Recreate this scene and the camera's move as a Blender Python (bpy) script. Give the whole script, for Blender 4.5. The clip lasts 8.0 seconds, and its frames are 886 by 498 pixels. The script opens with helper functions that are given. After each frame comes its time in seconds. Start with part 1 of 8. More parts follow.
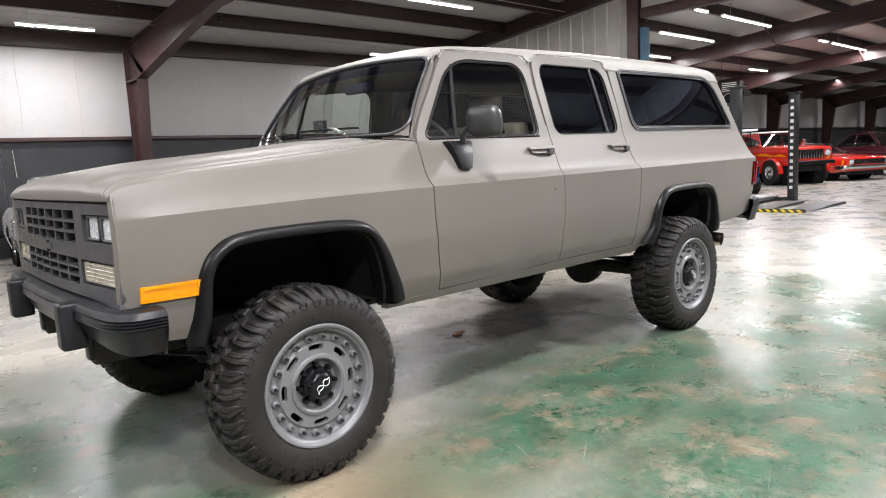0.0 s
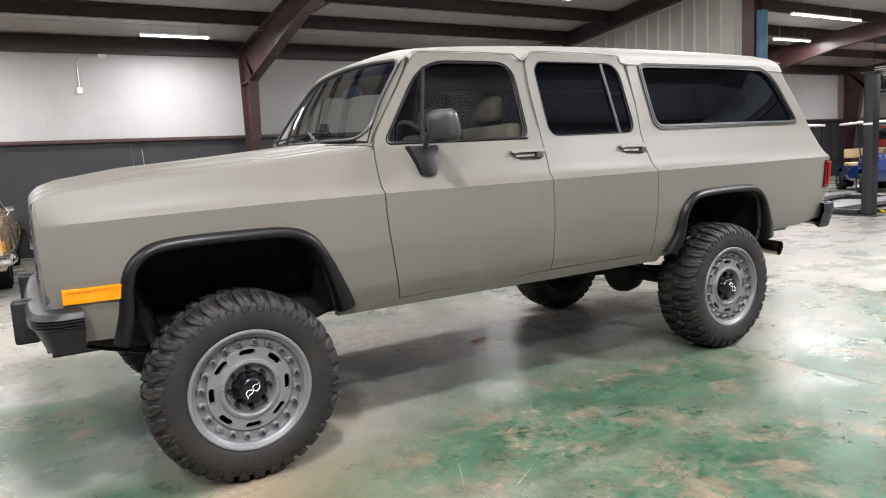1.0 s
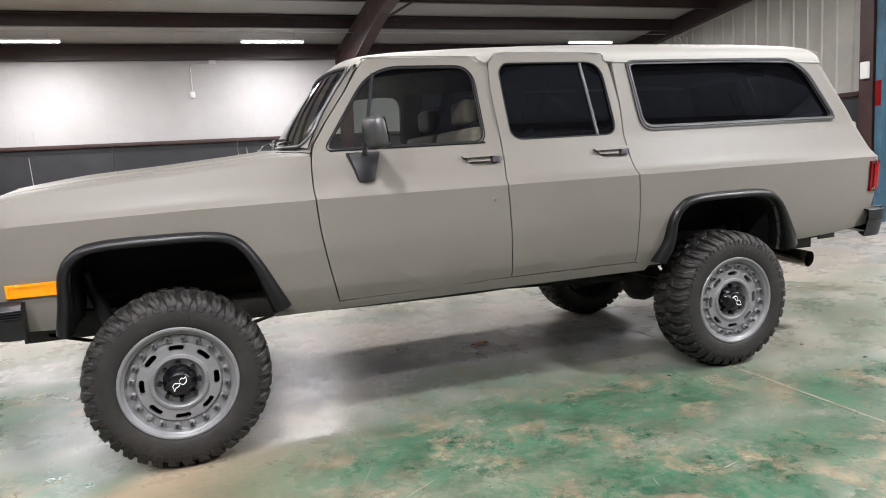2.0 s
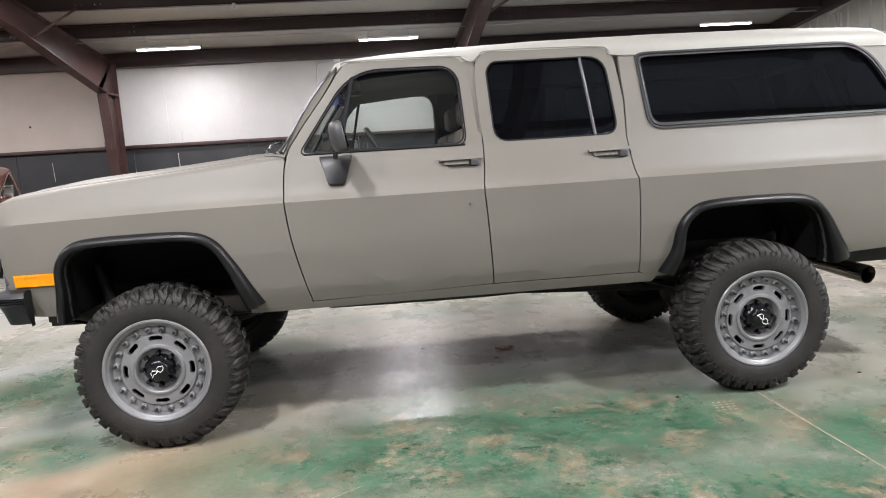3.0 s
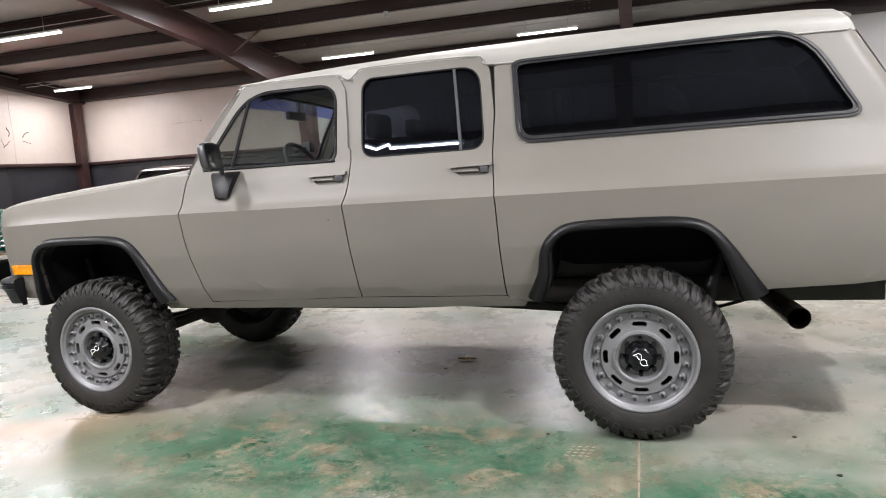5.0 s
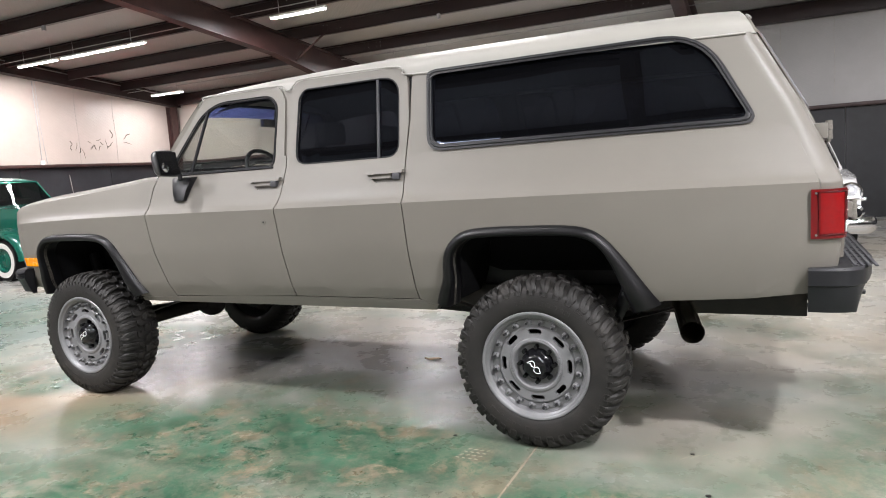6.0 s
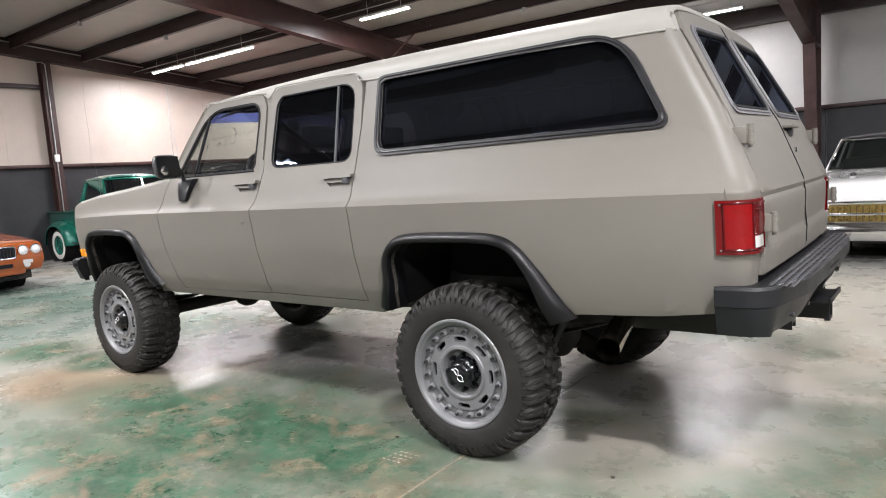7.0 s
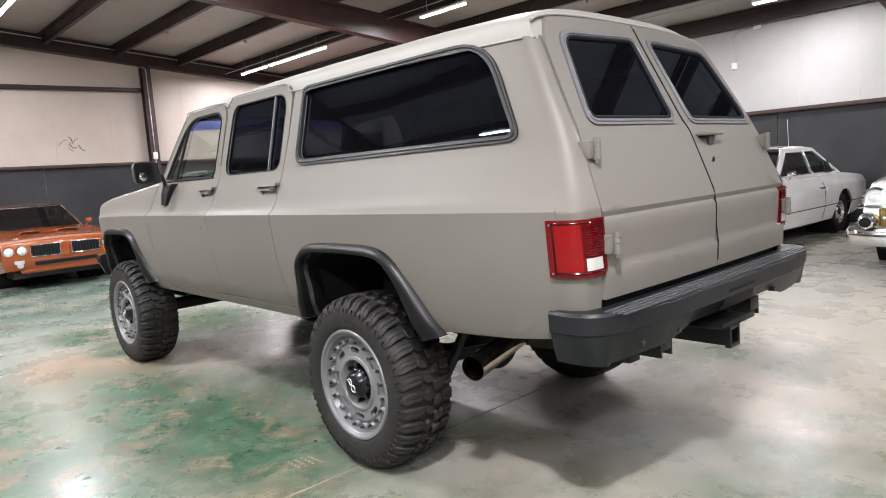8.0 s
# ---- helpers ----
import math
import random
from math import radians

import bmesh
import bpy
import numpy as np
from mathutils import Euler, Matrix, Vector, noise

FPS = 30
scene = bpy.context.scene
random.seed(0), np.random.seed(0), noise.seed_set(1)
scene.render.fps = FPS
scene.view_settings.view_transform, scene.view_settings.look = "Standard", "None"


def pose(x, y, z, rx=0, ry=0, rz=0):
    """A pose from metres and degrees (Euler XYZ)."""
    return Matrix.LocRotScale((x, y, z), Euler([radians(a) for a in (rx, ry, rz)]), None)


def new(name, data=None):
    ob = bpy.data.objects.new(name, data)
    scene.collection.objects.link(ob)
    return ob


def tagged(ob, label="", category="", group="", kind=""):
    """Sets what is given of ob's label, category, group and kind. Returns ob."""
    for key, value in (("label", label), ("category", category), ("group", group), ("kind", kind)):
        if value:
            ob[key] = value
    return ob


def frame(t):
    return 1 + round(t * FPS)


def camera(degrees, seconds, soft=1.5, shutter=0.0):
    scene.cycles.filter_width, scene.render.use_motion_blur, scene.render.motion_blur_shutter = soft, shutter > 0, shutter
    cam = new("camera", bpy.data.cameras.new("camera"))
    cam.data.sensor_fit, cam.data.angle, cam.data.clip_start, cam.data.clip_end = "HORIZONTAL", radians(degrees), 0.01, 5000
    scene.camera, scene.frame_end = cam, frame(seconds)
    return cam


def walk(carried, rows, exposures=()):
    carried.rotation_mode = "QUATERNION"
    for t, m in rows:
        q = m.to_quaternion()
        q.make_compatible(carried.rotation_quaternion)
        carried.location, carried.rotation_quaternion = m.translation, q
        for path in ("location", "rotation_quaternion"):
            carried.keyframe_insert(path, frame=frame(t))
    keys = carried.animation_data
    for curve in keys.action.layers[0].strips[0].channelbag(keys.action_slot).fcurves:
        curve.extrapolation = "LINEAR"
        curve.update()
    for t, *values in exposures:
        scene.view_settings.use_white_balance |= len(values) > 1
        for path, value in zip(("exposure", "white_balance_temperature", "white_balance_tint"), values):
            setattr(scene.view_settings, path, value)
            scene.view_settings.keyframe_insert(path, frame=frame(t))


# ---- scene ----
cam = camera(66.8, 8.0, soft=1.0)
METRES, EYE, TILT, LEAN, TURN = 8.198, 1.385, 0.0, 0.0, -41.93
ROWS = [
    (0.0, 0.0, 0.0, 0.0, -0.38, -7.53, 2.85),
    (0.5, 0.056, 0.0063, 0.0023, 5.14, -7.43, 3.0),
    (1.0, 0.1098, 0.0238, 0.0019, 11.44, -7.5, 3.09),
    (1.5, 0.1696, 0.0404, 0.0024, 16.94, -7.44, 3.24),
    (3.0, 0.3276, 0.1271, 0.0042, 36.28, -7.45, 3.53),
    (3.5, 0.3755, 0.1701, 0.0063, 43.0, -7.41, 3.69),
    (4.0, 0.4254, 0.2133, 0.0069, 48.6, -7.28, 3.8),
    (4.5, 0.4666, 0.2646, 0.0067, 53.8, -7.21, 3.85),
    (6.0, 0.5756, 0.4208, 0.0046, 67.21, -6.73, 3.76),
    (6.5, 0.5984, 0.4787, 0.0036, 73.18, -6.62, 3.74),
    (7.0, 0.6133, 0.5407, 0.0043, 78.95, -6.6, 3.8),
    (7.5, 0.6257, 0.6058, 0.0047, 84.15, -6.46, 3.9),
    (8.0, 0.6233, 0.6709, 0.0072, 88.75, -6.67, 3.95),
]
walk(cam, [(t, pose(-3.149, -3.50, EYE, TILT, LEAN, TURN) @ pose(METRES * x, METRES * y, METRES * z, 90 + pitch, roll, yaw)) for t, x, y, z, yaw, pitch, roll in ROWS])


# ---------------------------------------------------------------- light
world = bpy.data.worlds.new("world")
scene.world = world
world.use_nodes = True
world.node_tree.nodes["Background"].inputs[0].default_value = (0.02, 0.022, 0.026, 1)
world.node_tree.nodes["Background"].inputs[1].default_value = 0.3
scene.view_settings.exposure = 0.0
TUBE_WATT = 125.0
BAY_WATT = 495.0


# ---------------------------------------------------------------- materials
def material(name, color, rough=0.5, metal=0.0, var=0.12, scale=6.0, bump=0.0, bump_scale=120.0, spec=0.5, coat=0.0, dirt=None, dirt_amount=0.0, rough_var=0.08):
    m = bpy.data.materials.new(name)
    m.use_nodes = True
    nt = m.node_tree
    b = nt.nodes["Principled BSDF"]
    b.inputs["Metallic"].default_value = metal
    b.inputs["Specular IOR Level"].default_value = spec
    b.inputs["Coat Weight"].default_value = coat
    b.inputs["Coat Roughness"].default_value = 0.06
    co = nt.nodes.new("ShaderNodeTexCoord")
    n1 = nt.nodes.new("ShaderNodeTexNoise")
    n1.inputs["Scale"].default_value = scale
    n1.inputs["Detail"].default_value = 8
    n1.inputs["Roughness"].default_value = 0.65
    nt.links.new(co.outputs["Object"], n1.inputs["Vector"])
    ramp = nt.nodes.new("ShaderNodeMapRange")
    ramp.inputs[1].default_value, ramp.inputs[2].default_value = 0.3, 0.7
    ramp.inputs[3].default_value, ramp.inputs[4].default_value = 1 - var, 1 + var
    nt.links.new(n1.outputs["Fac"], ramp.inputs[0])
    mul = nt.nodes.new("ShaderNodeVectorMath")
    mul.operation = "SCALE"
    mul.inputs[0].default_value = color[:3]
    nt.links.new(ramp.outputs[0], mul.inputs["Scale"])
    last = mul.outputs[0]
    if dirt:
        n2 = nt.nodes.new("ShaderNodeTexNoise")
        n2.inputs["Scale"].default_value = scale * 0.35
        n2.inputs["Detail"].default_value = 10
        n2.inputs["Roughness"].default_value = 0.7
        nt.links.new(co.outputs["Object"], n2.inputs["Vector"])
        r2 = nt.nodes.new("ShaderNodeMapRange")
        r2.inputs[1].default_value, r2.inputs[2].default_value = 0.48, 0.72
        r2.inputs[3].default_value, r2.inputs[4].default_value = 0.0, dirt_amount
        nt.links.new(n2.outputs["Fac"], r2.inputs[0])
        mix = nt.nodes.new("ShaderNodeMix")
        mix.data_type = "RGBA"
        mix.inputs[7].default_value = (*dirt[:3], 1)
        nt.links.new(r2.outputs[0], mix.inputs[0])
        nt.links.new(last, mix.inputs[6])
        last = mix.outputs[2]
    nt.links.new(last, b.inputs["Base Color"])
    rr = nt.nodes.new("ShaderNodeMapRange")
    rr.inputs[1].default_value, rr.inputs[2].default_value = 0.3, 0.7
    rr.inputs[3].default_value, rr.inputs[4].default_value = max(0.02, rough - rough_var), min(1.0, rough + rough_var)
    nt.links.new(n1.outputs["Fac"], rr.inputs[0])
    nt.links.new(rr.outputs[0], b.inputs["Roughness"])
    if bump:
        n3 = nt.nodes.new("ShaderNodeTexNoise")
        n3.inputs["Scale"].default_value = bump_scale
        n3.inputs["Detail"].default_value = 4
        nt.links.new(co.outputs["Object"], n3.inputs["Vector"])
        bp = nt.nodes.new("ShaderNodeBump")
        bp.inputs["Strength"].default_value = bump
        bp.inputs["Distance"].default_value = 0.004
        nt.links.new(n3.outputs["Fac"], bp.inputs["Height"])
        nt.links.new(bp.outputs[0], b.inputs["Normal"])
    return m


def glass(name, tint, gloss=1.0, rough=0.01, veil=0.008):
    """Thin pane: tinted see-through with a Fresnel gloss and a diffuse haze lifting its blacks."""
    m = bpy.data.materials.new(name)
    m.use_nodes = True
    nt = m.node_tree
    nt.nodes.clear()
    out = nt.nodes.new("ShaderNodeOutputMaterial")
    tr = nt.nodes.new("ShaderNodeBsdfTransparent")
    tr.inputs[0].default_value = (*tint, 1)
    gl = nt.nodes.new("ShaderNodeBsdfGlossy")
    gl.inputs["Roughness"].default_value = rough
    gl.inputs[0].default_value = (*gloss, 1) if isinstance(gloss, tuple) else (gloss, gloss, gloss, 1)
    lw = nt.nodes.new("ShaderNodeLayerWeight")
    lw.inputs[0].default_value = 0.5
    pw = nt.nodes.new("ShaderNodeMath")
    pw.operation = "POWER"
    pw.inputs[1].default_value = 4.0
    nt.links.new(lw.outputs["Facing"], pw.inputs[0])
    fr = nt.nodes.new("ShaderNodeMath")
    fr.operation = "MULTIPLY_ADD"
    fr.inputs[1].default_value, fr.inputs[2].default_value = 0.9, 0.06
    nt.links.new(pw.outputs[0], fr.inputs[0])
    mx = nt.nodes.new("ShaderNodeMixShader")
    nt.links.new(fr.outputs[0], mx.inputs[0])
    nt.links.new(tr.outputs[0], mx.inputs[1])
    nt.links.new(gl.outputs[0], mx.inputs[2])
    film = nt.nodes.new("ShaderNodeBsdfDiffuse")
    film.inputs[0].default_value = (0.21, 0.22, 0.26, 1)
    dm = nt.nodes.new("ShaderNodeMixShader")
    dm.inputs[0].default_value = veil
    nt.links.new(mx.outputs[0], dm.inputs[1])
    nt.links.new(film.outputs[0], dm.inputs[2])
    nt.links.new(dm.outputs[0], out.inputs[0])
    return m


def emitter(name, color, strength):
    m = bpy.data.materials.new(name)
    m.use_nodes = True
    b = m.node_tree.nodes["Principled BSDF"]
    b.inputs["Base Color"].default_value = (0.8, 0.8, 0.8, 1)
    b.inputs["Emission Color"].default_value = (*color, 1)
    b.inputs["Emission Strength"].default_value = strength
    return m


PAINT = material("satin_grey_paint", (0.128, 0.119, 0.104), 0.46, spec=0.26, var=0.05, scale=1.6, bump=0.05, bump_scale=420, rough_var=0.05)
ROOFWHITE = material("cream_roof_paint", (0.238, 0.230, 0.208), 0.5, var=0.05, scale=2.5, bump=0.12, bump_scale=260)
TRIMBLACK = material("black_plastic", (0.0048, 0.0048, 0.0056), 0.36, spec=0.28, var=0.2, scale=9, bump=0.05, bump_scale=500)
FLAREBLACK = material("satin_black_moulding", (0.0036, 0.0036, 0.0042), 0.38, spec=0.27, var=0.2, scale=9)
BUMPERGREY = material("charcoal_bumper_plastic", (0.0080, 0.0084, 0.0098), 0.42, spec=0.28, var=0.2, scale=8, bump=0.15, bump_scale=380)
MIRRORSHELL = material("worn_black_shell", (0.020, 0.020, 0.021), 0.36, spec=0.7, var=0.35, scale=9, bump=0.08, bump_scale=260, rough_var=0.12)
GRILLEGREY = material("charcoal_grille_paint", (0.045, 0.045, 0.05), 0.42, spec=0.4, var=0.1, scale=10, bump=0.1, bump_scale=400)
RUBBER = material("tyre_rubber", (0.0115, 0.0106, 0.0098), 0.62, spec=0.32, var=0.3, scale=14, bump=0.35, bump_scale=160, dirt=(0.032, 0.028, 0.024), dirt_amount=0.6)
WHEELGREY = material("grey_wheel_paint", (0.135, 0.136, 0.140), 0.38, metal=0.1, var=0.08, scale=12, bump=0.03, bump_scale=500)
CHROME = material("chrome", (0.75, 0.75, 0.76), 0.10, metal=1.0, var=0.04, scale=6, rough_var=0.04)
DULLCHROME = material("dull_chrome", (0.42, 0.42, 0.42), 0.25, metal=1.0, var=0.1, scale=9)
DARKSTEEL = material("dark_chassis_steel", (0.017, 0.016, 0.015), 0.6, metal=0.2, spec=0.3, var=0.35, scale=9, bump=0.3, bump_scale=90, dirt=(0.06, 0.045, 0.035), dirt_amount=0.6)
INTERIOR = material("dark_interior_vinyl", (0.034, 0.034, 0.037), 0.55, var=0.2, scale=12, bump=0.3, bump_scale=300)
SEATCLOTH = material("tan_seat_vinyl", (0.16, 0.13, 0.10), 0.65, var=0.15, scale=10, bump=0.3, bump_scale=260)
AMBER = material("amber_lens", (0.70, 0.25, 0.003), 0.25, spec=0.25, var=0.06, scale=30, coat=0.1)
REDLENS = material("red_lens", (0.095, 0.0008, 0.002), 0.2, spec=0.2, var=0.1, scale=20, coat=0.12)
DEEPRED = material("deep_red_lens", (0.050, 0.0015, 0.002), 0.2, spec=0.3, var=0.1, scale=20, coat=0.1)
BRIGHTRED = material("bright_red_lens", (0.16, 0.0008, 0.002), 0.2, spec=0.2, var=0.12, scale=40, coat=0.12)
CLEARLENS = material("clear_lens", (0.42, 0.42, 0.40), 0.12, var=0.08, scale=40, coat=0.8)
HEADLENS = material("headlight_glass", (0.62, 0.64, 0.66), 0.22, metal=0.12, var=0.45, scale=60, bump=0.5, bump_scale=90, coat=0.6)
GLASS_DARK = glass("dark_tinted_glass", (0.030, 0.033, 0.046), (0.50, 0.60, 0.85))
GLASS_MID = glass("light_tinted_glass", (0.72, 0.76, 0.74), 0.95)
GLASS_BLUE = glass("blue_sun_band_glass", (0.15, 0.21, 0.62), 0.95)
SEAL = material("window_rubber", (0.010, 0.010, 0.0112), 0.6, spec=0.12, var=0.2, scale=20)
CAPBLACK = material("gloss_black_cap", (0.004, 0.004, 0.005), 0.2, spec=0.4, var=0.1, scale=20)
LOGOWHITE = material("white_logo_paint", (0.8, 0.8, 0.8), 0.4, var=0.03)
TUBEGLOW = emitter("led_tube_diffuser", (1.0, 0.97, 0.93), 9.0)
LAMPHOUSING = material("white_lamp_housing", (0.75, 0.75, 0.73), 0.4, var=0.05)
STEELBROWN = material("red_oxide_painted_steel", (0.040, 0.019, 0.017), 0.42, var=0.3, scale=3.5, bump=0.15, bump_scale=60, dirt=(0.095, 0.045, 0.038), dirt_amount=0.5)
PURLINBROWN = material("dark_brown_purlin_steel", (0.024, 0.013, 0.013), 0.45, var=0.25, scale=4, bump=0.1, bump_scale=60)
BLACKPANEL = material("black_wainscot_panel", (0.016, 0.017, 0.020), 0.5, var=0.35, scale=2.2, bump=0.2, bump_scale=18, dirt=(0.035, 0.036, 0.04), dirt_amount=0.7)
CONDUIT = material("galvanised_conduit", (0.42, 0.42, 0.42), 0.4, metal=0.7, var=0.15, scale=14)
BLUESTEEL = material("blue_painted_steel", (0.045, 0.11, 0.16), 0.5, var=0.25, scale=5, dirt=(0.02, 0.03, 0.04), dirt_amount=0.6)


def quilted_liner(name, color, stain, relief=0.35):
    """White insulation facing: small diamond relief, stains and long seams."""
    m = material(name, color, 0.42, var=0.06, scale=1.3, dirt=stain, dirt_amount=0.35)
    nt = m.node_tree
    b = nt.nodes["Principled BSDF"]
    co = nt.nodes.new("ShaderNodeTexCoord")
    sep = nt.nodes.new("ShaderNodeSeparateXYZ")
    nt.links.new(co.outputs["Object"], sep.inputs[0])
    s = nt.nodes.new("ShaderNodeMath")
    s.operation = "ADD"
    nt.links.new(sep.outputs[0], s.inputs[0])
    nt.links.new(sep.outputs[1], s.inputs[1])
    acc = None
    for sign in (1, -1):
        k = nt.nodes.new("ShaderNodeMath")
        k.operation = "MULTIPLY_ADD"
        k.inputs[1].default_value = sign * 1.7
        nt.links.new(sep.outputs[2], k.inputs[0])
        nt.links.new(s.outputs[0], k.inputs[2])
        w = nt.nodes.new("ShaderNodeMath")
        w.operation = "MULTIPLY"
        w.inputs[1].default_value = 14.0
        nt.links.new(k.outputs[0], w.inputs[0])
        f = nt.nodes.new("ShaderNodeMath")
        f.operation = "PINGPONG"
        f.inputs[1].default_value = 1.0
        nt.links.new(w.outputs[0], f.inputs[0])
        g = nt.nodes.new("ShaderNodeMath")
        g.operation = "POWER"
        g.inputs[1].default_value = 6.0
        nt.links.new(f.outputs[0], g.inputs[0])
        if acc is None:
            acc = g
        else:
            a = nt.nodes.new("ShaderNodeMath")
            a.operation = "MAXIMUM"
            nt.links.new(acc.outputs[0], a.inputs[0])
            nt.links.new(g.outputs[0], a.inputs[1])
            acc = a
    big = nt.nodes.new("ShaderNodeTexNoise")
    big.inputs["Scale"].default_value = 0.9
    big.inputs["Detail"].default_value = 3
    nt.links.new(co.outputs["Object"], big.inputs["Vector"])
    add = nt.nodes.new("ShaderNodeMath")
    add.operation = "MULTIPLY_ADD"
    add.inputs[1].default_value = 14.0
    nt.links.new(big.outputs["Fac"], add.inputs[0])
    nt.links.new(acc.outputs[0], add.inputs[2])
    bp = nt.nodes.new("ShaderNodeBump")
    bp.inputs["Strength"].default_value = relief
    bp.inputs["Distance"].default_value = 0.012
    nt.links.new(add.outputs[0], bp.inputs["Height"])
    nt.links.new(bp.outputs[0], b.inputs["Normal"])
    return m


LINER = quilted_liner("white_insulation_liner", (0.43, 0.422, 0.415), (0.33, 0.305, 0.275), 0.12)
LINERWARM = quilted_liner("cream_insulation_liner", (0.45, 0.392, 0.345), (0.34, 0.285, 0.24), 0.14)
DECK = quilted_liner("white_ceiling_insulation", (0.35, 0.342, 0.325), (0.25, 0.235, 0.215), 0.2)


def floor_material():
    """Worn acid-stained concrete: cream and tan with green patches, sealed to a gloss."""
    m = bpy.data.materials.new("stained_concrete")
    m.use_nodes = True
    nt = m.node_tree
    b = nt.nodes["Principled BSDF"]
    geo = nt.nodes.new("ShaderNodeNewGeometry")

    def noise_fac(scale, detail, lo, hi, rough=0.65, dist=0.0, stretch=(1, 1, 1)):
        mp = nt.nodes.new("ShaderNodeMapping")
        mp.inputs["Scale"].default_value = stretch
        nt.links.new(geo.outputs["Position"], mp.inputs[0])
        n = nt.nodes.new("ShaderNodeTexNoise")
        n.inputs["Scale"].default_value, n.inputs["Detail"].default_value = scale, detail
        n.inputs["Roughness"].default_value, n.inputs["Distortion"].default_value = rough, dist
        nt.links.new(mp.outputs[0], n.inputs["Vector"])
        r = nt.nodes.new("ShaderNodeMapRange")
        r.inputs[1].default_value, r.inputs[2].default_value = lo, hi
        r.interpolation_type = "SMOOTHSTEP"
        nt.links.new(n.outputs["Fac"], r.inputs[0])
        return r.outputs[0]

    def op(kind, a, c):
        n = nt.nodes.new("ShaderNodeMath")
        n.operation = kind
        n.use_clamp = True
        for k, v in enumerate((a, c)):
            if isinstance(v, (int, float)):
                n.inputs[k].default_value = v
            else:
                nt.links.new(v, n.inputs[k])
        return n.outputs[0]

    def blob(x, y, rx, ry, turn=0.0):
        """An elliptical patch with a soft, ragged rim."""
        mp = nt.nodes.new("ShaderNodeMapping")
        mp.vector_type = "TEXTURE"
        mp.inputs["Location"].default_value = (x, y, 0)
        mp.inputs["Rotation"].default_value = (0, 0, radians(turn))
        mp.inputs["Scale"].default_value = (rx, ry, 1)
        nt.links.new(geo.outputs["Position"], mp.inputs[0])
        ln = nt.nodes.new("ShaderNodeVectorMath")
        ln.operation = "LENGTH"
        nt.links.new(mp.outputs[0], ln.inputs[0])
        r = nt.nodes.new("ShaderNodeMapRange")
        r.interpolation_type = "SMOOTHSTEP"
        r.inputs[1].default_value, r.inputs[2].default_value = 1.25, 0.45
        nt.links.new(ln.outputs["Value"], r.inputs[0])
        return r.outputs[0]

    def mix(fac, a, c):
        n = nt.nodes.new("ShaderNodeMix")
        n.data_type = "RGBA"
        for k, v in ((0, fac), (6, a), (7, c)):
            if isinstance(v, tuple):
                n.inputs[k].default_value = (*v, 1)
            elif isinstance(v, float):
                n.inputs[k].default_value = v
            else:
                nt.links.new(v, n.inputs[k])
        return n.outputs[2]

    base = mix(noise_fac(0.55, 6, 0.35, 0.65), (0.325, 0.300, 0.250), (0.255, 0.258, 0.250))
    near = blob(0.4, -0.6, 6.0, 4.2, 0)
    base = mix(op("MULTIPLY", blob(-0.5, -1.7, 3.4, 2.4, 0), 0.75), base, mix(noise_fac(0.7, 8, 0.35, 0.65), (0.235, 0.205, 0.155), (0.175, 0.180, 0.170)))
    # floor beyond the truck made paler, its strong light put into the colour
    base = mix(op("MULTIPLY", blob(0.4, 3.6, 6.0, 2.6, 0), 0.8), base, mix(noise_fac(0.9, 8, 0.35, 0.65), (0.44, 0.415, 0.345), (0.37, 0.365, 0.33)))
    # base paler behind the tail to raise the brightness there
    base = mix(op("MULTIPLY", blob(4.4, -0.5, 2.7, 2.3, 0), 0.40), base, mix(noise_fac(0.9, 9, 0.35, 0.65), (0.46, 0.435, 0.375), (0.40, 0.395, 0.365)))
    haze = blob(-1.9, -2.7, 2.3, 1.1, 0)
    for args in ((3.4, -1.7, 2.4, 1.2, -8), (-6.0, 0.6, 2.6, 1.8, 0), (3.0, 0.1, 0.7, 0.5, 20), (5.6, 0.4, 1.6, 0.9, 0), (0.3, 1.75, 2.6, 0.22, 2), (-4.5, -1.2, 2.0, 1.4, 30)):
        haze = op("MAXIMUM", haze, blob(*args))
    haze = op("MULTIPLY", op("MULTIPLY", haze, noise_fac(1.1, 13, 0.36, 0.58, 0.76)), 0.62)
    base = mix(haze, base, (0.115, 0.165, 0.135))
    # dark green stain; the last ellipse also paints in shade under the nose
    deep = op("MULTIPLY", op("MAXIMUM", blob(-6.8, -0.6, 3.6, 2.6, 0), op("MAXIMUM", op("MULTIPLY", blob(-3.4, -2.2, 2.0, 1.2, 20), 0.6), blob(-2.25, 0.05, 0.55, 1.05, 0))), noise_fac(0.9, 11, 0.27, 0.58, 0.7))
    base = mix(op("MULTIPLY", deep, 0.85), base, (0.045, 0.088, 0.070))
    tan = op("MAXIMUM", op("MULTIPLY", op("MULTIPLY", noise_fac(0.8, 8, 0.5, 0.66), near), 0.45), blob(-1.75, -1.35, 0.85, 0.50, 8))
    tan = op("MAXIMUM", tan, op("MULTIPLY", blob(2.7, -0.6, 1.0, 0.8, 0), 0.40))
    tan = op("MAXIMUM", tan, op("MULTIPLY", op("MULTIPLY", blob(4.4, 1.2, 2.6, 2.2, 0), noise_fac(1.2, 10, 0.3, 0.6)), 0.38))
    base = mix(tan, base, mix(noise_fac(2.2, 8, 0.35, 0.65), (0.172, 0.124, 0.080), (0.225, 0.178, 0.122)))
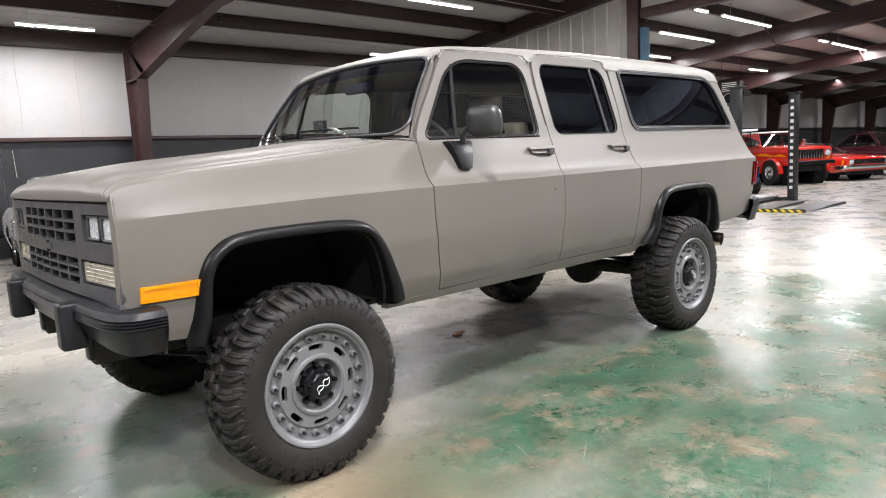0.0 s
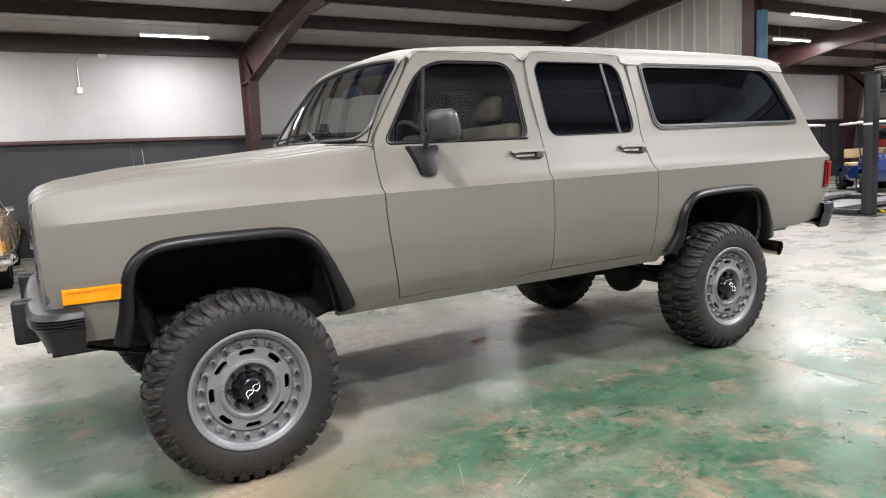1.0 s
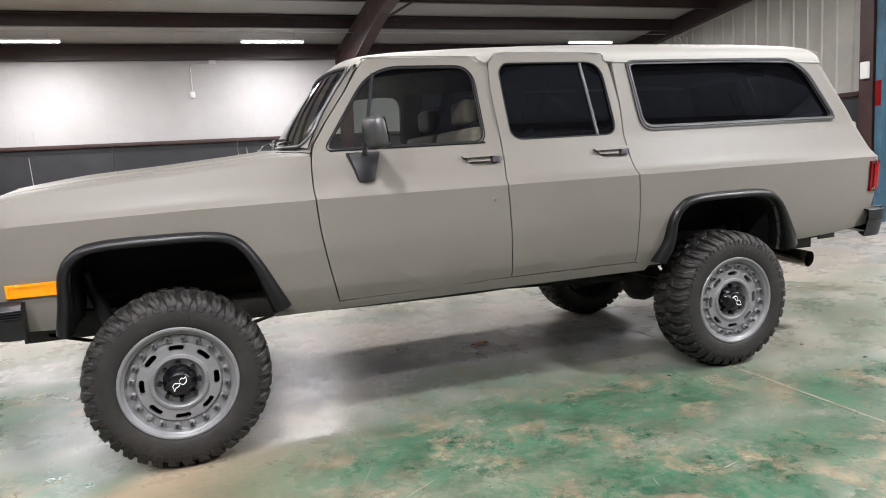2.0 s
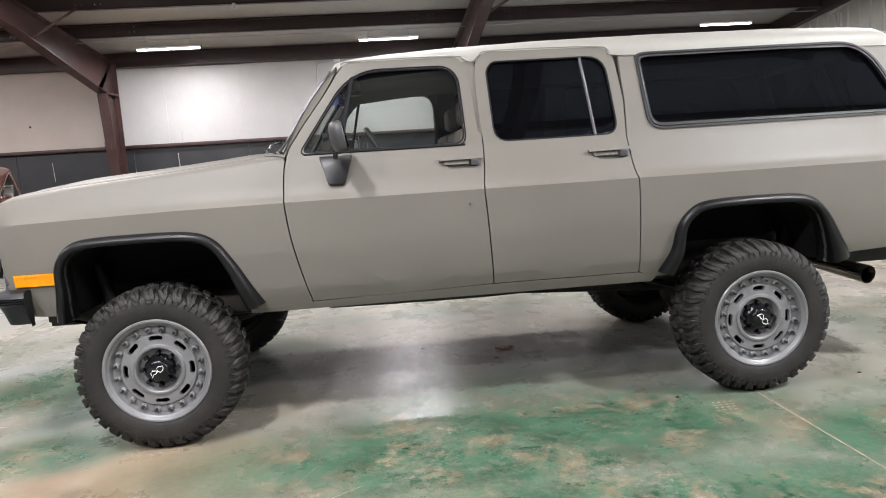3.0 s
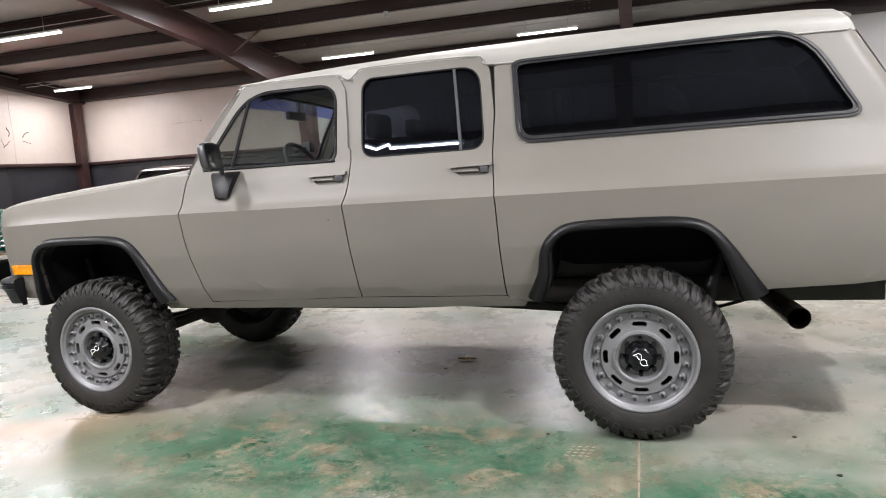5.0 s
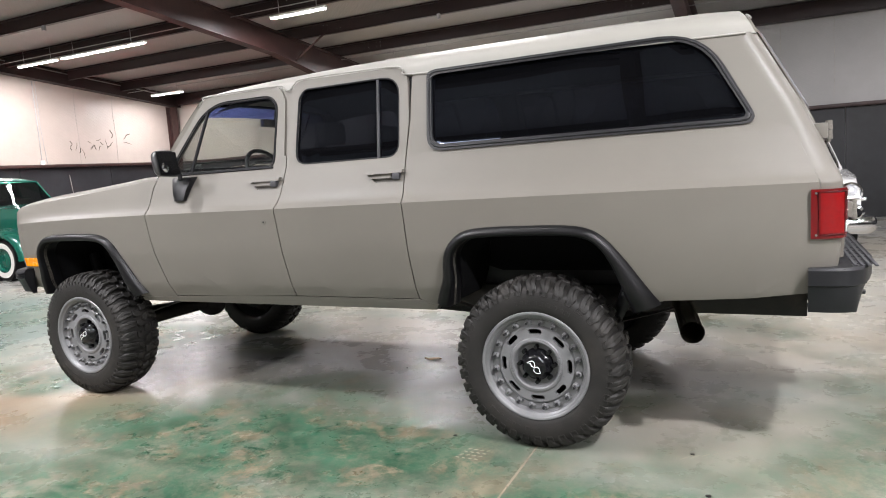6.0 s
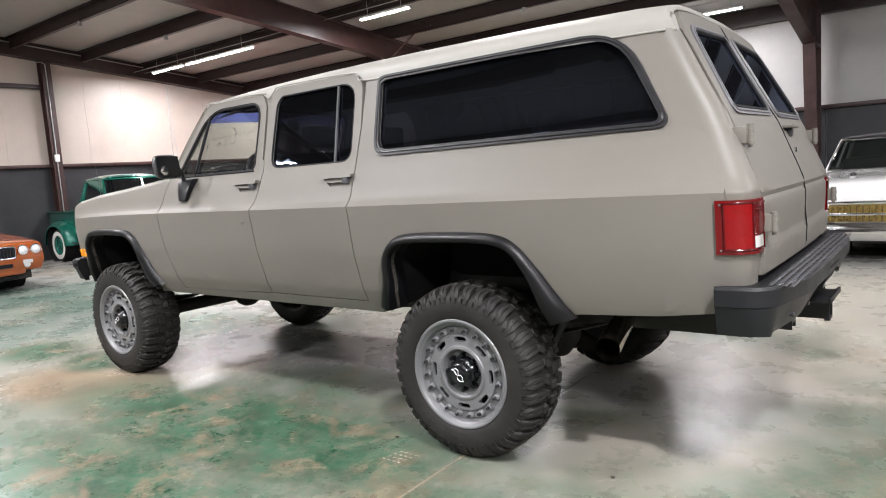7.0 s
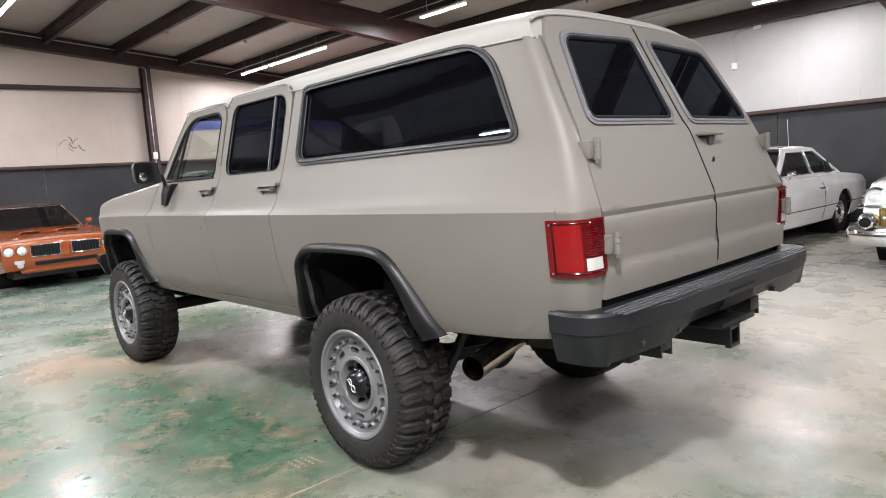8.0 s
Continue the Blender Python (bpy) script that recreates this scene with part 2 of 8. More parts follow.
    # shade under the truck put into the concrete's colour as a slate band
    under_truck_shade = op("MULTIPLY", op("MULTIPLY", blob(0.2, 0.15, 2.7, 0.60, 0), noise_fac(1.3, 10, 0.25, 0.55, 0.7)), 0.55)
    base = mix(under_truck_shade, base, (0.135, 0.145, 0.158))
    where = op("MULTIPLY", op("MULTIPLY", noise_fac(0.42, 4, 0.47, 0.64), near), 0.6)
    for args in ((0.2, -1.30, 1.85, 0.66, 3), (0.6, -2.3, 2.2, 0.75, -4), (2.3, -1.75, 1.2, 0.55, -12), (-2.7, 0.4, 0.8, 0.6, 20), (-2.3, -0.9, 0.45, 0.30, 0), (3.6, -1.1, 0.9, 0.4, 25), (-3.2, -1.0, 0.5, 0.35, 0)):
        where = op("MAXIMUM", where, blob(*args))
    ragged = noise_fac(2.0, 15, 0.35, 0.51, 0.80, 0.35)
    fine = op("ADD", op("MULTIPLY", noise_fac(22.0, 10, 0.40, 0.57, 0.80), 0.52), 0.48)
    green_fac = op("MULTIPLY", op("MULTIPLY", where, ragged), fine)
    green = mix(noise_fac(4.5, 8, 0.38, 0.62), (0.010, 0.050, 0.027), (0.032, 0.098, 0.058))
    wash = op("MULTIPLY", op("MULTIPLY", where, noise_fac(0.9, 10, 0.28, 0.50, 0.7)), 0.92)
    col = mix(wash, base, mix(noise_fac(3.1, 10, 0.36, 0.62, 0.7), (0.080, 0.104, 0.070), (0.150, 0.140, 0.098)))
    col = mix(green_fac, col, green)
    brown = op("MULTIPLY", op("MULTIPLY", where, noise_fac(2.6, 15, 0.505, 0.60, 0.80, 0.4)), 0.80)
    col = mix(brown, col, mix(noise_fac(9.0, 8, 0.38, 0.62, 0.75), (0.135, 0.100, 0.065), (0.225, 0.180, 0.125)))
    speck = op("MULTIPLY", op("MULTIPLY", noise_fac(42.0, 6, 0.62, 0.72, 0.7), near), 0.40)
    col = mix(speck, col, (0.27, 0.250, 0.205))
    grime = op("MULTIPLY", op("MULTIPLY", noise_fac(1.7, 15, 0.50, 0.66, 0.82), near), 0.50)
    col = mix(grime, col, (0.078, 0.068, 0.056))
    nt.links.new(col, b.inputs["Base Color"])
    rg = nt.nodes.new("ShaderNodeMapRange")
    rg.inputs[3].default_value, rg.inputs[4].default_value = 0.21, 0.38
    nt.links.new(noise_fac(1.9, 9, 0.3, 0.72, 0.7), rg.inputs[0])
    nt.links.new(rg.outputs[0], b.inputs["Roughness"])
    b.inputs["Specular IOR Level"].default_value = 0.27
    bp = nt.nodes.new("ShaderNodeBump")
    bp.inputs["Strength"].default_value = 0.06
    bp.inputs["Distance"].default_value = 0.01
    nt.links.new(noise_fac(5.0, 6, 0.2, 0.8), bp.inputs["Height"])
    nt.links.new(bp.outputs[0], b.inputs["Normal"])
    return m


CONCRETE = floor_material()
SEALANT = material("pale_joint_sealant", (0.22, 0.18, 0.13), 0.7, var=0.3, scale=25)
JOINT = material("concrete_joint_filler", (0.27, 0.22, 0.16), 0.8, var=0.3, scale=20)


# ---------------------------------------------------------------- mesh helpers
def finish(name, bm, mat, parent=None, label="", angle=38.0):
    bmesh.ops.recalc_face_normals(bm, faces=bm.faces[:])
    me = bpy.data.meshes.new(name)
    bm.to_mesh(me)
    bm.free()
    me.materials.append(mat)
    me.shade_smooth()
    me.set_sharp_from_angle(angle=radians(angle))
    ob = new(name, me)
    if parent is not None:
        ob.parent = parent
    if label:
        tagged(ob, label=label)
    return ob


def part(name, bm, mat, parent, label="", angle=38.0):
    return finish(name, bm, mat, parent, label, angle)


def thing(name, m, label, category, group="", kind=""):
    ob = new(name)
    ob.empty_display_size = 0.2
    ob.matrix_basis = m
    return tagged(ob, label, category, group, kind)


def box(bm, x0, x1, y0, y1, z0, z1, bevel=0.0, seg=2):
    vs = bmesh.ops.create_cube(bm, size=1.0)["verts"]
    for v in vs:
        v.co = Vector(((x0 + x1) / 2 + v.co.x * (x1 - x0), (y0 + y1) / 2 + v.co.y * (y1 - y0), (z0 + z1) / 2 + v.co.z * (z1 - z0)))
    if bevel:
        edges = list({e for v in vs for e in v.link_edges})
        bmesh.ops.bevel(bm, geom=edges, offset=bevel, segments=seg, affect="EDGES", profile=0.6)
    return bm


def boxed(*args, **kw):
    return box(bmesh.new(), *args, **kw)


def rod(bm, p, q, r, r2=None, n=16, caps=True):
    """A round bar from p to q."""
    p, q = Vector(p), Vector(q)
    r2 = r if r2 is None else r2
    m = Matrix.Translation((p + q) / 2) @ (q - p).to_track_quat("Z", "Y").to_matrix().to_4x4()
    bmesh.ops.create_cone(bm, cap_ends=caps, segments=n, radius1=r, radius2=r2, depth=(q - p).length, matrix=m)
    return bm


def smooth_path(pts, n):
    """Catmull-Rom through pts, n steps a span."""
    pts = [Vector(p) for p in pts]
    out = []
    for i in range(len(pts) - 1):
        a, b, c, d = pts[max(i - 1, 0)], pts[i], pts[i + 1], pts[min(i + 2, len(pts) - 1)]
        for k in range(n):
            t = k / n
            out.append(0.5 * (2 * b + (c - a) * t + (2 * a - 5 * b + 4 * c - d) * t * t + (3 * b - a - 3 * c + d) * t ** 3))
    return out + [pts[-1]]


def rounded(pts, r, seg=5):
    """A closed 2D outline with its corners rounded; r: one radius or one for each corner."""
    out, n = [], len(pts)
    for i in range(n):
        p, a, b = Vector(pts[i]), Vector(pts[i - 1]), Vector(pts[(i + 1) % n])
        rad = r[i] if isinstance(r, (list, tuple)) else r
        u, v = (a - p), (b - p)
        d = min(rad, u.length * 0.45, v.length * 0.45)
        if d < 1e-4:
            out.append(p)
            continue
        s, e = p + u.normalized() * d, p + v.normalized() * d
        for k in range(seg + 1):
            t = k / seg
            out.append((1 - t) ** 2 * s + 2 * t * (1 - t) * p + t * t * e)
    return [(q.x, q.y) for q in out]


def tube(bm, pts, r, n=10, closed=False, flat=1.0):
    """A round bar along a path."""
    pts = [Vector(p) for p in pts]
    rings, m = [], len(pts)
    up = Vector((0, 0, 1))
    for i, p in enumerate(pts):
        a = pts[i - 1] if closed or i else pts[0]
        b = pts[(i + 1) % m] if closed or i < m - 1 else pts[-1]
        d = (b - a).normalized()
        side = d.cross(up)
        if side.length < 0.05:
            side = d.cross(Vector((0, 1, 0)))
        side.normalize()
        top = side.cross(d).normalized()
        rings.append([bm.verts.new(p + (side * math.cos(2 * math.pi * k / n) * flat + top * math.sin(2 * math.pi * k / n)) * r) for k in range(n)])
    for i in range(m if closed else m - 1):
        a, b = rings[i], rings[(i + 1) % m]
        for k in range(n):
            bm.faces.new((a[k], a[(k + 1) % n], b[(k + 1) % n], b[k]))
    if not closed:
        bm.faces.new(rings[0])
        bm.faces.new(rings[-1][::-1])
    return bm


def sheet(outer, holes, ucuts, vcuts, f, inward, bm=None):
    """A plate of an outline with holes in (u, v), laid on the surface f(u, v), with a thickness inward."""
    own = bmesh.new()
    for loop in (outer, *holes):
        vs = [own.verts.new((p[0], 0, p[1])) for p in loop]
        for i in range(len(vs)):
            own.edges.new((vs[i - 1], vs[i]))
    bmesh.ops.triangle_fill(own, use_beauty=True, use_dissolve=False, edges=own.edges[:], normal=(0, 1, 0))
    for axis, cuts in ((0, ucuts), (2, vcuts)):
        for c in cuts:
            co, no = [0, 0, 0], [0, 0, 0]
            co[axis], no[axis] = c, 1
            bmesh.ops.bisect_plane(own, geom=own.verts[:] + own.edges[:] + own.faces[:], plane_co=co, plane_no=no, dist=1e-5)
    inward = Vector(inward)
    front = {v: Vector(f(v.co.x, v.co.z)) for v in own.verts}
    faces = [list(fa.verts) for fa in own.faces]
    rims = [e for e in own.edges if len(e.link_faces) == 1]
    out = bm or bmesh.new()
    a = {v: out.verts.new(p) for v, p in front.items()}
    for fv in faces:
        out.faces.new([a[v] for v in fv])
    if inward.length > 1e-6:
        b = {v: out.verts.new(p + inward) for v, p in front.items()}
        for fv in faces:
            out.faces.new([b[v] for v in fv[::-1]])
        for e in rims:
            v, w = e.verts
            out.faces.new((a[v], a[w], b[w], b[v]))
    own.free()
    return out


def grid(bm, rows, close_u=False):
    """A skin through rows of points."""
    vs = [[bm.verts.new(p) for p in row] for row in rows]
    for i in range(len(vs) - 1 + int(close_u)):
        a, b = vs[i], vs[(i + 1) % len(vs)]
        for k in range(len(a) - 1):
            bm.faces.new((a[k], a[k + 1], b[k + 1], b[k]))
    return vs


def lathe(bm, profile, centre, axis="Y", n=48, start=0.0):
    """Turns (radius, offset) points round an axis."""
    c = Vector(centre)
    rows = []
    for i in range(n):
        a = start + 2 * math.pi * i / n
        row = []
        for r, o in profile:
            if axis == "Y":
                row.append(c + Vector((r * math.cos(a), o, r * math.sin(a))))
            elif axis == "X":
                row.append(c + Vector((o, r * math.cos(a), r * math.sin(a))))
            else:
                row.append(c + Vector((r * math.cos(a), r * math.sin(a), o)))
        rows.append(row)
    grid(bm, rows, close_u=True)
    return bm


def dense(loop, step=0.12):
    """A closed outline with its long edges cut up."""
    out = []
    for (x0, z0), (x1, z1) in zip(loop, loop[1:] + loop[:1]):
        n = max(1, int(math.hypot(x1 - x0, z1 - z0) / step))
        out += [(x0 + (x1 - x0) * k / n, z0 + (z1 - z0) * k / n) for k in range(n)]
    return out


def interp(x, xs, ys):
    return float(np.interp(x, xs, ys))


def frange(a, b, step):
    n = max(1, int(round(abs(b - a) / step)))
    return [a + (b - a) * i / n for i in range(n + 1)]


# ---------------------------------------------------------------- the building
WEST, EAST, NORTH, SOUTH = -13.0, 64.0, 10.9, -16.0
RIDGE = -2.6


def deck_z(y):
    """Underside of the roof sheet: it rises from the eaves to the ridge."""
    return 4.25 + (9.35 - max(y, 2 * RIDGE - y)) * 0.1


def build_floor():
    floor = finish("floor", boxed(WEST - 0.3, EAST, SOUTH - 0.3, NORTH + 0.3, -0.25, -0.007), JOINT)
    tagged(floor, "stained concrete floor with worn green and tan patches", "floor", kind="structure")
    xs = [WEST - 0.3, -9.5, -4.0, 1.62, 7.2, 12.8, 18.4, 24.0, 29.6, 35.2, 46.4, EAST]
    ys = [SOUTH - 0.3, -10.5, -5.0, 6.1, NORTH + 0.3]
    for i in range(len(xs) - 1):
        for j in range(len(ys) - 1):
            g = 0.0035
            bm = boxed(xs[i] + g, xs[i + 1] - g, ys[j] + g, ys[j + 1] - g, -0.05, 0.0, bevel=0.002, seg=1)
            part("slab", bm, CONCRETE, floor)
    # pale sealant left in the joint over the open floor
    for k in range(14):
        y0 = -4.9 + k * 0.29
        w = 0.003 + 0.003 * ((k * 7) % 5) / 4
        part("joint_sealant", boxed(1.62 - w, 1.62 + w, y0, y0 + 0.284, -0.01, 0.0012), SEALANT, floor)


def i_beam(bm, path, width, web=0.012, flange=0.018):
    """A welded beam in a plane of constant x; path: (x, (y, z) of the outer edge, (y, z) of the inner edge)."""
    for (x, o0, i0), (_, o1, i1) in zip(path, path[1:]):
        for half, (a0, a1), t in ((width / 2, (o0, o1), flange), (width / 2, (i0, i1), flange)):
            d = Vector((0, a1[0] - a0[0], a1[1] - a0[1]))
            nrm = Vector((0, -d.z, d.y)).normalized() * t
            ring = [Vector((x + s * half, p[0], p[1])) + k * nrm for p in (a0, a1) for s, k in ((-1, -0.5), (1, -0.5), (1, 0.5), (-1, 0.5))]
            vs = [bm.verts.new(p) for p in ring]
            for q in ((0, 1, 2, 3), (7, 6, 5, 4), (0, 4, 5, 1), (1, 5, 6, 2), (2, 6, 7, 3), (3, 7, 4, 0)):
                bm.faces.new([vs[k] for k in q])
        vs = [bm.verts.new((x + s * web / 2, p[0], p[1])) for s in (-1, 1) for p in (o0, o1, i1, i0)]
        for q in ((0, 1, 2, 3), (7, 6, 5, 4), (0, 4, 5, 1), (1, 5, 6, 2), (2, 6, 7, 3), (3, 7, 4, 0)):
            bm.faces.new([vs[k] for k in q])


def build_frame(x):
    """Tapered portal frame: column, haunch and rafter up to the ridge and down the other side."""
    top = lambda y: deck_z(y) - 0.24
    ob = thing("steel_frame", pose(x, 0, 0), "red-brown painted tapered steel portal frame on the wall", "steel frame", "portal frames", "structure")
    bm = bmesh.new()
    i_beam(bm, [(0, (10.62, 0.0), (10.36, 0.0)), (0, (10.62, 3.20), (9.98, 3.20))], 0.2)
    part("column", bm, STEELBROWN, ob)
    bm = bmesh.new()
    i_beam(bm, [(0, (10.62, 3.22), (9.98, 3.22)), (0, (10.62, top(10.5)), (9.75, 3.27))], 0.2)
    part("knee", bm, STEELBROWN, ob)
    bm = bmesh.new()
    i_beam(bm, [(0, (10.62, top(10.62)), (9.95, 3.22)), (0, (6.6, top(6.6)), (6.6, top(6.6) - 0.42)), (0, (RIDGE, top(RIDGE)), (RIDGE, top(RIDGE) - 0.5)), (0, (SOUTH + 0.3, top(SOUTH + 0.3)), (SOUTH + 0.3, top(SOUTH + 0.3) - 0.45))], 0.2)
    part("rafter", bm, STEELBROWN, ob)
    bm = bmesh.new()
    for y, side in ((7.34, 1), (4.34, -1), (1.34, 1), (-1.66, -1)):
        rod(bm, (0, y, top(y) - 0.40), (side * 0.75, y, top(y) + 0.03), 0.022, n=6)
    part("brace", bm, STEELBROWN, ob)
    bm = bmesh.new()
    box(bm, -0.1, 0.1, 9.99, 10.61, 3.19, 3.23)
    for s in (-1, 1):
        for k in range(3):
            rod(bm, (s * 0.06, 9.965, 2.09 + k * 0.05), (s * 0.06, 9.94, 2.09 + k * 0.05), 0.011, n=6)
    part("splice_plate", bm, STEELBROWN, ob)
    return ob


def build_shell():
    wn = finish("wall_north", boxed(WEST, EAST, NORTH, NORTH + 0.2, 0.0, 4.2), LINER)
    tagged(wn, "white quilted insulation wall above black wainscot panels", "wall", kind="structure")
    warm = part("liner_sheet", boxed(WEST + 0.004, -6.12, NORTH - 0.006, NORTH, 2.12, 4.0), LINERWARM, wn, "cream stained insulation liner")
    ww = finish("wall_west", boxed(WEST - 0.2, WEST, SOUTH, NORTH + 0.2, 0.0, 5.6), LINERWARM)
    tagged(ww, "white insulated end wall with peeling marks above black panels", "wall", kind="structure")
    ws = finish("wall_south", boxed(WEST, EAST, SOUTH - 0.2, SOUTH, 0.0, 4.2), LINER)
    tagged(ws, "white insulated wall", "wall", kind="structure")
    wf = finish("wall_far_east", boxed(EAST, EAST + 0.2, SOUTH, NORTH + 0.2, 0.0, 5.6), LINER)
    tagged(wf, "white insulated wall at the end of the hall", "wall", kind="structure")
    # black wainscot sheets, one by one, with pale joints
    for wall, along, fixed, a, b in ((wn, "x", NORTH, WEST, EAST), (ww, "y", WEST, SOUTH, NORTH)):
        step = 2.44
        n = int((b - a) / step)
        for i in range(n + 1):
            u0, u1 = a + i * step + 0.006, min(a + (i + 1) * step - 0.006, b)
            if u1 - u0 < 0.1:
                continue
            if along == "x":
                bm = boxed(u0, u1, fixed - 0.03, fixed - 0.001, 0.0, 2.10, bevel=0.003, seg=1)
            else:
                bm = boxed(fixed + 0.001, fixed + 0.03, u0, u1, 0.0, 2.10, bevel=0.003, seg=1)
            part("wainscot_panel", bm, BLACKPANEL, wall)
    # girts along the top of the wainscot and the eave
    for nm, bm in (("girt", boxed(WEST, EAST, NORTH - 0.13, NORTH - 0.002, 2.10, 2.17, bevel=0.006)),):
        tagged(finish(nm, bm, STEELBROWN), "red-brown steel girt along the wall", "girt", kind="structure")
    tagged(finish("girt", boxed(WEST + 0.002, WEST + 0.13, SOUTH, NORTH - 0.14, 2.10, 2.17, bevel=0.006), STEELBROWN), "red-brown steel girt along the end wall", "girt", kind="structure")
    tagged(finish("girt", boxed(WEST + 0.002, WEST + 0.13, SOUTH, 3.4, 3.86, 3.95, bevel=0.006), PURLINBROWN), "dark brown upper steel girt on the end wall", "girt", kind="structure")
    tagged(finish("eave_strut", boxed(WEST, EAST, NORTH - 0.22, NORTH - 0.002, 3.80, deck_z(NORTH) - 0.002, bevel=0.006), PURLINBROWN), "dark brown steel eave strut over the wall", "eave strut", kind="structure")
    # roof sheet, in two slopes
    bm = bmesh.new()
    ys = [NORTH + 0.2, RIDGE, SOUTH - 0.2]
    rows = [[Vector((x, y, deck_z(y) + dz)) for y in ys] for x, dz in ((WEST - 0.2, 0), (EAST + 0.2, 0), (EAST + 0.2, 0.12), (WEST - 0.2, 0.12))]
    grid(bm, rows, close_u=True)
    tagged(finish("ceiling", bm, DECK), "white insulated metal roof underside between purlins", "ceiling", kind="structure")
    # purlins
    y = 8.84
    k = 0
    while y > SOUTH + 0.5:
        z = deck_z(y)
        bm = bmesh.new()
        box(bm, WEST + 0.01, EAST, y - 0.012, y + 0.012, z - 0.23, z - 0.004)
        box(bm, WEST + 0.01, EAST, y - 0.012, y + 0.075, z - 0.236, z - 0.216)
        box(bm, WEST + 0.01, EAST, y - 0.075, y + 0.012, z - 0.03, z - 0.006)
        ob = tagged(finish("purlin", bm, PURLINBROWN), "dark brown steel roof purlin", "purlin", "roof purlins", "structure")
        if k < 4:
            bb = bmesh.new()
            for fx in (-5.86, 1.5):
                for g in (-1.05, -0.75, 0.75, 1.05):
                    for col in range(2):
                        for row in range(2):
                            xx = fx + g + col * 0.09
                            rod(bb, (xx, y - 0.013, z - 0.16 + row * 0.09), (xx, y - 0.022, z - 0.16 + row * 0.09), 0.011, n=6)
            part("bolt", bb, DULLCHROME, ob)
        y -= 1.5
        k += 1
    for x in (-5.86, 1.5, 16.5, 24.0, 31.5, 39.0, 46.5, 54.0):
        build_frame(x)
    # end frame on the west wall: corner post, wall post and sloping beam
    ob = thing("end_wall_frame", pose(0, 0, 0), "dark brown end wall beam and posts with conduit", "steel frame", kind="structure")
    bm = bmesh.new()
    rows = []
    for yy in (NORTH - 0.05, RIDGE):
        zt, zb = deck_z(yy) - 0.02, deck_z(yy) - 0.36
        rows.append([Vector((WEST + 0.004, yy, zb)), Vector((WEST + 0.24, yy, zb)), Vector((WEST + 0.24, yy, zt)), Vector((WEST + 0.004, yy, zt)), Vector((WEST + 0.004, yy, zb))])
    grid(bm, rows)
    part("end_beam", bm, PURLINBROWN, ob)
    for y0, y1 in ((NORTH - 0.42, NORTH - 0.2), (3.42, 3.62)):
        bm = bmesh.new()
        for a, b_, c, d in ((0.03, 0.045, y0, y1), (0.225, 0.24, y0, y1), (0.03, 0.24, (y0 + y1) / 2 - 0.006, (y0 + y1) / 2 + 0.006)):
            box(bm, WEST + a, WEST + b_, c, d, 0.0, deck_z(y1) - 0.37)
        part("post", bm, STEELBROWN, ob)
    # partition with the large opening to the next hall
    ob = thing("wall_partition", pose(0, 0, 0), "ribbed off-white metal partition wall beside a wide doorway", "wall", kind="structure")
    bm = bmesh.new()
    y, rows_a, rows_b = 4.12, [], []
    ribs = []
    while y < NORTH:
        ribs += [(y, 0.0), (y + 0.22, 0.0), (y + 0.24, 0.025), (y + 0.28, 0.025), (y + 0.30, 0.0)]
        y += 0.305
    ribs = [r for r in ribs if r[0] < NORTH - 0.03]
    rows = [[Vector((9.0 - d, yy, 0.0)), Vector((9.0 - d, yy, deck_z(yy) - 0.05)), Vector((9.08 + d * 0, yy, deck_z(yy) - 0.05)), Vector((9.08, yy, 0.0))] for yy, d in ribs]
    grid(bm, rows)
    part("ribbed_sheet", bm, RIBBED, ob)
    part("wainscot_panel", boxed(8.94, 8.972, 4.14, NORTH - 0.04, 0.0, 2.1), BLACKPANEL, ob)
    part("girt", boxed(8.88, 8.972, 4.14, NORTH - 0.14, 2.10, 2.17), STEELBROWN, ob)
    bm = bmesh.new()
    for a, b_, c, d in ((8.86, 8.88, 3.88, 4.12), (9.12, 9.14, 3.88, 4.12), (8.88, 9.12, 3.99, 4.01)):
        box(bm, a, b_, c, d, 0, deck_z(4.0) - 0.3)
    part("jamb_post", bm, STEELBROWN, ob)
    part("door_track", boxed(8.90, 9.06, 3.74, 3.862, 0, 3.75, bevel=0.01), BLUESTEEL, ob, "blue painted steel door track")
    part("header", boxed(8.90, 9.08, -7.6, 3.86, 3.93, 4.12, bevel=0.01), STEELBROWN, ob)
    part("upper_sheet", boxed(8.97, 9.03, -7.6, 3.86, 4.125, deck_z(0) - 0.4), RIBBED, ob)
    part("sloping_beam", _slope_beam(8.8, 8.98, NORTH - 0.25, 3.9, 0.30), PURLINBROWN, ob)
    part("wall_sheet", boxed(9.0, 9.08, SOUTH + 0.02, -7.6, 0, 4.4), RIBBED, ob)
    bm = bmesh.new()
    box(bm, 8.80, 8.862, 3.93, 4.06, 2.35, 2.62, bevel=0.01)
    part("switch_box", bm, LAMPHOUSING, ob)
    part("sign_plate", boxed(8.892, 8.897, 3.75, 3.85, 1.9, 2.3), BRIGHTRED, ob, "small red and white sign plate on the track")


def _slope_beam(x0, x1, ya, yb, depth):
    bm = bmesh.new()
    rows = []
    for yy in (ya, yb):
        zt, zb = deck_z(yy) - 0.03, deck_z(yy) - 0.03 - depth
        rows.append([Vector((x0, yy, zb)), Vector((x1, yy, zb)), Vector((x1, yy, zt)), Vector((x0, yy, zt)), Vector((x0, yy, zb))])
    grid(bm, rows)
    return bm


RIBBED = material("off_white_ribbed_metal", (0.36, 0.352, 0.315), 0.45, var=0.12, scale=1.5, dirt=(0.24, 0.22, 0.185), dirt_amount=0.5)


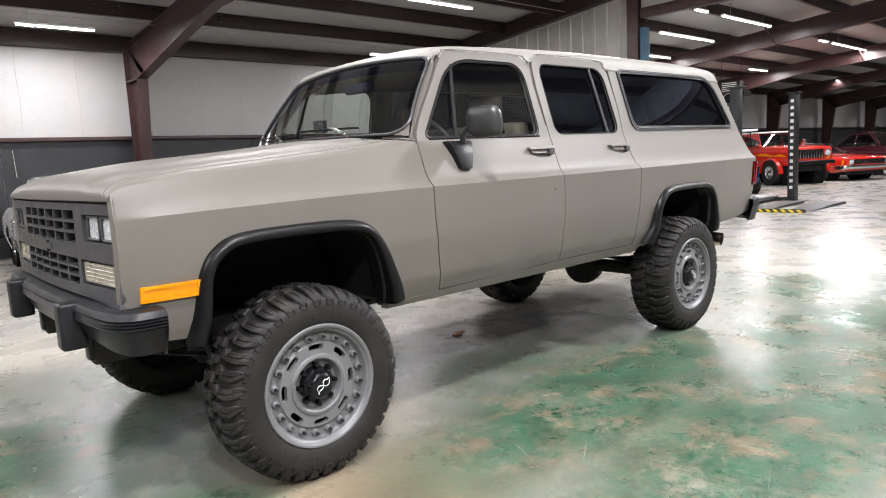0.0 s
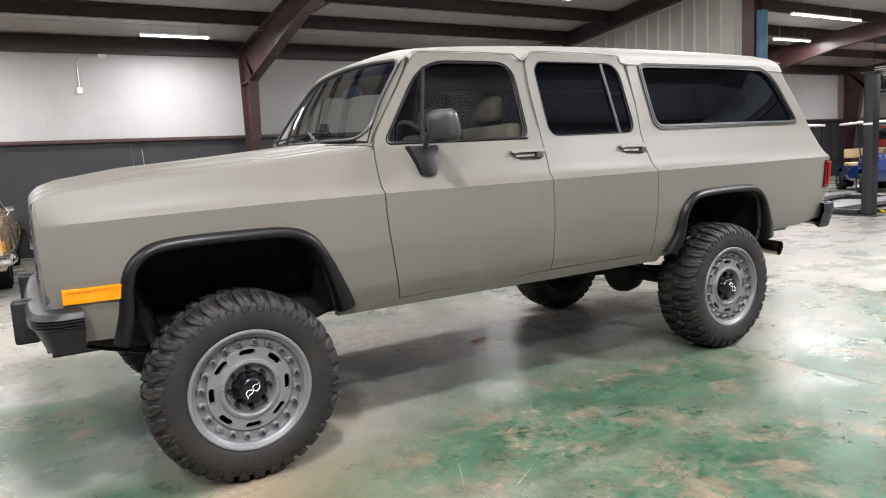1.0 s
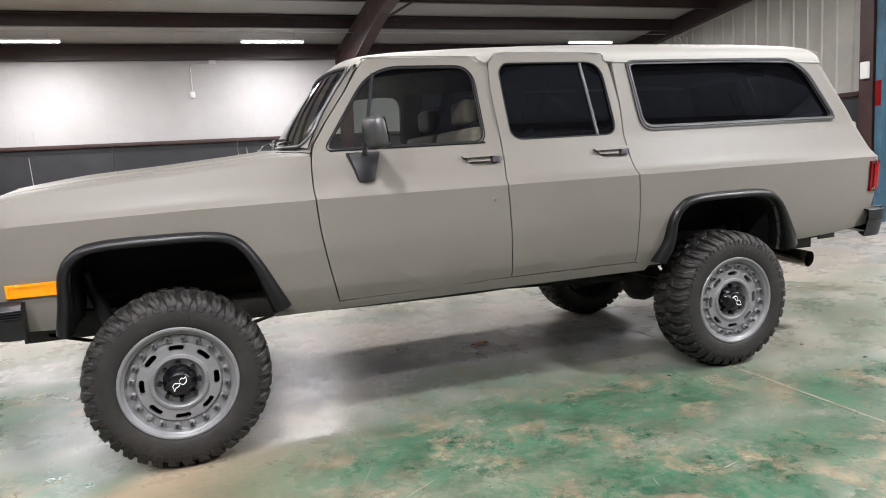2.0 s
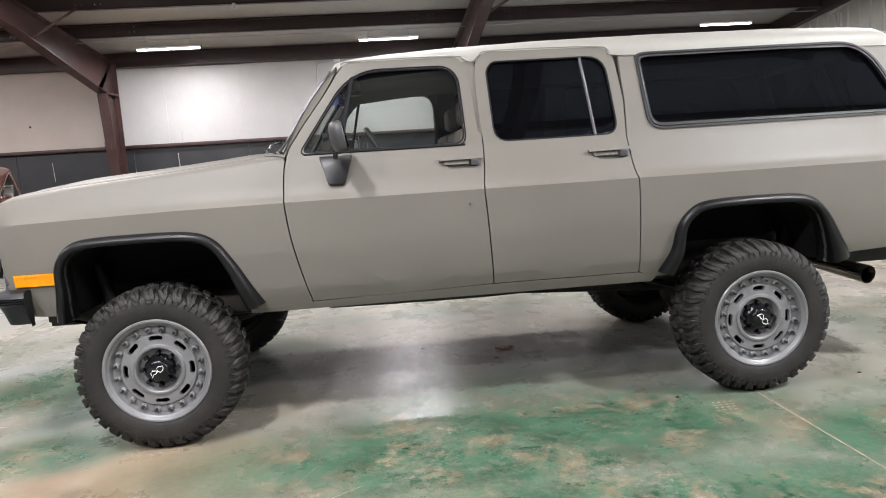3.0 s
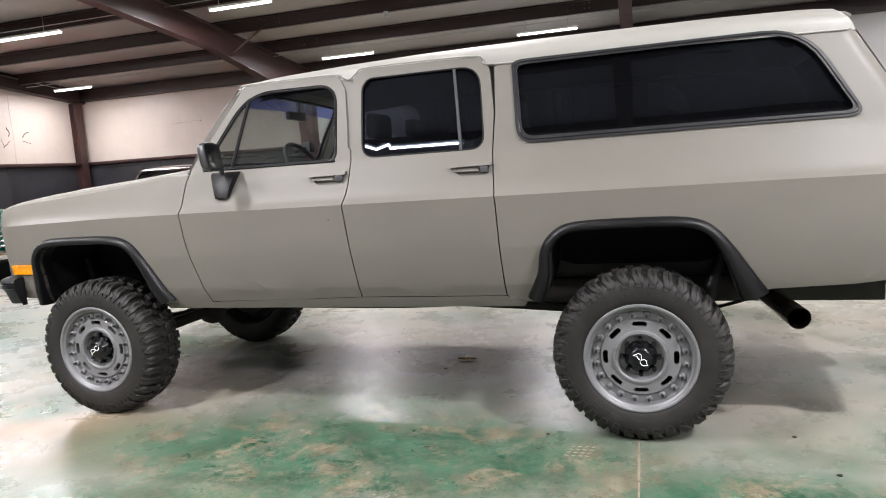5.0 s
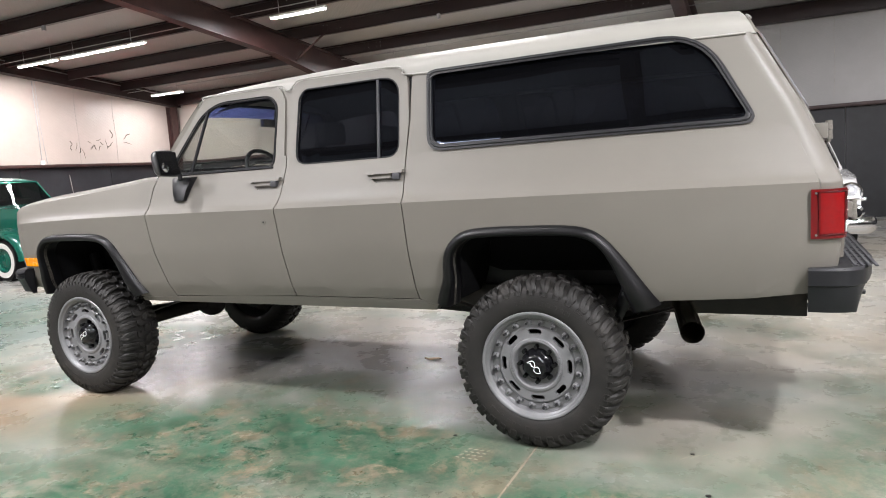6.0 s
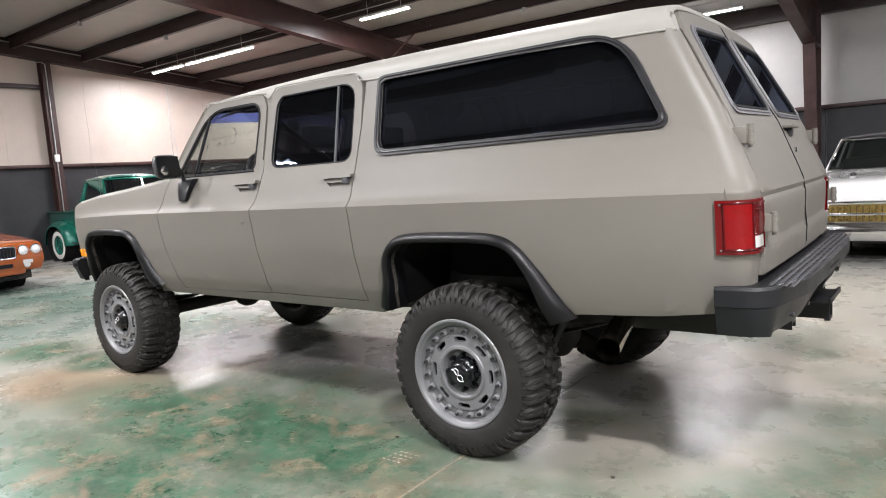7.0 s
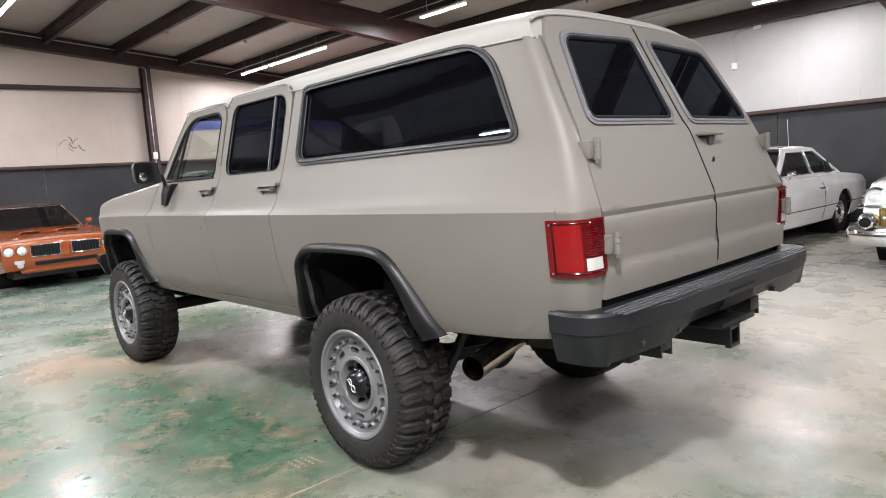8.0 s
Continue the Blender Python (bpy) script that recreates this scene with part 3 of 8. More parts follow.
def lamp_share(x, y):
    """How much of the full output a strip gives: set by area to balance brightness."""
    if x > 27:
        return 0.55
    if x > 16:
        return 0.95
    if x > 11:
        return 0.6
    if x > 4:
        return 0.5 if y > 3 else 0.6
    return 0.35 if y == -1.5 else 1.0


def build_lamps():
    """LED strip fixtures, known and added: (x start, x end, y)."""
    rows = [(-0.61, 0.56, 9.36), (-4.88, -3.70, 9.36), (-12.2, -11.1, 9.35), (6.5, 7.6, 9.4), (-5.14, -4.0, 5.78), (-10.68, -8.22, 5.72), (-12.12, -10.84, 5.72), (4.74, 6.4, 5.96),
            # last two are added out of view to brighten the tail's surroundings
            (-10.6, -8.4, 0.1), (-7.6, -5.3, -1.0), (7.0, 8.7, -1.0), (4.6, 6.9, 2.1),
            # out of view; outer y -6 pair and y -1.5 strip are added fill
            (-7.4, -6.0, -6.02), (-2.35, -0.8, -6.02), (2.7, 4.15, -6.3), (7.8, 9.2, -6.3), (-0.6, 0.56, 2.1), (-4.9, -3.72, 2.1), (-0.6, 0.56, -1.5),
            # far hall; the last seven strips are added to brighten it, not known lamps
            (12.7, 15.5, 5.6), (12.9, 15.6, 4.1), (14.6, 16.2, 7.3), (20.7, 23.9, 4.25), (19.6, 20.2, 4.25), (22.0, 23.5, 7.4), (11.6, 12.15, 4.1), (31.3, 33.1, 7.5), (39.6, 41.4, 7.5), (47.4, 49.2, 7.5), (29.0, 31.2, 4.25), (38.0, 40.2, 4.25), (20.0, 22.2, -1.0), (11.5, 13.8, -2.0), (28.0, 30.3, 1.0)]
    for i, (x0, x1, y) in enumerate(rows):
        z = deck_z(y) - 0.335
        xm, hl = (x0 + x1) / 2, (x1 - x0) / 2
        ob = thing("ceiling_light", pose(xm, y, z), "lit white LED strip light under a roof purlin", "ceiling light", "LED strip lights")
        part("housing", boxed(-hl - 0.02, hl + 0.02, -0.04, 0.04, 0.0, 0.035, bevel=0.008), LAMPHOUSING, ob)
        part("diffuser", boxed(-hl, hl, -0.036, 0.036, -0.028, -0.001, bevel=0.010), TUBEGLOW, ob, "glowing white diffuser")
        for s in (-0.7, 0.7):
            part("hanger", rod(bmesh.new(), (s * hl, 0, 0.03), (s * hl, 0, 0.34), 0.006, n=6), CONDUIT, ob)
        la = bpy.data.lights.new("led_strip", "AREA")
        la.shape, la.size, la.size_y = "RECTANGLE", 2 * hl, 0.08
        la.energy, la.color = TUBE_WATT * lamp_share(x0, y) * 2 * hl / 1.15, (0.985, 0.955, 0.99)
        lo = new("led_strip_lamp", la)
        lo.matrix_basis = pose(xm, y, z - 0.045)


def build_high_bays():
    """Round high-bay lamps hung over the open floor."""
    for x, y, z, watt in ((4.9, -3.4, 4.95, BAY_WATT * 1.35), (-2.0, -3.2, 4.95, BAY_WATT * 0.68), (6.9, -5.3, 4.1, BAY_WATT * 1.05), (-3.7, -5.1, 4.1, BAY_WATT * 0.95)):
        top = deck_z(y) - z
        ob = thing("high_bay_lamp", pose(x, y, z), "lit round high-bay lamp hung on a rod", "high-bay lamp", "high-bay lamps")
        bm = bmesh.new()
        k, h = 1.0, 0.22
        lathe(bm, [(0.16 * k, 0.0), (0.165 * k, 0.14 * h), (0.14 * k, 0.45 * h), (0.09 * k, 0.73 * h), (0.05 * k, h), (0.0, h)], (0, 0, 0), axis="Z", n=32)
        part("reflector", bm, DARKSTEEL, ob)
        bm = bmesh.new()
        lathe(bm, [(0.0, 0.004), (0.15 * k, 0.004)], (0, 0, 0), axis="Z", n=32)
        part("diffuser", bm, TUBEGLOW, ob, "glowing white diffuser")
        part("rod", rod(bmesh.new(), (0, 0, h - 0.01), (0, 0, top), 0.012 * k, n=8), CONDUIT, ob)
        la = bpy.data.lights.new("high_bay", "AREA")
        la.shape, la.size, la.energy, la.color = "DISK", 0.29, watt, (0.965, 0.95, 0.985)
        new("high_bay_light", la).matrix_basis = pose(x, y, z - 0.01)


build_floor()
build_shell()
build_high_bays()
build_lamps()


# ---------------------------------------------------------------- the lifted suburban
# x runs from the nose (-) to the tail (+), y = 0 is its middle line
SIDE_Z = [0.60, 0.68, 0.80, 1.00, 1.12, 1.20, 1.25, 1.258, 1.266, 1.29, 1.33, 1.38, 1.44, 1.50, 1.60, 1.94, 2.02]
SIDE_Y = [0.826, 0.876, 0.932, 0.976, 0.988, 0.9935, 0.9975, 0.998, 0.991, 0.965, 0.942, 0.9215, 0.897, 0.872, 0.846, 0.750, 0.738]
PLAN_X = [-2.42, -2.36, -2.25, -2.0, -1.6, -1.0, 1.9, 2.2, 2.45, 2.65, 2.85, 2.96]
PLAN_K = [0.925, 0.943, 0.957, 0.975, 0.990, 1.0, 1.0, 0.994, 0.982, 0.966, 0.945, 0.932]


def crease_fade(x):
    """The shoulder crease runs out towards the nose."""
    return interp(x, [-2.37, -2.30, -2.10], [0.0, 0.65, 1.0])


def side_y(x, z):
    y = interp(z, SIDE_Z, SIDE_Y)
    soft = interp(z, [0.60, 0.68, 0.80, 1.10, 1.24, 1.28, 1.31, 1.34, 1.36, 1.40], [0.856, 0.884, 0.924, 0.966, 0.967, 0.962, 0.953, 0.938, 0.922, 0.896])
    f = crease_fade(x)
    lean = 1 - 0.035 * interp(x, [-1.0, -0.85, 0.1], [0, 1, 0]) * interp(z, [1.42, 1.53, 1.94], [0, 0.8, 1])
    return (y * f + soft * (1 - f)) * interp(x, PLAN_X, PLAN_K) * lean


def lift(x, z):
    """The crease sinks towards the nose and rises a little to the tail; the rest of the side stays level."""
    top = interp(x, [-2.4, -1.6], [1.306, 1.40])
    w = interp(z, [1.10, 1.235, 1.268, top], [0, 1, 1, 0])
    return z + w * interp(x, [-2.38, -2.0, -1.5, -0.9, 0.0, 2.3], [-0.030, -0.018, -0.006, 0.0, 0.003, 0.014])


def on_side(s, off=0.0):
    return lambda x, z: (x, s * (side_y(x, z) + off), lift(x, z))


ZCUTS = [0.8, 0.9, 1.0, 1.06, 1.12, 1.16, 1.20, 1.225, 1.25, 1.258, 1.266, 1.278, 1.29, 1.31, 1.33, 1.355, 1.38, 1.41, 1.44, 1.47, 1.50, 1.55, 1.6, 1.7, 1.8, 1.9]


def arch(cx):
    """Outline of a wheel opening from its front foot to its rear foot."""
    pts = [(-0.450 if cx < 0 else -0.472, 0.70), (-0.430, 0.84), (-0.420, 0.98), (-0.375, 1.055), (-0.28, 1.092), (0.0, 1.100), (0.225, 1.092), (0.325, 1.048), (0.385, 0.95), (0.425, 0.84), (0.468, 0.70)]
    drop = 0.02 if cx > 0 else 0.0
    return [(cx + p.x, p.y - drop * interp(p.y, [0.75, 1.05], [0, 1])) for p in smooth_path([(a, b, 0) for a, b in pts], 4)]


def rear_x(z):
    return interp(z, [0.6, 0.84, 0.95, 1.2, 1.26, 1.30, 1.56, 1.96, 2.02, 2.07], [2.925, 2.935, 2.95, 2.962, 2.958, 2.945, 2.842, 2.630, 2.600, 2.575])


def hood_edge(x):
    return interp(x, [-2.40, -2.392, -2.375, -2.34, -2.28, -2.1, -1.6, -1.3, -1.0, -0.88], [1.310, 1.322, 1.334, 1.346, 1.356, 1.374, 1.414, 1.442, 1.474, 1.482])


FRONT_WHEEL, REAR_WHEEL, HUB_Z = -1.65, 1.64, 0.431
WIN_FRONT = [(-0.838, 1.506), (-0.548, 1.928), (0.022, 1.928), (0.038, 1.508)]
WIN_REAR = [(0.202, 1.507), (0.188, 1.90), (0.225, 1.946), (0.860, 1.950), (0.892, 1.511)]
WIN_QUARTER = [(1.088, 1.552), (1.058, 1.925), (1.10, 1.938), (2.405, 1.948), (2.622, 1.558)]


def cup(x, grow=0.0):
    """Outline of the recess behind a door handle."""
    return rounded([(x - 0.055 - grow, 1.374 - grow), (x - 0.105 - grow, 1.420 + grow), (x + 0.10 + grow, 1.424 + grow), (x + 0.095 + grow, 1.386 - grow), (x + 0.05, 1.374 - grow)], 0.012, 3)


def build_suburban():
    car = thing("lifted_suv", pose(0, 0, 0), "matte grey lifted wagon truck with cream roof and mud tyres", "suv")
    car.scale.x, car.location.x = 1.0035, -0.0057
    gap = 0.0034
    seam_a = [(-0.838, 0.715), (-0.882, 0.90), (-0.916, 1.08), (-0.928, 1.20), (-0.932, 1.255), (-0.933, 1.34), (-0.928, 1.43), (-0.920, 1.472)]
    seam_a = [(p.x, p.y) for p in smooth_path([(a, b, 0) for a, b in seam_a], 3)]
    seam_b = [(0.150, 0.735), (0.135, 0.95), (0.118, 1.18), (0.112, 1.255), (0.128, 1.36), (0.135, 1.50)]
    seam_b = [(p.x, p.y) for p in smooth_path([(a, b, 0) for a, b in seam_b], 3)]
    seam_c = [(0.975, 0.735), (0.965, 0.95), (0.958, 1.18), (0.953, 1.255), (0.942, 1.36), (0.935, 1.50)]
    seam_c = [(p.x, p.y) for p in smooth_path([(a, b, 0) for a, b in seam_c], 3)]
    hood_pts = [(x, hood_edge(x)) for x in frange(-0.94, -2.33, 0.11) + [-2.35, -2.365, -2.38, -2.390]]
    fender = [(-2.375, 0.745), (-2.16, 0.735)] + arch(FRONT_WHEEL) + [(-1.15, 0.695), (-0.845, 0.70)] + [(x - gap, z) for x, z in seam_a] + hood_pts + [(-2.394, 1.31), (-2.388, 1.0)]
    door1 = [(x + gap, z) for x, z in seam_a] + [(-0.913, 1.495), (-0.897, 1.535), (-0.818, 1.652), (-0.695, 1.815), (-0.625, 1.920)] + rounded([(-0.625, 1.920), (-0.578, 1.984), (0.040, 1.984), (0.085, 1.905)], [0, 0.09, 0.09, 0])[1:-1] + [(0.085, 1.90), (0.096, 1.80), (0.112, 1.60), (0.114, 1.566), (0.130, 1.562)] + [(x - gap, z) for x, z in seam_b[::-1]] + [(-0.30, 0.722)]
    door2 = [(x + gap, z) for x, z in seam_b] + [(0.132, 1.60), (0.122, 1.80)] + rounded([(0.122, 1.80), (0.134, 2.004), (0.905, 2.000), (0.936, 1.80)], [0, 0.12, 0.12, 0])[1:-1] + [(0.941, 1.7)] + [(x - gap, z) for x, z in seam_c[::-1]] + [(0.55, 0.735)]
    edge = [(rear_x(z) - 0.085, z) for z in frange(0.80, 1.93, 0.06)]
    quarter = [(x + gap, z) for x, z in seam_c] + [(0.950, 1.7), (0.946, 1.80), (0.944, 1.943)] + [(1.5, 1.945), (2.2, 1.940)] + edge[::-1] + [(2.60, 0.772), (2.25, 0.755), (2.10, 0.72)] + arch(REAR_WHEEL)[::-1] + [(1.05, 0.70)]
    rocker = [(-1.17, 0.668), (-1.17, 0.692), (-0.785, 0.711), (0.15, 0.730), (0.975, 0.730), (1.08, 0.698), (1.06, 0.670)]
    for s in (-1, 1):
        f = on_side(s)
        inn = (0, -s * 0.025, 0)
        part("front_fender", sheet(fender, [], frange(-2.3, -0.9, 0.1), ZCUTS, f, inn), PAINT, car, angle=24)
        w1 = rounded(WIN_FRONT, [0.045, 0.16, 0.11, 0.06], 8)
        d1 = part("front_door", sheet(door1, [w1, cup(0.0)], frange(-0.8, 0.1, 0.18), ZCUTS, f, inn), PAINT, car, angle=24)
        w2 = rounded(WIN_REAR, [0.08, 0.03, 0.06, 0.11, 0.08])
        d2 = part("rear_door", sheet(door2, [w2, cup(0.82)], frange(0.2, 0.9, 0.18), ZCUTS, f, inn), PAINT, car, angle=24)
        part("door_pillar", sheet([(0.095, 1.54), (0.096, 1.60), (0.078, 1.80), (0.045, 1.955), (0.128, 1.965), (0.138, 1.54)], [], [], [1.6, 1.7, 1.8, 1.9], on_side(s, -0.012), (0, -s * 0.012, 0)), PAINT, car)
        w3 = rounded(WIN_QUARTER, [0.07, 0.04, 0.06, 0.16, 0.06])
        q = part("quarter_panel", sheet(quarter, [w3], frange(1.0, 2.8, 0.16), ZCUTS, f, inn), PAINT, car, angle=24)
        part("rocker", sheet(rocker, [], frange(-0.8, 0.9, 0.3), [], on_side(s, 0.004), (0, -s * 0.05, 0)), PAINT, car)
        # glass, seals and dividers
        for door, w, mat, lbl in ((d1, w1, GLASS_MID, "clear side glass"), (d2, w2, GLASS_DARK, "dark tinted side glass"), (q, w3, GLASS_DARK, "long dark tinted rear side glass")):
            part("window", sheet(w, [], frange(-0.9, 2.6, 0.25), [1.6, 1.7, 1.8, 1.9], on_side(s, -0.016), (0, 0, 0)), mat, door, lbl)
            bm = bmesh.new()
            tube(bm, [(x, s * (side_y(x, z) - 0.004), z) for x, z in dense(w)], 0.0058, 8, closed=True)
            part("seal", bm, SEAL, door, "black rubber window seal")
        inner = rounded([(1.092, 1.556), (1.063, 1.920), (1.10, 1.933), (2.40, 1.943), (2.613, 1.562)], [0.065, 0.04, 0.06, 0.16, 0.05], 6)
        outer = rounded([(1.064, 1.524), (1.036, 1.946), (1.08, 1.960), (2.425, 1.968), (2.655, 1.536)], [0.09, 0.05, 0.08, 0.19, 0.07], 6)
        bm = sheet(outer, [inner], frange(1.2, 2.5, 0.2), [1.6, 1.7, 1.8, 1.9], on_side(s, 0.010), (0, -s * 0.014, 0))
        tube(bm, [(x, s * (side_y(x, z) + 0.009), z) for x, z in dense(rounded([(1.080, 1.541), (1.050, 1.934), (1.09, 1.948), (2.412, 1.956), (2.633, 1.550)], [0.075, 0.04, 0.07, 0.17, 0.06], 6))], 0.006, 6, closed=True)
        part("window_trim", bm, DARKTRIM, q, "thin grey metal window trim")
        bm = bmesh.new()
        tube(bm, [(x, s * (side_y(x, z) + 0.002), z) for x, z in dense(rounded([(-0.855, 1.498), (-0.553, 1.938), (0.030, 1.938), (0.047, 1.500)], [0.052, 0.17, 0.12, 0.065], 8))], 0.004, 6, closed=True)
        part("window_trim", bm, SEAL, d1)
        bm = bmesh.new()
        tube(bm, [(x, s * (side_y(x, z) - 0.003), z) for x, z in ((-0.634, 1.50), (-0.592, 1.69), (-0.543, 1.900))], 0.011, 6)
        part("vent_divider", bm, SEAL, d1)
        bm = bmesh.new()
        tube(bm, [(x, s * (side_y(x, z) - 0.005), z) for x, z in ((0.763, 1.51), (0.744, 1.72), (0.722, 1.944))], 0.009, 6)
        part("glass_divider", bm, material("grey_divider", (0.035, 0.035, 0.037), 0.5) if s < 0 else SEAL, d2)
        bm = bmesh.new()
        tube(bm, [(-0.825, s * (side_y(-0.8, 1.50) + 0.003), 1.498), (0.038, s * (side_y(0, 1.50) + 0.003), 1.502)], 0.006, 6)
        part("beltline_strip", bm, SEAL, d1)
        # door handles, lock
        for door, x in ((d1, 0.00), (d2, 0.82)):
            bm = bmesh.new()
            yy = lambda z, o: s * (side_y(x, z) + o)
            sheet(rounded([(x - 0.118, 1.421), (x - 0.118, 1.434), (x + 0.118, 1.442), (x + 0.118, 1.424)], 0.005, 2), [], [], [], lambda u, v: (u, s * (side_y(u, v) + 0.030), v), (0, -s * 0.026, 0), bm)
            sheet([(x - 0.085, 1.398), (x - 0.098, 1.424), (x + 0.045, 1.427), (x + 0.045, 1.398)], [], [], [], lambda u, v: (u, s * (side_y(u, v) + 0.012), v), (0, -s * 0.008, 0), bm)
            bb = boxed(x + 0.055, x + 0.098, min(yy(1.40, -0.01), yy(1.40, 0.022)), max(yy(1.40, -0.01), yy(1.40, 0.022)), 1.388, 1.422, bevel=0.006)
            box(bm, x - 0.10, x - 0.075, min(yy(1.42, -0.01), yy(1.42, 0.02)), max(yy(1.42, -0.01), yy(1.42, 0.02)), 1.413, 1.430, bevel=0.003)
            handle = part("door_handle", bm, PAINT, door, "grey painted flap handle")
            part("push_button", bb, GRILLEGREY, handle, "dark grey push button")
            part("handle_cup", sheet(cup(x, 0.012), [], [], [], on_side(s, -0.0125), (0, -s * 0.004, 0)), PAINT, door)
        bm = bmesh.new()
        rod(bm, (0.030, s * (side_y(0, 1.18) - 0.005), 1.187), (0.030, s * (side_y(0, 1.18) + 0.004), 1.187), 0.013, n=14)
        lk = part("lock", bm, PAINT, d1)
        part("keyhole", rod(bmesh.new(), (0.030, s * (side_y(0, 1.18) + 0.003), 1.187), (0.030, s * (side_y(0, 1.18) + 0.005), 1.187), 0.006, n=10), DULLCHROME, lk)
        build_flare(car, FRONT_WHEEL, s)
        build_flare(car, REAR_WHEEL, s)
        build_mirror(car, s)
        # amber side marker
        bm = bmesh.new()
        sheet([(-2.325, 0.915), (-2.325, 0.963), (-2.125, 0.966), (-2.125, 0.918)], [], [], [], on_side(s, 0.012), (0, -s * 0.02, 0), bm)
        mk = part("side_marker", bm, AMBER, car, "amber side marker lamp")
        bm = bmesh.new()
        sheet([(-2.332, 0.908), (-2.332, 0.970), (-2.118, 0.973), (-2.118, 0.911)], [[(-2.32, 0.92), (-2.32, 0.958), (-2.13, 0.961), (-2.13, 0.923)]], [], [], on_side(s, 0.016), (0, -s * 0.02, 0), bm)
        part("bezel", bm, AMBER, mk)
        # inner door skins and wheel tubs
        bm = sheet([(-0.90, 0.70), (-0.90, 1.49), (0.96, 1.50), (0.96, 0.70)], [], [], [], on_side(s, -0.07), (0, -s * 0.02, 0))
        part("door_lining", bm, INTERIOR, car)
        for cx in (FRONT_WHEEL, REAR_WHEEL):
            bm = bmesh.new()
            rows = []
            for dy in (0.93, 0.42):
                rows.append([Vector((cx + (p[0] - cx) * 1.02, s * dy, p[1] + 0.012)) for p in arch(cx)])
            grid(bm, rows)
            part("wheel_tub", bm, TUBBLACK, car)
            bm = sheet([(p[0] * 1.0, p[1] + 0.012) for p in arch(cx)[4:-4]] + [(cx + 0.33, 0.82), (cx - 0.35, 0.82)], [], [], [], lambda u, v: (u, s * 0.44, v), (0, -s * 0.01, 0))
            part("tub_wall", bm, TUBBLACK, car)
    build_hood(car)
    build_greenhouse(car)
    build_rear(car)
    build_front(car)
    build_chassis(car)
    build_cabin(car)
    for cx, sy in ((FRONT_WHEEL, -1), (REAR_WHEEL, -1), (FRONT_WHEEL, 1), (REAR_WHEEL, 1)):
        build_wheel(car, cx, sy)
    return car


def build_flare(car, cx, s):
    """Black moulded lip round a wheel opening, wider at its rear foot."""
    inner = [Vector((p[0], p[1], 0)) for p in arch(cx)]
    bm, rows, n = bmesh.new(), [], len(inner)
    for i, p in enumerate(inner):
        a, b = inner[max(i - 1, 0)], inner[min(i + 1, n - 1)]
        d = (b - a).normalized()
        out = Vector((-d.y, d.x, 0))
        t = i / (n - 1)
        foot = max(0.0, min(1.0, (1.02 - p.y) / 0.32)) ** 1.3
        w = 0.048 + foot * ((0.052 if cx < 0 else 0.085) if t > 0.5 else 0.022 if cx < 0 else 0.04)
        deep = 1.0 + foot * 0.8
        sec = []
        for k, off in ((0.0, -0.09), (0.0, 0.026), (0.12, 0.038), (0.35, 0.040), (0.65, 0.034), (0.9, 0.018), (1.0, 0.002)):
            q = p + out * w * k
            z = max(q.y, 0.70)
            sec.append(Vector((q.x, s * (side_y(q.x, z) + (off * deep if off > 0.01 else off)), z)))
        rows.append(sec)
    grid(bm, rows)
    part("fender_flare", bm, FLAREBLACK, car, "satin black moulded fender flare", angle=60)


HOOD_C = [0, 0.2, 0.4, 0.63, 0.665, 0.69, 0.75, 0.88, 0.92, 0.932, 0.936, 0.944, 0.947, 0.955, 0.975, 0.99, 1.0]
HOOD_DZ = [0.077, 0.075, 0.071, 0.066, 0.062, 0.047, 0.046, 0.041, 0.036, 0.030, 0.012, 0.012, 0.026, 0.027, 0.020, 0.011, 0.0]


def hood_crown(x):
    return interp(x, [-2.40, -2.37, -2.3, -2.0, -1.10, -1.03, -0.92], [0.30, 0.50, 0.70, 0.95, 0.95, 0.72, 0.50])


def hood_z(x, y):
    ze = hood_edge(x)
    return ze + hood_crown(x) * interp(min(1.0, abs(y) / side_y(x, ze)), HOOD_C, HOOD_DZ)


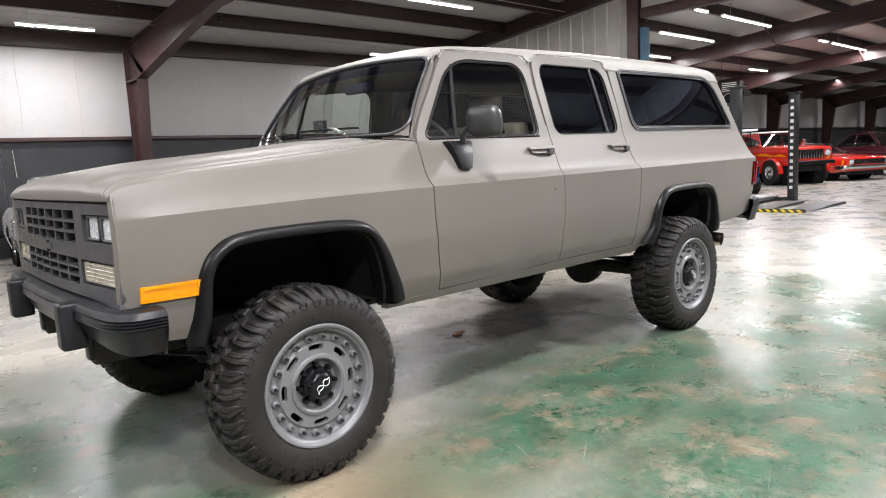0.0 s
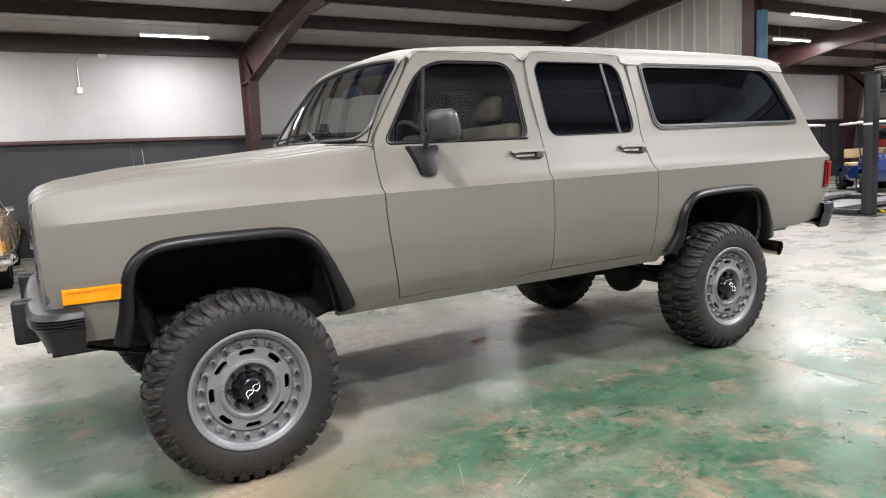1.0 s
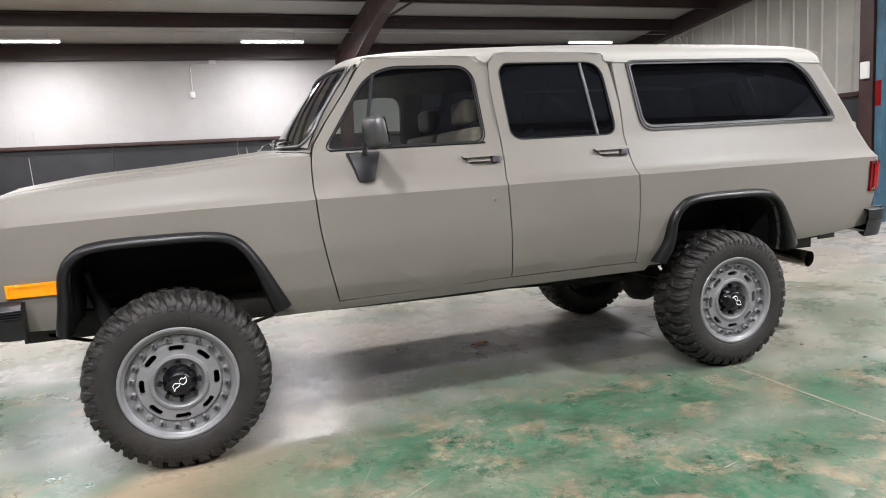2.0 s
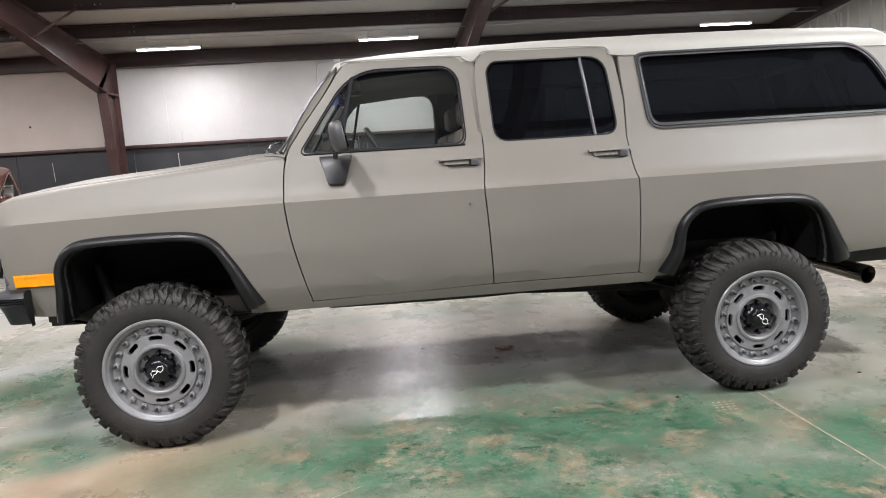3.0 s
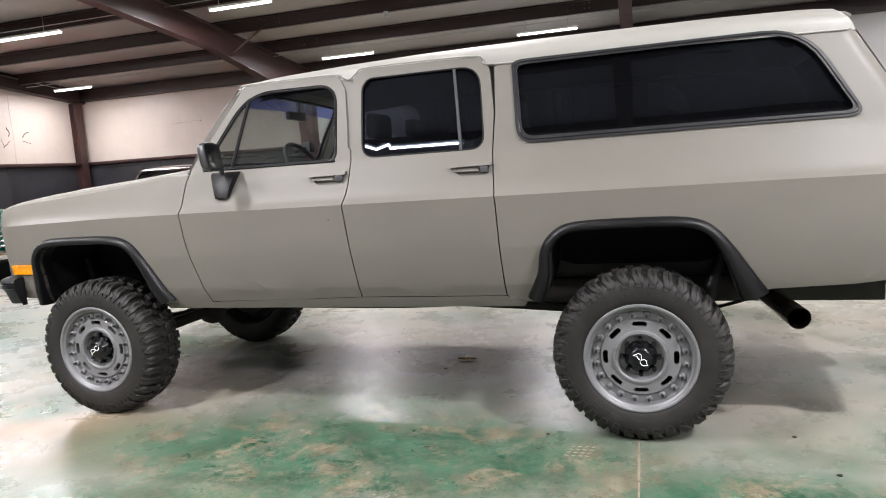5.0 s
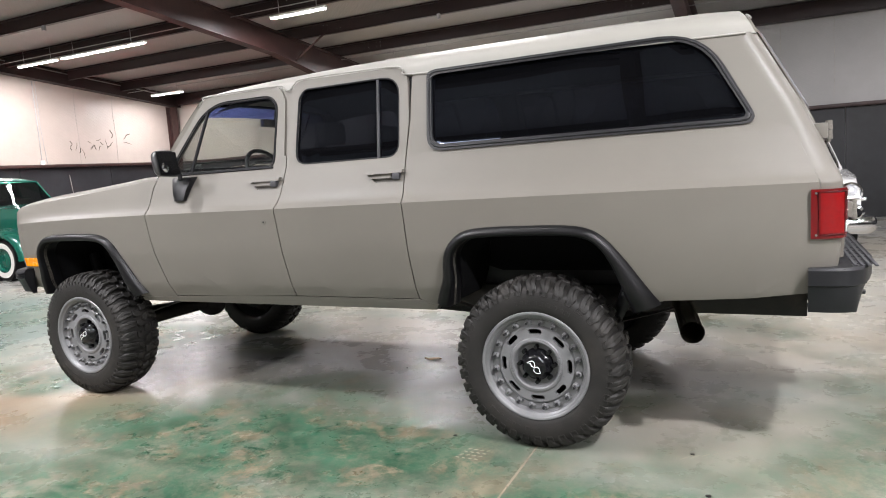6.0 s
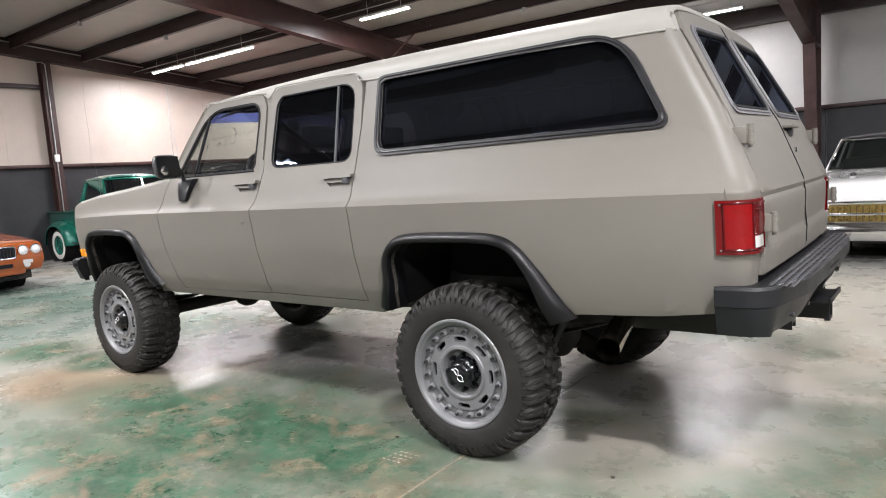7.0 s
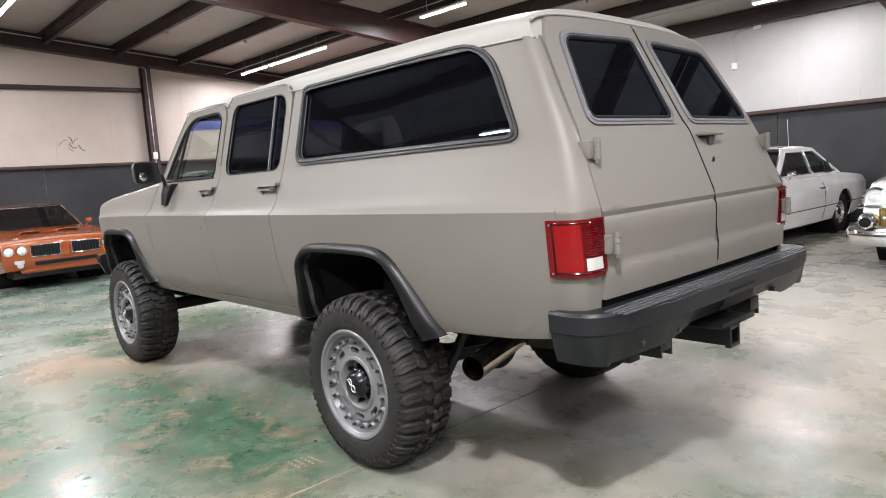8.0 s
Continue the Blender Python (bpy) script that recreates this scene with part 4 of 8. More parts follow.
def build_hood(car):
    """Hood skin with rounded shoulders and a raised middle."""
    bm, rows = bmesh.new(), []
    for x in [-2.398, -2.394, -2.384, -2.368] + frange(-2.345, -1.02, 0.055) + [-0.985, -0.926]:
        ye = side_y(x, hood_edge(x))
        row = [-c for c in HOOD_C[:0:-1]] + HOOD_C
        rows.append([Vector((x - 0.02 * (1 - c * c) * interp(x, [-2.4, -2.2], [1, 0]), c * ye, hood_z(x, c * ye))) for c in row])
    # nose roll: front edge turned down
    first = rows[0]
    rows.insert(0, [Vector((p.x - 0.003, p.y, min(p.z - 0.004, 1.312))) for p in first])
    rows.insert(0, [Vector((p.x - 0.003, p.y, 1.297)) for p in first])
    rows.insert(0, [Vector((p.x + 0.012, p.y, 1.290)) for p in first])
    grid(bm, rows)
    part("hood", bm, PAINT, car, "matte grey hood with raised centre", angle=50)
    for s in (-1, 1):
        bm = bmesh.new()
        tube(bm, [(x, s * side_y(x, hood_edge(x)) * 0.940, hood_edge(x) + 0.013 * interp(x, [-2.40, -2.37, -2.3, -2.0], [0.30, 0.50, 0.70, 0.95])) for x in frange(-2.38, -1.06, 0.1)], 0.0022, 6)
        part("hood_seam", bm, SEAL, car)
    # cowl panel from the hood's rear edge up to the glass, out to the pillars
    bm, rows, edge = bmesh.new(), [], []
    cuts = [-1.03, -1.0, -0.97, -0.93, -0.88, -0.82, -0.75, -0.6, -0.4, -0.2]
    for c in cuts + [0.0] + [-c for c in cuts[::-1]]:
        foot = wind_point(c, 0.0)
        run = interp(abs(c), [0, 0.75, 0.88, 0.95, 1.0, 1.03], [0.075, 0.085, 0.075, 0.045, 0.018, 0.008])
        front = Vector((foot.x - run, foot.y, 0))
        front.z = min(hood_z(front.x, foot.y) + 0.003, foot.z + 0.02)
        edge.append(front + Vector((-0.003, 0, -0.001)))
        rows.append([foot + Vector((0.02, 0, -0.004)), foot + Vector((-0.004, 0, -0.006)), foot.lerp(front, 0.35) + Vector((0, 0, -0.004)), front, front + Vector((0.002, 0, -0.02))])
    grid(bm, rows)
    part("cowl", bm, PAINT, car, angle=50)
    part("cowl_seam", tube(bmesh.new(), edge, 0.0026, 6), SEAL, car)
    bm = bmesh.new()
    for y in frange(-0.5, 0.5, 0.05):
        p = wind_point(y / 0.855, 0.0)
        box(bm, p.x - 0.05, p.x - 0.015, y - 0.012, y + 0.012, p.z - 0.006, p.z + 0.003)
    part("cowl_vent", bm, SEAL, car)


def wind_point(c, t):
    """The windscreen: c across from -1 to 1, t from its foot to its head."""
    foot = Vector((-0.925 - 0.105 * (1 - abs(c) ** 2.2), c * 0.838, 1.512 + 0.012 * (1 - c * c)))
    head = Vector((-0.632 - 0.050 * (1 - abs(c) ** 2.2), c * 0.715, 1.952 + 0.036 * (1 - c * c)))
    p = foot.lerp(head, t)
    p.x -= 0.02 * math.sin(math.pi * t)
    return p


ROOF_X = [-0.665, -0.63, -0.545, -0.385, 0.0, 0.5, 1.2, 2.0, 2.45, 2.58, 2.65, 2.685]
ROOF_C = [1.988, 2.010, 2.036, 2.056, 2.080, 2.100, 2.112, 2.112, 2.102, 2.090, 2.076, 2.062]


def build_greenhouse(car):
    # roof
    bm, rows = bmesh.new(), []
    for x in frange(-0.628, 2.64, 0.07):
        zc = interp(x, ROOF_X, ROOF_C)
        zb = interp(x, [-0.68, -0.56, 0.9, 1.0, 2.735], [1.950, 1.958, 1.955, 1.944, 1.932])
        yb = 0.979 * side_y(x, 1.94) * interp(x, [-0.66, -0.50], [0.985, 1.0])
        row = []
        for a in np.linspace(0, math.pi, 29):
            ca, sa = math.cos(a), math.sin(a)
            yy = -math.copysign(abs(ca) ** 0.62, ca) * yb
            zz = zb + (zc - zb) * abs(sa) ** 0.62 if sa > 1e-6 else zb
            xx = x - 0.045 * (1 - (yy / yb) ** 2) * interp(x, [-0.69, -0.37], [1, 0])
            row.append(Vector((min(xx, rear_x(zz) - 0.004) if x > 2.5 else xx, yy, zz)))
        rows.append([row[0] + Vector((0, 0.03, -0.015))] + row + [row[-1] + Vector((0, -0.03, -0.015))])
    # the skin turns down to the head of the windscreen
    brow = [wind_point(max(-1, min(1, p.y / 0.715)), 0.975) + Vector((-0.007, 0, 0.004)) for p in rows[0]]
    ends = grid(bm, [brow] + rows)[-1]
    bm.faces.new(ends)
    part("roof", bm, ROOFWHITE, car, "cream textured roof", angle=60)
    # drip rails
    for s in (-1, 1):
        bm = bmesh.new()
        path = [(-0.622, 1.936), (-0.595, 1.966), (-0.54, 1.989), (0.0, 1.990), (0.065, 1.972), (0.112, 1.954), (0.155, 1.986), (0.24, 2.010), (0.80, 2.006), (0.885, 1.984), (0.95, 1.950), (1.6, 1.948), (2.60, 1.934)]
        tube(bm, [(p.x, s * (side_y(p.x, p.y) + 0.004), p.y) for p in smooth_path([(a, b, 0) for a, b in path], 4)], 0.0048, 8)
        part("drip_rail", bm, ROOFWHITE, car)
        # windscreen pillar
        bm, rows = bmesh.new(), []
        for t in np.linspace(-0.02, 1.03, 10):
            a, b = wind_point(s * 0.985, t), wind_point(s * 1.0, t)
            d = Vector((interp(t, [0, 0.1, 0.36, 0.74, 1], [-0.915, -0.902, -0.824, -0.701, -0.628]), s * side_y(-0.8, interp(t, [0, 1], [1.51, 1.945])), interp(t, [0, 0.1, 0.36, 0.74, 1], [1.50, 1.535, 1.650, 1.81, 1.932])))
            rows.append([a + Vector((0.03, -s * 0.01, 0)), a, b + Vector((-0.004, s * 0.012, 0)), d + Vector((-0.016, -s * 0.002, 0)), d + Vector((-0.006, -s * 0.004, 0)), d + Vector((0.004, -s * 0.03, 0))])
        grid(bm, rows)
        part("windscreen_pillar", bm, PAINT, car, angle=50)
    # windscreen with its seal
    bm = bmesh.new()
    grid(bm, [[wind_point(c, t) for c in np.linspace(-0.975, 0.975, 25)] for t in np.linspace(0.03, 0.80, 10)])
    part("windscreen", bm, GLASS_MID, car, "light tinted curved windscreen")
    bm = bmesh.new()
    grid(bm, [[wind_point(c, t) for c in np.linspace(-0.975, 0.975, 25)] for t in np.linspace(0.80, 0.965, 4)])
    part("sun_band", bm, GLASS_BLUE, car, "blue shaded band along the top of the windscreen")
    bm = bmesh.new()
    loop, corners = [], []
    for cx, ct, a0 in ((0.975, 0.03, -90), (0.975, 0.965, 0), (-0.975, 0.965, 90), (-0.975, 0.03, 180)):
        rc, rt = (0.17, 0.19) if ct < 0.5 else (0.085, 0.13)
        mc, mt = cx - math.copysign(rc, cx), ct + (rt if ct < 0.5 else -rt)
        arc = [(mc + rc * math.cos(radians(a0 + k * 15)), mt + rt * math.sin(radians(a0 + k * 15))) for k in range(7)]
        corners.append((cx, ct, arc))
        loop += arc
    ring = []
    for (c0, t0), (c1, t1) in zip(loop, loop[1:] + loop[:1]):
        n = max(1, int(max(abs(c1 - c0), abs(t1 - t0)) / 0.08))
        ring += [wind_point(c0 + (c1 - c0) * k / n, t0 + (t1 - t0) * k / n) for k in range(n)]
    loop = ring
    for cx, ct, arc in corners:
        cb = bmesh.new()
        tc, tt = cx * 1.012, ct + (-0.03 if ct < 0.5 else 0.01)
        grid(cb, [[wind_point(tc + (c - tc) * k, tt + (t - tt) * k) + Vector((-0.005, 0, 0.004)) for c, t in arc] for k in (0.04, 0.2, 0.4, 0.6, 0.8, 1.0)])
        part("windscreen_corner", cb, PAINT if ct < 0.5 else ROOFWHITE, car)
    tube(bm, loop, 0.010, 8, closed=True)
    part("windscreen_seal", bm, SEAL, car)
    bm = bmesh.new()
    tube(bm, [p + Vector((-0.008, p.y * 0.008, 0.004)) for p in loop], 0.0085, 6, closed=True)
    part("windscreen_trim", bm, GREYTRIM, car, "thin grey metal trim round the windscreen")
    bm = bmesh.new()
    grid(bm, [[wind_point(c, t) + Vector((0.0, 0, 0.0)) for c in np.linspace(-1, 1, 25)] for t in (0.955, 0.975, 1.0)])
    part("windscreen_header", bm, ROOFWHITE, car)
    # wipers
    for y0, y1 in ((-0.50, 0.02), (0.18, 0.66)):
        bm = bmesh.new()
        c0, c1 = y0 / 0.86, y1 / 0.86
        piv = wind_point(c0, 0.0) + Vector((-0.075, 0, 0.016))
        mid = wind_point((c0 * 0.50 + c1 * 0.50), 0.13) + Vector((-0.034, 0, 0.014))
        rod(bm, piv + Vector((0, 0, -0.03)), piv + Vector((0, 0, 0.014)), 0.011, n=10)
        tube(bm, [piv, piv.lerp(mid, 0.5) + Vector((-0.01, 0, 0.012)), mid], 0.0075, 8)
        w = part("wiper", bm, DULLCHROME, car, "bright metal wiper arm")
        bm = bmesh.new()
        tube(bm, [wind_point(c, 0.115 + 0.03 * (c - c0)) + Vector((-0.016, 0, 0.008)) for c in np.linspace(c0 + 0.02, c1 + 0.25 * (c1 - c0), 6)], 0.007, 6)
        part("blade", bm, SEAL, w)


def build_mirror(car, s):
    """Trailer mirror: flat head on a bent arm from a tapered foot on the door."""
    y0 = side_y(-0.67, 1.44)
    bm = bmesh.new()
    rows = []
    for z, x0, x1, d in ((1.335, -0.705, -0.612, 0.030), (1.40, -0.722, -0.592, 0.045), (1.47, -0.745, -0.568, 0.055), (1.482, -0.745, -0.568, 0.048)):
        yb = side_y(-0.67, z) - 0.01
        rows.append([Vector((x0, s * yb, z)), Vector((x0 + 0.008, s * (yb + d), z)), Vector(((x0 + x1) / 2, s * (yb + d + 0.012), z)), Vector((x1 - 0.008, s * (yb + d), z)), Vector((x1, s * yb, z)), Vector((x0, s * yb, z))])
    vs = grid(bm, rows)
    bm.faces.new(vs[0][:5])
    bm.faces.new(vs[-1][4::-1])
    mir = part("wing_mirror", bm, TRIMBLACK, car, "black wing mirror on a tapered foot", angle=30)
    bm = bmesh.new()
    tube(bm, smooth_path([(-0.655, s * (y0 + 0.035), 1.47), (-0.652, s * (y0 + 0.045), 1.515), (-0.642, s * (y0 + 0.062), 1.545), (-0.630, s * (y0 + 0.11), 1.565)], 4), 0.014, 8)
    part("arm", bm, BUMPERGREY, mir)
    # head: shell swollen to the front, flat face to the rear
    bm, rows = bmesh.new(), []
    ya, yb, za, zb = y0 + 0.070, y0 + 0.272, 1.490, 1.652
    for dx, k in ((0.0, 0.95), (-0.008, 1.0), (-0.028, 0.985), (-0.045, 0.90), (-0.056, 0.70), (-0.061, 0.35), (-0.062, 0.02)):
        ring = []
        for a in np.linspace(0, 2 * math.pi, 29)[:-1]:
            ca, sa = math.cos(a), math.sin(a)
            u = math.copysign(abs(ca) ** 0.5, ca) * k
            v = math.copysign(abs(sa) ** 0.5, sa) * k
            ring.append(Vector((-0.605 + dx - 0.032 * (0.5 - (u + 1) / 2) - 0.012 * v, s * ((ya + yb) / 2 + u * (yb - ya) / 2), (za + zb) / 2 + v * (zb - za) / 2)))
        rows.append(ring)
    rings = [[bm.verts.new(p) for p in r] for r in rows]
    for a, b in zip(rings, rings[1:]):
        for k in range(len(a)):
            bm.faces.new((a[k], a[(k + 1) % len(a)], b[(k + 1) % len(a)], b[k]))
    bm.faces.new(rings[-1])
    bm.faces.new(rings[0][::-1])
    part("mirror_head", bm, MIRRORSHELL, mir, "worn grey-black mirror shell", angle=50)
    bm = bmesh.new()
    vs = [bm.verts.new((-0.602 + 0.004 - 0.032 * (0.5 - t) - 0.012 * (1 if z > 1.58 else -1), s * (ya + 0.012 + t * (yb - ya - 0.024)), z)) for z in (za + 0.012, zb - 0.012) for t in (0, 1)]
    bm.faces.new((vs[0], vs[1], vs[3], vs[2]))
    part("mirror_glass", bm, CHROME, mir)
    bm = bmesh.new()
    lathe(bm, [(0.0, 0.012), (0.02, 0.010), (0.035, 0.002), (0.038, -0.002)], (-0.590, s * (yb - 0.055), za + 0.048), axis="X", n=20)
    part("round_mirror", bm, CHROME, mir, "small round stick-on mirror")


def door_edge(z):
    """Half width of the pair of cargo doors."""
    return interp(z, [0.95, 1.28, 1.41, 1.515, 1.707, 1.93], [0.792, 0.792, 0.768, 0.756, 0.722, 0.676])


def build_rear(car):
    corner, steps = 0.085, 7
    # corner posts
    for s in (-1, 1):
        bm, rows = bmesh.new(), []
        for z in [0.80, 0.9, 1.0, 1.12, 1.2, 1.25, 1.258, 1.266, 1.29, 1.33, 1.38, 1.44, 1.5, 1.6, 1.7, 1.8, 1.9, 1.94]:
            xr = rear_x(z)
            y0 = side_y(xr - corner, z)
            zw = lift(xr - corner, z)
            row = [Vector((xr - corner, s * y0, zw))]
            for k in range(1, steps + 1):
                a = math.pi / 2 * k / steps
                row.append(Vector((xr - corner + corner * math.sin(a), s * (y0 - 0.062 * (1 - math.cos(a))), zw)))
            row.append(Vector((xr + 0.006, s * (door_edge(z) + (0.055 if s > 0 else 0.0) + 0.006), zw)))
            rows.append(row)
        grid(bm, rows)
        part("rear_corner", bm, PAINT, car, angle=50)
    # two side-hinged doors
    for s in (-1, 1):
        def f(u, v, off=0.0):
            press = 0.009 * max(0.0, 1 - abs(v - 1.240) / 0.020) - 0.011 * max(0.0, min(1.0, (1.062 - v) / 0.013))
            return (rear_x(v) + 0.008 + 0.012 * (1 - (u / 0.85) ** 2) + off - press, s * u + 0.045, v)
        wide = 0.010 if s > 0 else 0.045
        zs = frange(0.942, 1.905, 0.075)
        arc = [(u, 1.928 + 0.122 * (1 - (u / 0.785) ** 3.2) ** 0.31) for u in (0.70, 0.645, 0.60, 0.5, 0.35, 0.2, 0.006)]
        low = 0.022 if s > 0 else -0.016
        jog = [(0.006, 1.62), (0.010 + 0.2 * low, 1.590), (0.6 * low, 1.568), (0.95 * low, 1.548), (low, 1.52)]
        outer = [(low, 0.942)] + [(door_edge(z) + wide, z) for z in zs] + arc[1:] + jog
        hole = rounded([(0.084, 1.606), (0.688, 1.604), (0.590, 1.946), (0.074, 1.964)], [0.04, 0.05, 0.06, 0.04])
        cuts = frange(1.0, 2.0, 0.08) + [1.046, 1.0625, 1.22, 1.23, 1.24, 1.25, 1.26]
        d = part("rear_cargo_door", sheet(outer, [hole], frange(0.1, 0.75, 0.13), cuts, f, (-0.03, 0, 0)), PAINT, car, "grey side-hinged rear cargo door", angle=40)
        part("window", sheet(hole, [], [], [], lambda u, v: f(u, v, -0.005), (0, 0, 0)), GLASS_DARK, d, "dark tinted rear glass")
        bm = bmesh.new()
        tube(bm, [f(u, v, 0.001) for u, v in hole], 0.009, 8, closed=True)
        part("seal", bm, SEAL, d, "black rubber window seal")
        bm = bmesh.new()
        sheet(rounded([(0.056, 1.578), (0.724, 1.576), (0.618, 1.974), (0.046, 1.992)], [0.055, 0.065, 0.075, 0.055], 6), [rounded([(0.080, 1.602), (0.693, 1.600), (0.593, 1.950), (0.070, 1.968)], [0.042, 0.052, 0.062, 0.042], 6)], [], [], lambda u, v: f(u, v, 0.008), (-0.010, 0, 0), bm)
        tube(bm, [f(u, v, 0.008) for u, v in rounded([(0.070, 1.592), (0.706, 1.590), (0.604, 1.960), (0.060, 1.979)], [0.05, 0.06, 0.07, 0.05])], 0.005, 8, closed=True)
        part("window_trim", bm, WINDOWTRIM, d, "dull grey metal window trim")
        for z in (1.485, 1.147):
            yy = door_edge(z) - 0.026 + (0.055 if s > 0 else 0.0)
            bm = bmesh.new()
            x = rear_x(z)
            box(bm, x - 0.015, x + 0.040, min(s * (yy - 0.004), s * (yy + 0.038)), max(s * (yy - 0.004), s * (yy + 0.038)), z - 0.036, z + 0.030, bevel=0.006)
            for k in range(4):
                rod(bm, (x + 0.046, s * yy, z - 0.040 + k * 0.020), (x + 0.046, s * yy, z - 0.021 + k * 0.020), 0.0155 - 0.002 * (k % 2), n=12)
            rod(bm, (x + 0.046, s * yy, z - 0.052), (x + 0.046, s * yy, z - 0.040), 0.009, n=8)
            part("hinge", bm, PAINT, d, "grey painted barrel hinge")
        if s > 0:
            bm = bmesh.new()
            line = [(0.0, z) for z in (2.03, 1.9, 1.8, 1.7, 1.62)] + [(0.004, 1.59), (0.010, 1.568), (0.017, 1.548), (0.019, 1.52)] + [(0.019, z) for z in frange(1.44, 0.97, 0.08)]
            tube(bm, [f(u, v, 0.001) for u, v in line], 0.0035, 6)
            part("door_seam", bm, SEAL, d)
    # black box put behind the gap to stand in for its shade
    part("gap_backing", boxed(2.80, 2.925, -0.78, 0.83, 0.84, 0.955, bevel=0.006), SEAL, car, "black backing that darkens the gap under the cargo doors")
    # handle on the right-hand door
    x = rear_x(1.52) + 0.02
    bm = boxed(x - 0.005, x + 0.042, 0.105, 0.290, 1.520, 1.534, bevel=0.005)
    hd = part("rear_handle", bm, PAINT, car, "grey painted pull handle")
    # raised black box in place of the shaded hollow behind the bar
    part("handle_gap_shade", boxed(x - 0.012, x + 0.004, 0.120, 0.275, 1.468, 1.519, bevel=0.006), SEAL, hd)
    part("push_button", boxed(x + 0.003, x + 0.028, 0.180, 0.225, 1.478, 1.519, bevel=0.006), GRILLEGREY, hd)
    bm = bmesh.new()
    x = rear_x(1.41)
    rod(bm, (x + 0.01, 0.165, 1.41), (x + 0.026, 0.165, 1.41), 0.013, n=12)
    part("rear_lock", bm, DULLCHROME, car)
    # roof edge over the doors
    bm = bmesh.new()
    tube(bm, [(rear_x(1.930 + 0.130 * (1 - abs(y / 0.735) ** 3.2) ** 0.31) + 0.008, y, 1.930 + 0.130 * (1 - abs(y / 0.735) ** 3.2) ** 0.31) for y in frange(-0.700, 0.700, 0.05)], 0.0065, 8)
    part("rear_drip_rail", bm, ROOFWHITE, car)
    # tail lamps wrap the corner
    for s in (-1, 1):
        def around(u, z, off):
            """u: metres round the corner, 0 where the corner begins."""
            xr, y0 = rear_x(1.15), side_y(2.87, z)
            r = corner
            if u < 0:
                return Vector((xr - r + u, s * (side_y(xr - r + u, z) + off), z))
            a = min(u / (r * 1.35), 1.0) * math.pi / 2
            p = Vector((xr - r + (r + off) * math.sin(a), s * (y0 - 0.07 * (1 - math.cos(a)) + off * math.cos(a)), z))
            rest = max(0.0, u - r * 1.35)
            return p + Vector((0, -s * rest, 0))
        rows_of = lambda u0, u1, z0, z1, off, nu=14: [[around(u, z, off) for z in (z0, (z0 + z1) / 2, z1)] for u in frange(u0, u1, (u1 - u0) / nu)]
        bm = bmesh.new()
        outer = rows_of(-0.036, 0.190, 1.038, 1.243, 0.014, 18)
        grid(bm, outer)
        base = rows_of(-0.036, 0.190, 1.038, 1.243, -0.006, 18)
        for k in (0, -1):
            grid(bm, [[o[k] for o in outer], [o[k] for o in base]])
        grid(bm, [outer[0], base[0]])
        grid(bm, [outer[-1], base[-1]])
        lamp = part("tail_lamp", bm, REDLENS, car, "red wrap-around tail lamp with a clear reversing lens")
        for nm, mat, u0, u1, z0, z1, lbl in (("stop_lens", BRIGHTRED, -0.002, 0.072, 1.060, 1.226, "bright red lens"), ("ribbed_lens", DEEPRED, 0.076, 0.168, 1.112, 1.226, "dark ribbed red lens"), ("reverse_lens", CLEARLENS, 0.082, 0.160, 1.062, 1.106, "clear reversing lens")):
            bm = bmesh.new()
            grid(bm, rows_of(u0, u1, z0, z1, 0.0165))
            part(nm, bm, mat, lamp, lbl)
        bm = bmesh.new()
        frame_line = [(u, 1.054) for u in frange(-0.010, 0.174, 0.02)] + [(u, 1.232) for u in frange(0.174, -0.010, 0.02)]
        tube(bm, [around(u, z, 0.0155) for u, z in frame_line], 0.004, 6, closed=True)
        part("lens_gasket", bm, DEEPRED, lamp)
        bm = bmesh.new()
        for z in frange(1.115, 1.225, 0.0095):
            tube(bm, [around(u, z, 0.017) for u in frange(0.078, 0.166, 0.0147)], 0.0018, 4)
        part("lens_rib", bm, REDLENS, lamp)
        for u, z in ((-0.018, 1.054), (-0.018, 1.228), (0.180, 1.228), (0.180, 1.054)):
            p = around(u, z, 0.014)
            part("screw", rod(bmesh.new(), p, p + (around(u, z, 0.02) - p).normalized() * 0.005, 0.005, n=8), DULLCHROME, lamp)
    # tail bumper: folded plate with cut-off ends and a ribbed step
    bm = bmesh.new()
    plan = [(2.828, 1.003), (2.92, 1.006), (2.99, 0.985), (3.042, 0.920), (3.082, 0.75), (3.105, 0.55), (3.11, 0.0)]
    plan = [(p.x, p.y) for p in smooth_path([(x, y, 0) for x, y in plan], 3)]
    plan = plan + [(x, -y) for x, y in plan[-2::-1]]
    rows = []
    for x, y in plan:
        side = interp(abs(y), [0.88, 0.98], [0.0, 1.0])
        low = interp(abs(y), [0, 0.42, 0.5, 0.75, 0.92, 0.99], [0.775, 0.775, 0.735, 0.728, 0.718, 0.722])
        ins = interp(abs(y), [0, 0.8, 1.02], [0.05, 0.05, 0.03])
        k = Vector((x, y, 0)) - Vector((2.7, 0, 0))
        inx = Vector((-0.055 * (1 - side), -math.copysign(0.040 * side, y), 0))
        rows.append([Vector((x, y, 0.905)) + inx * 0.25 + Vector((0, 0, 0.012)), Vector((x, y, 0.905)), Vector((x, y, 0.842)) + inx * 0.05, Vector((x, y, 0.836)) + inx * 0.22, Vector((x, y, low + 0.03)) + inx * 0.75, Vector((x, y, low)) + inx * 1.05, Vector((x, y, low)) + inx * 2.2 + Vector((0, 0, 0.03))])
    grid(bm, rows)
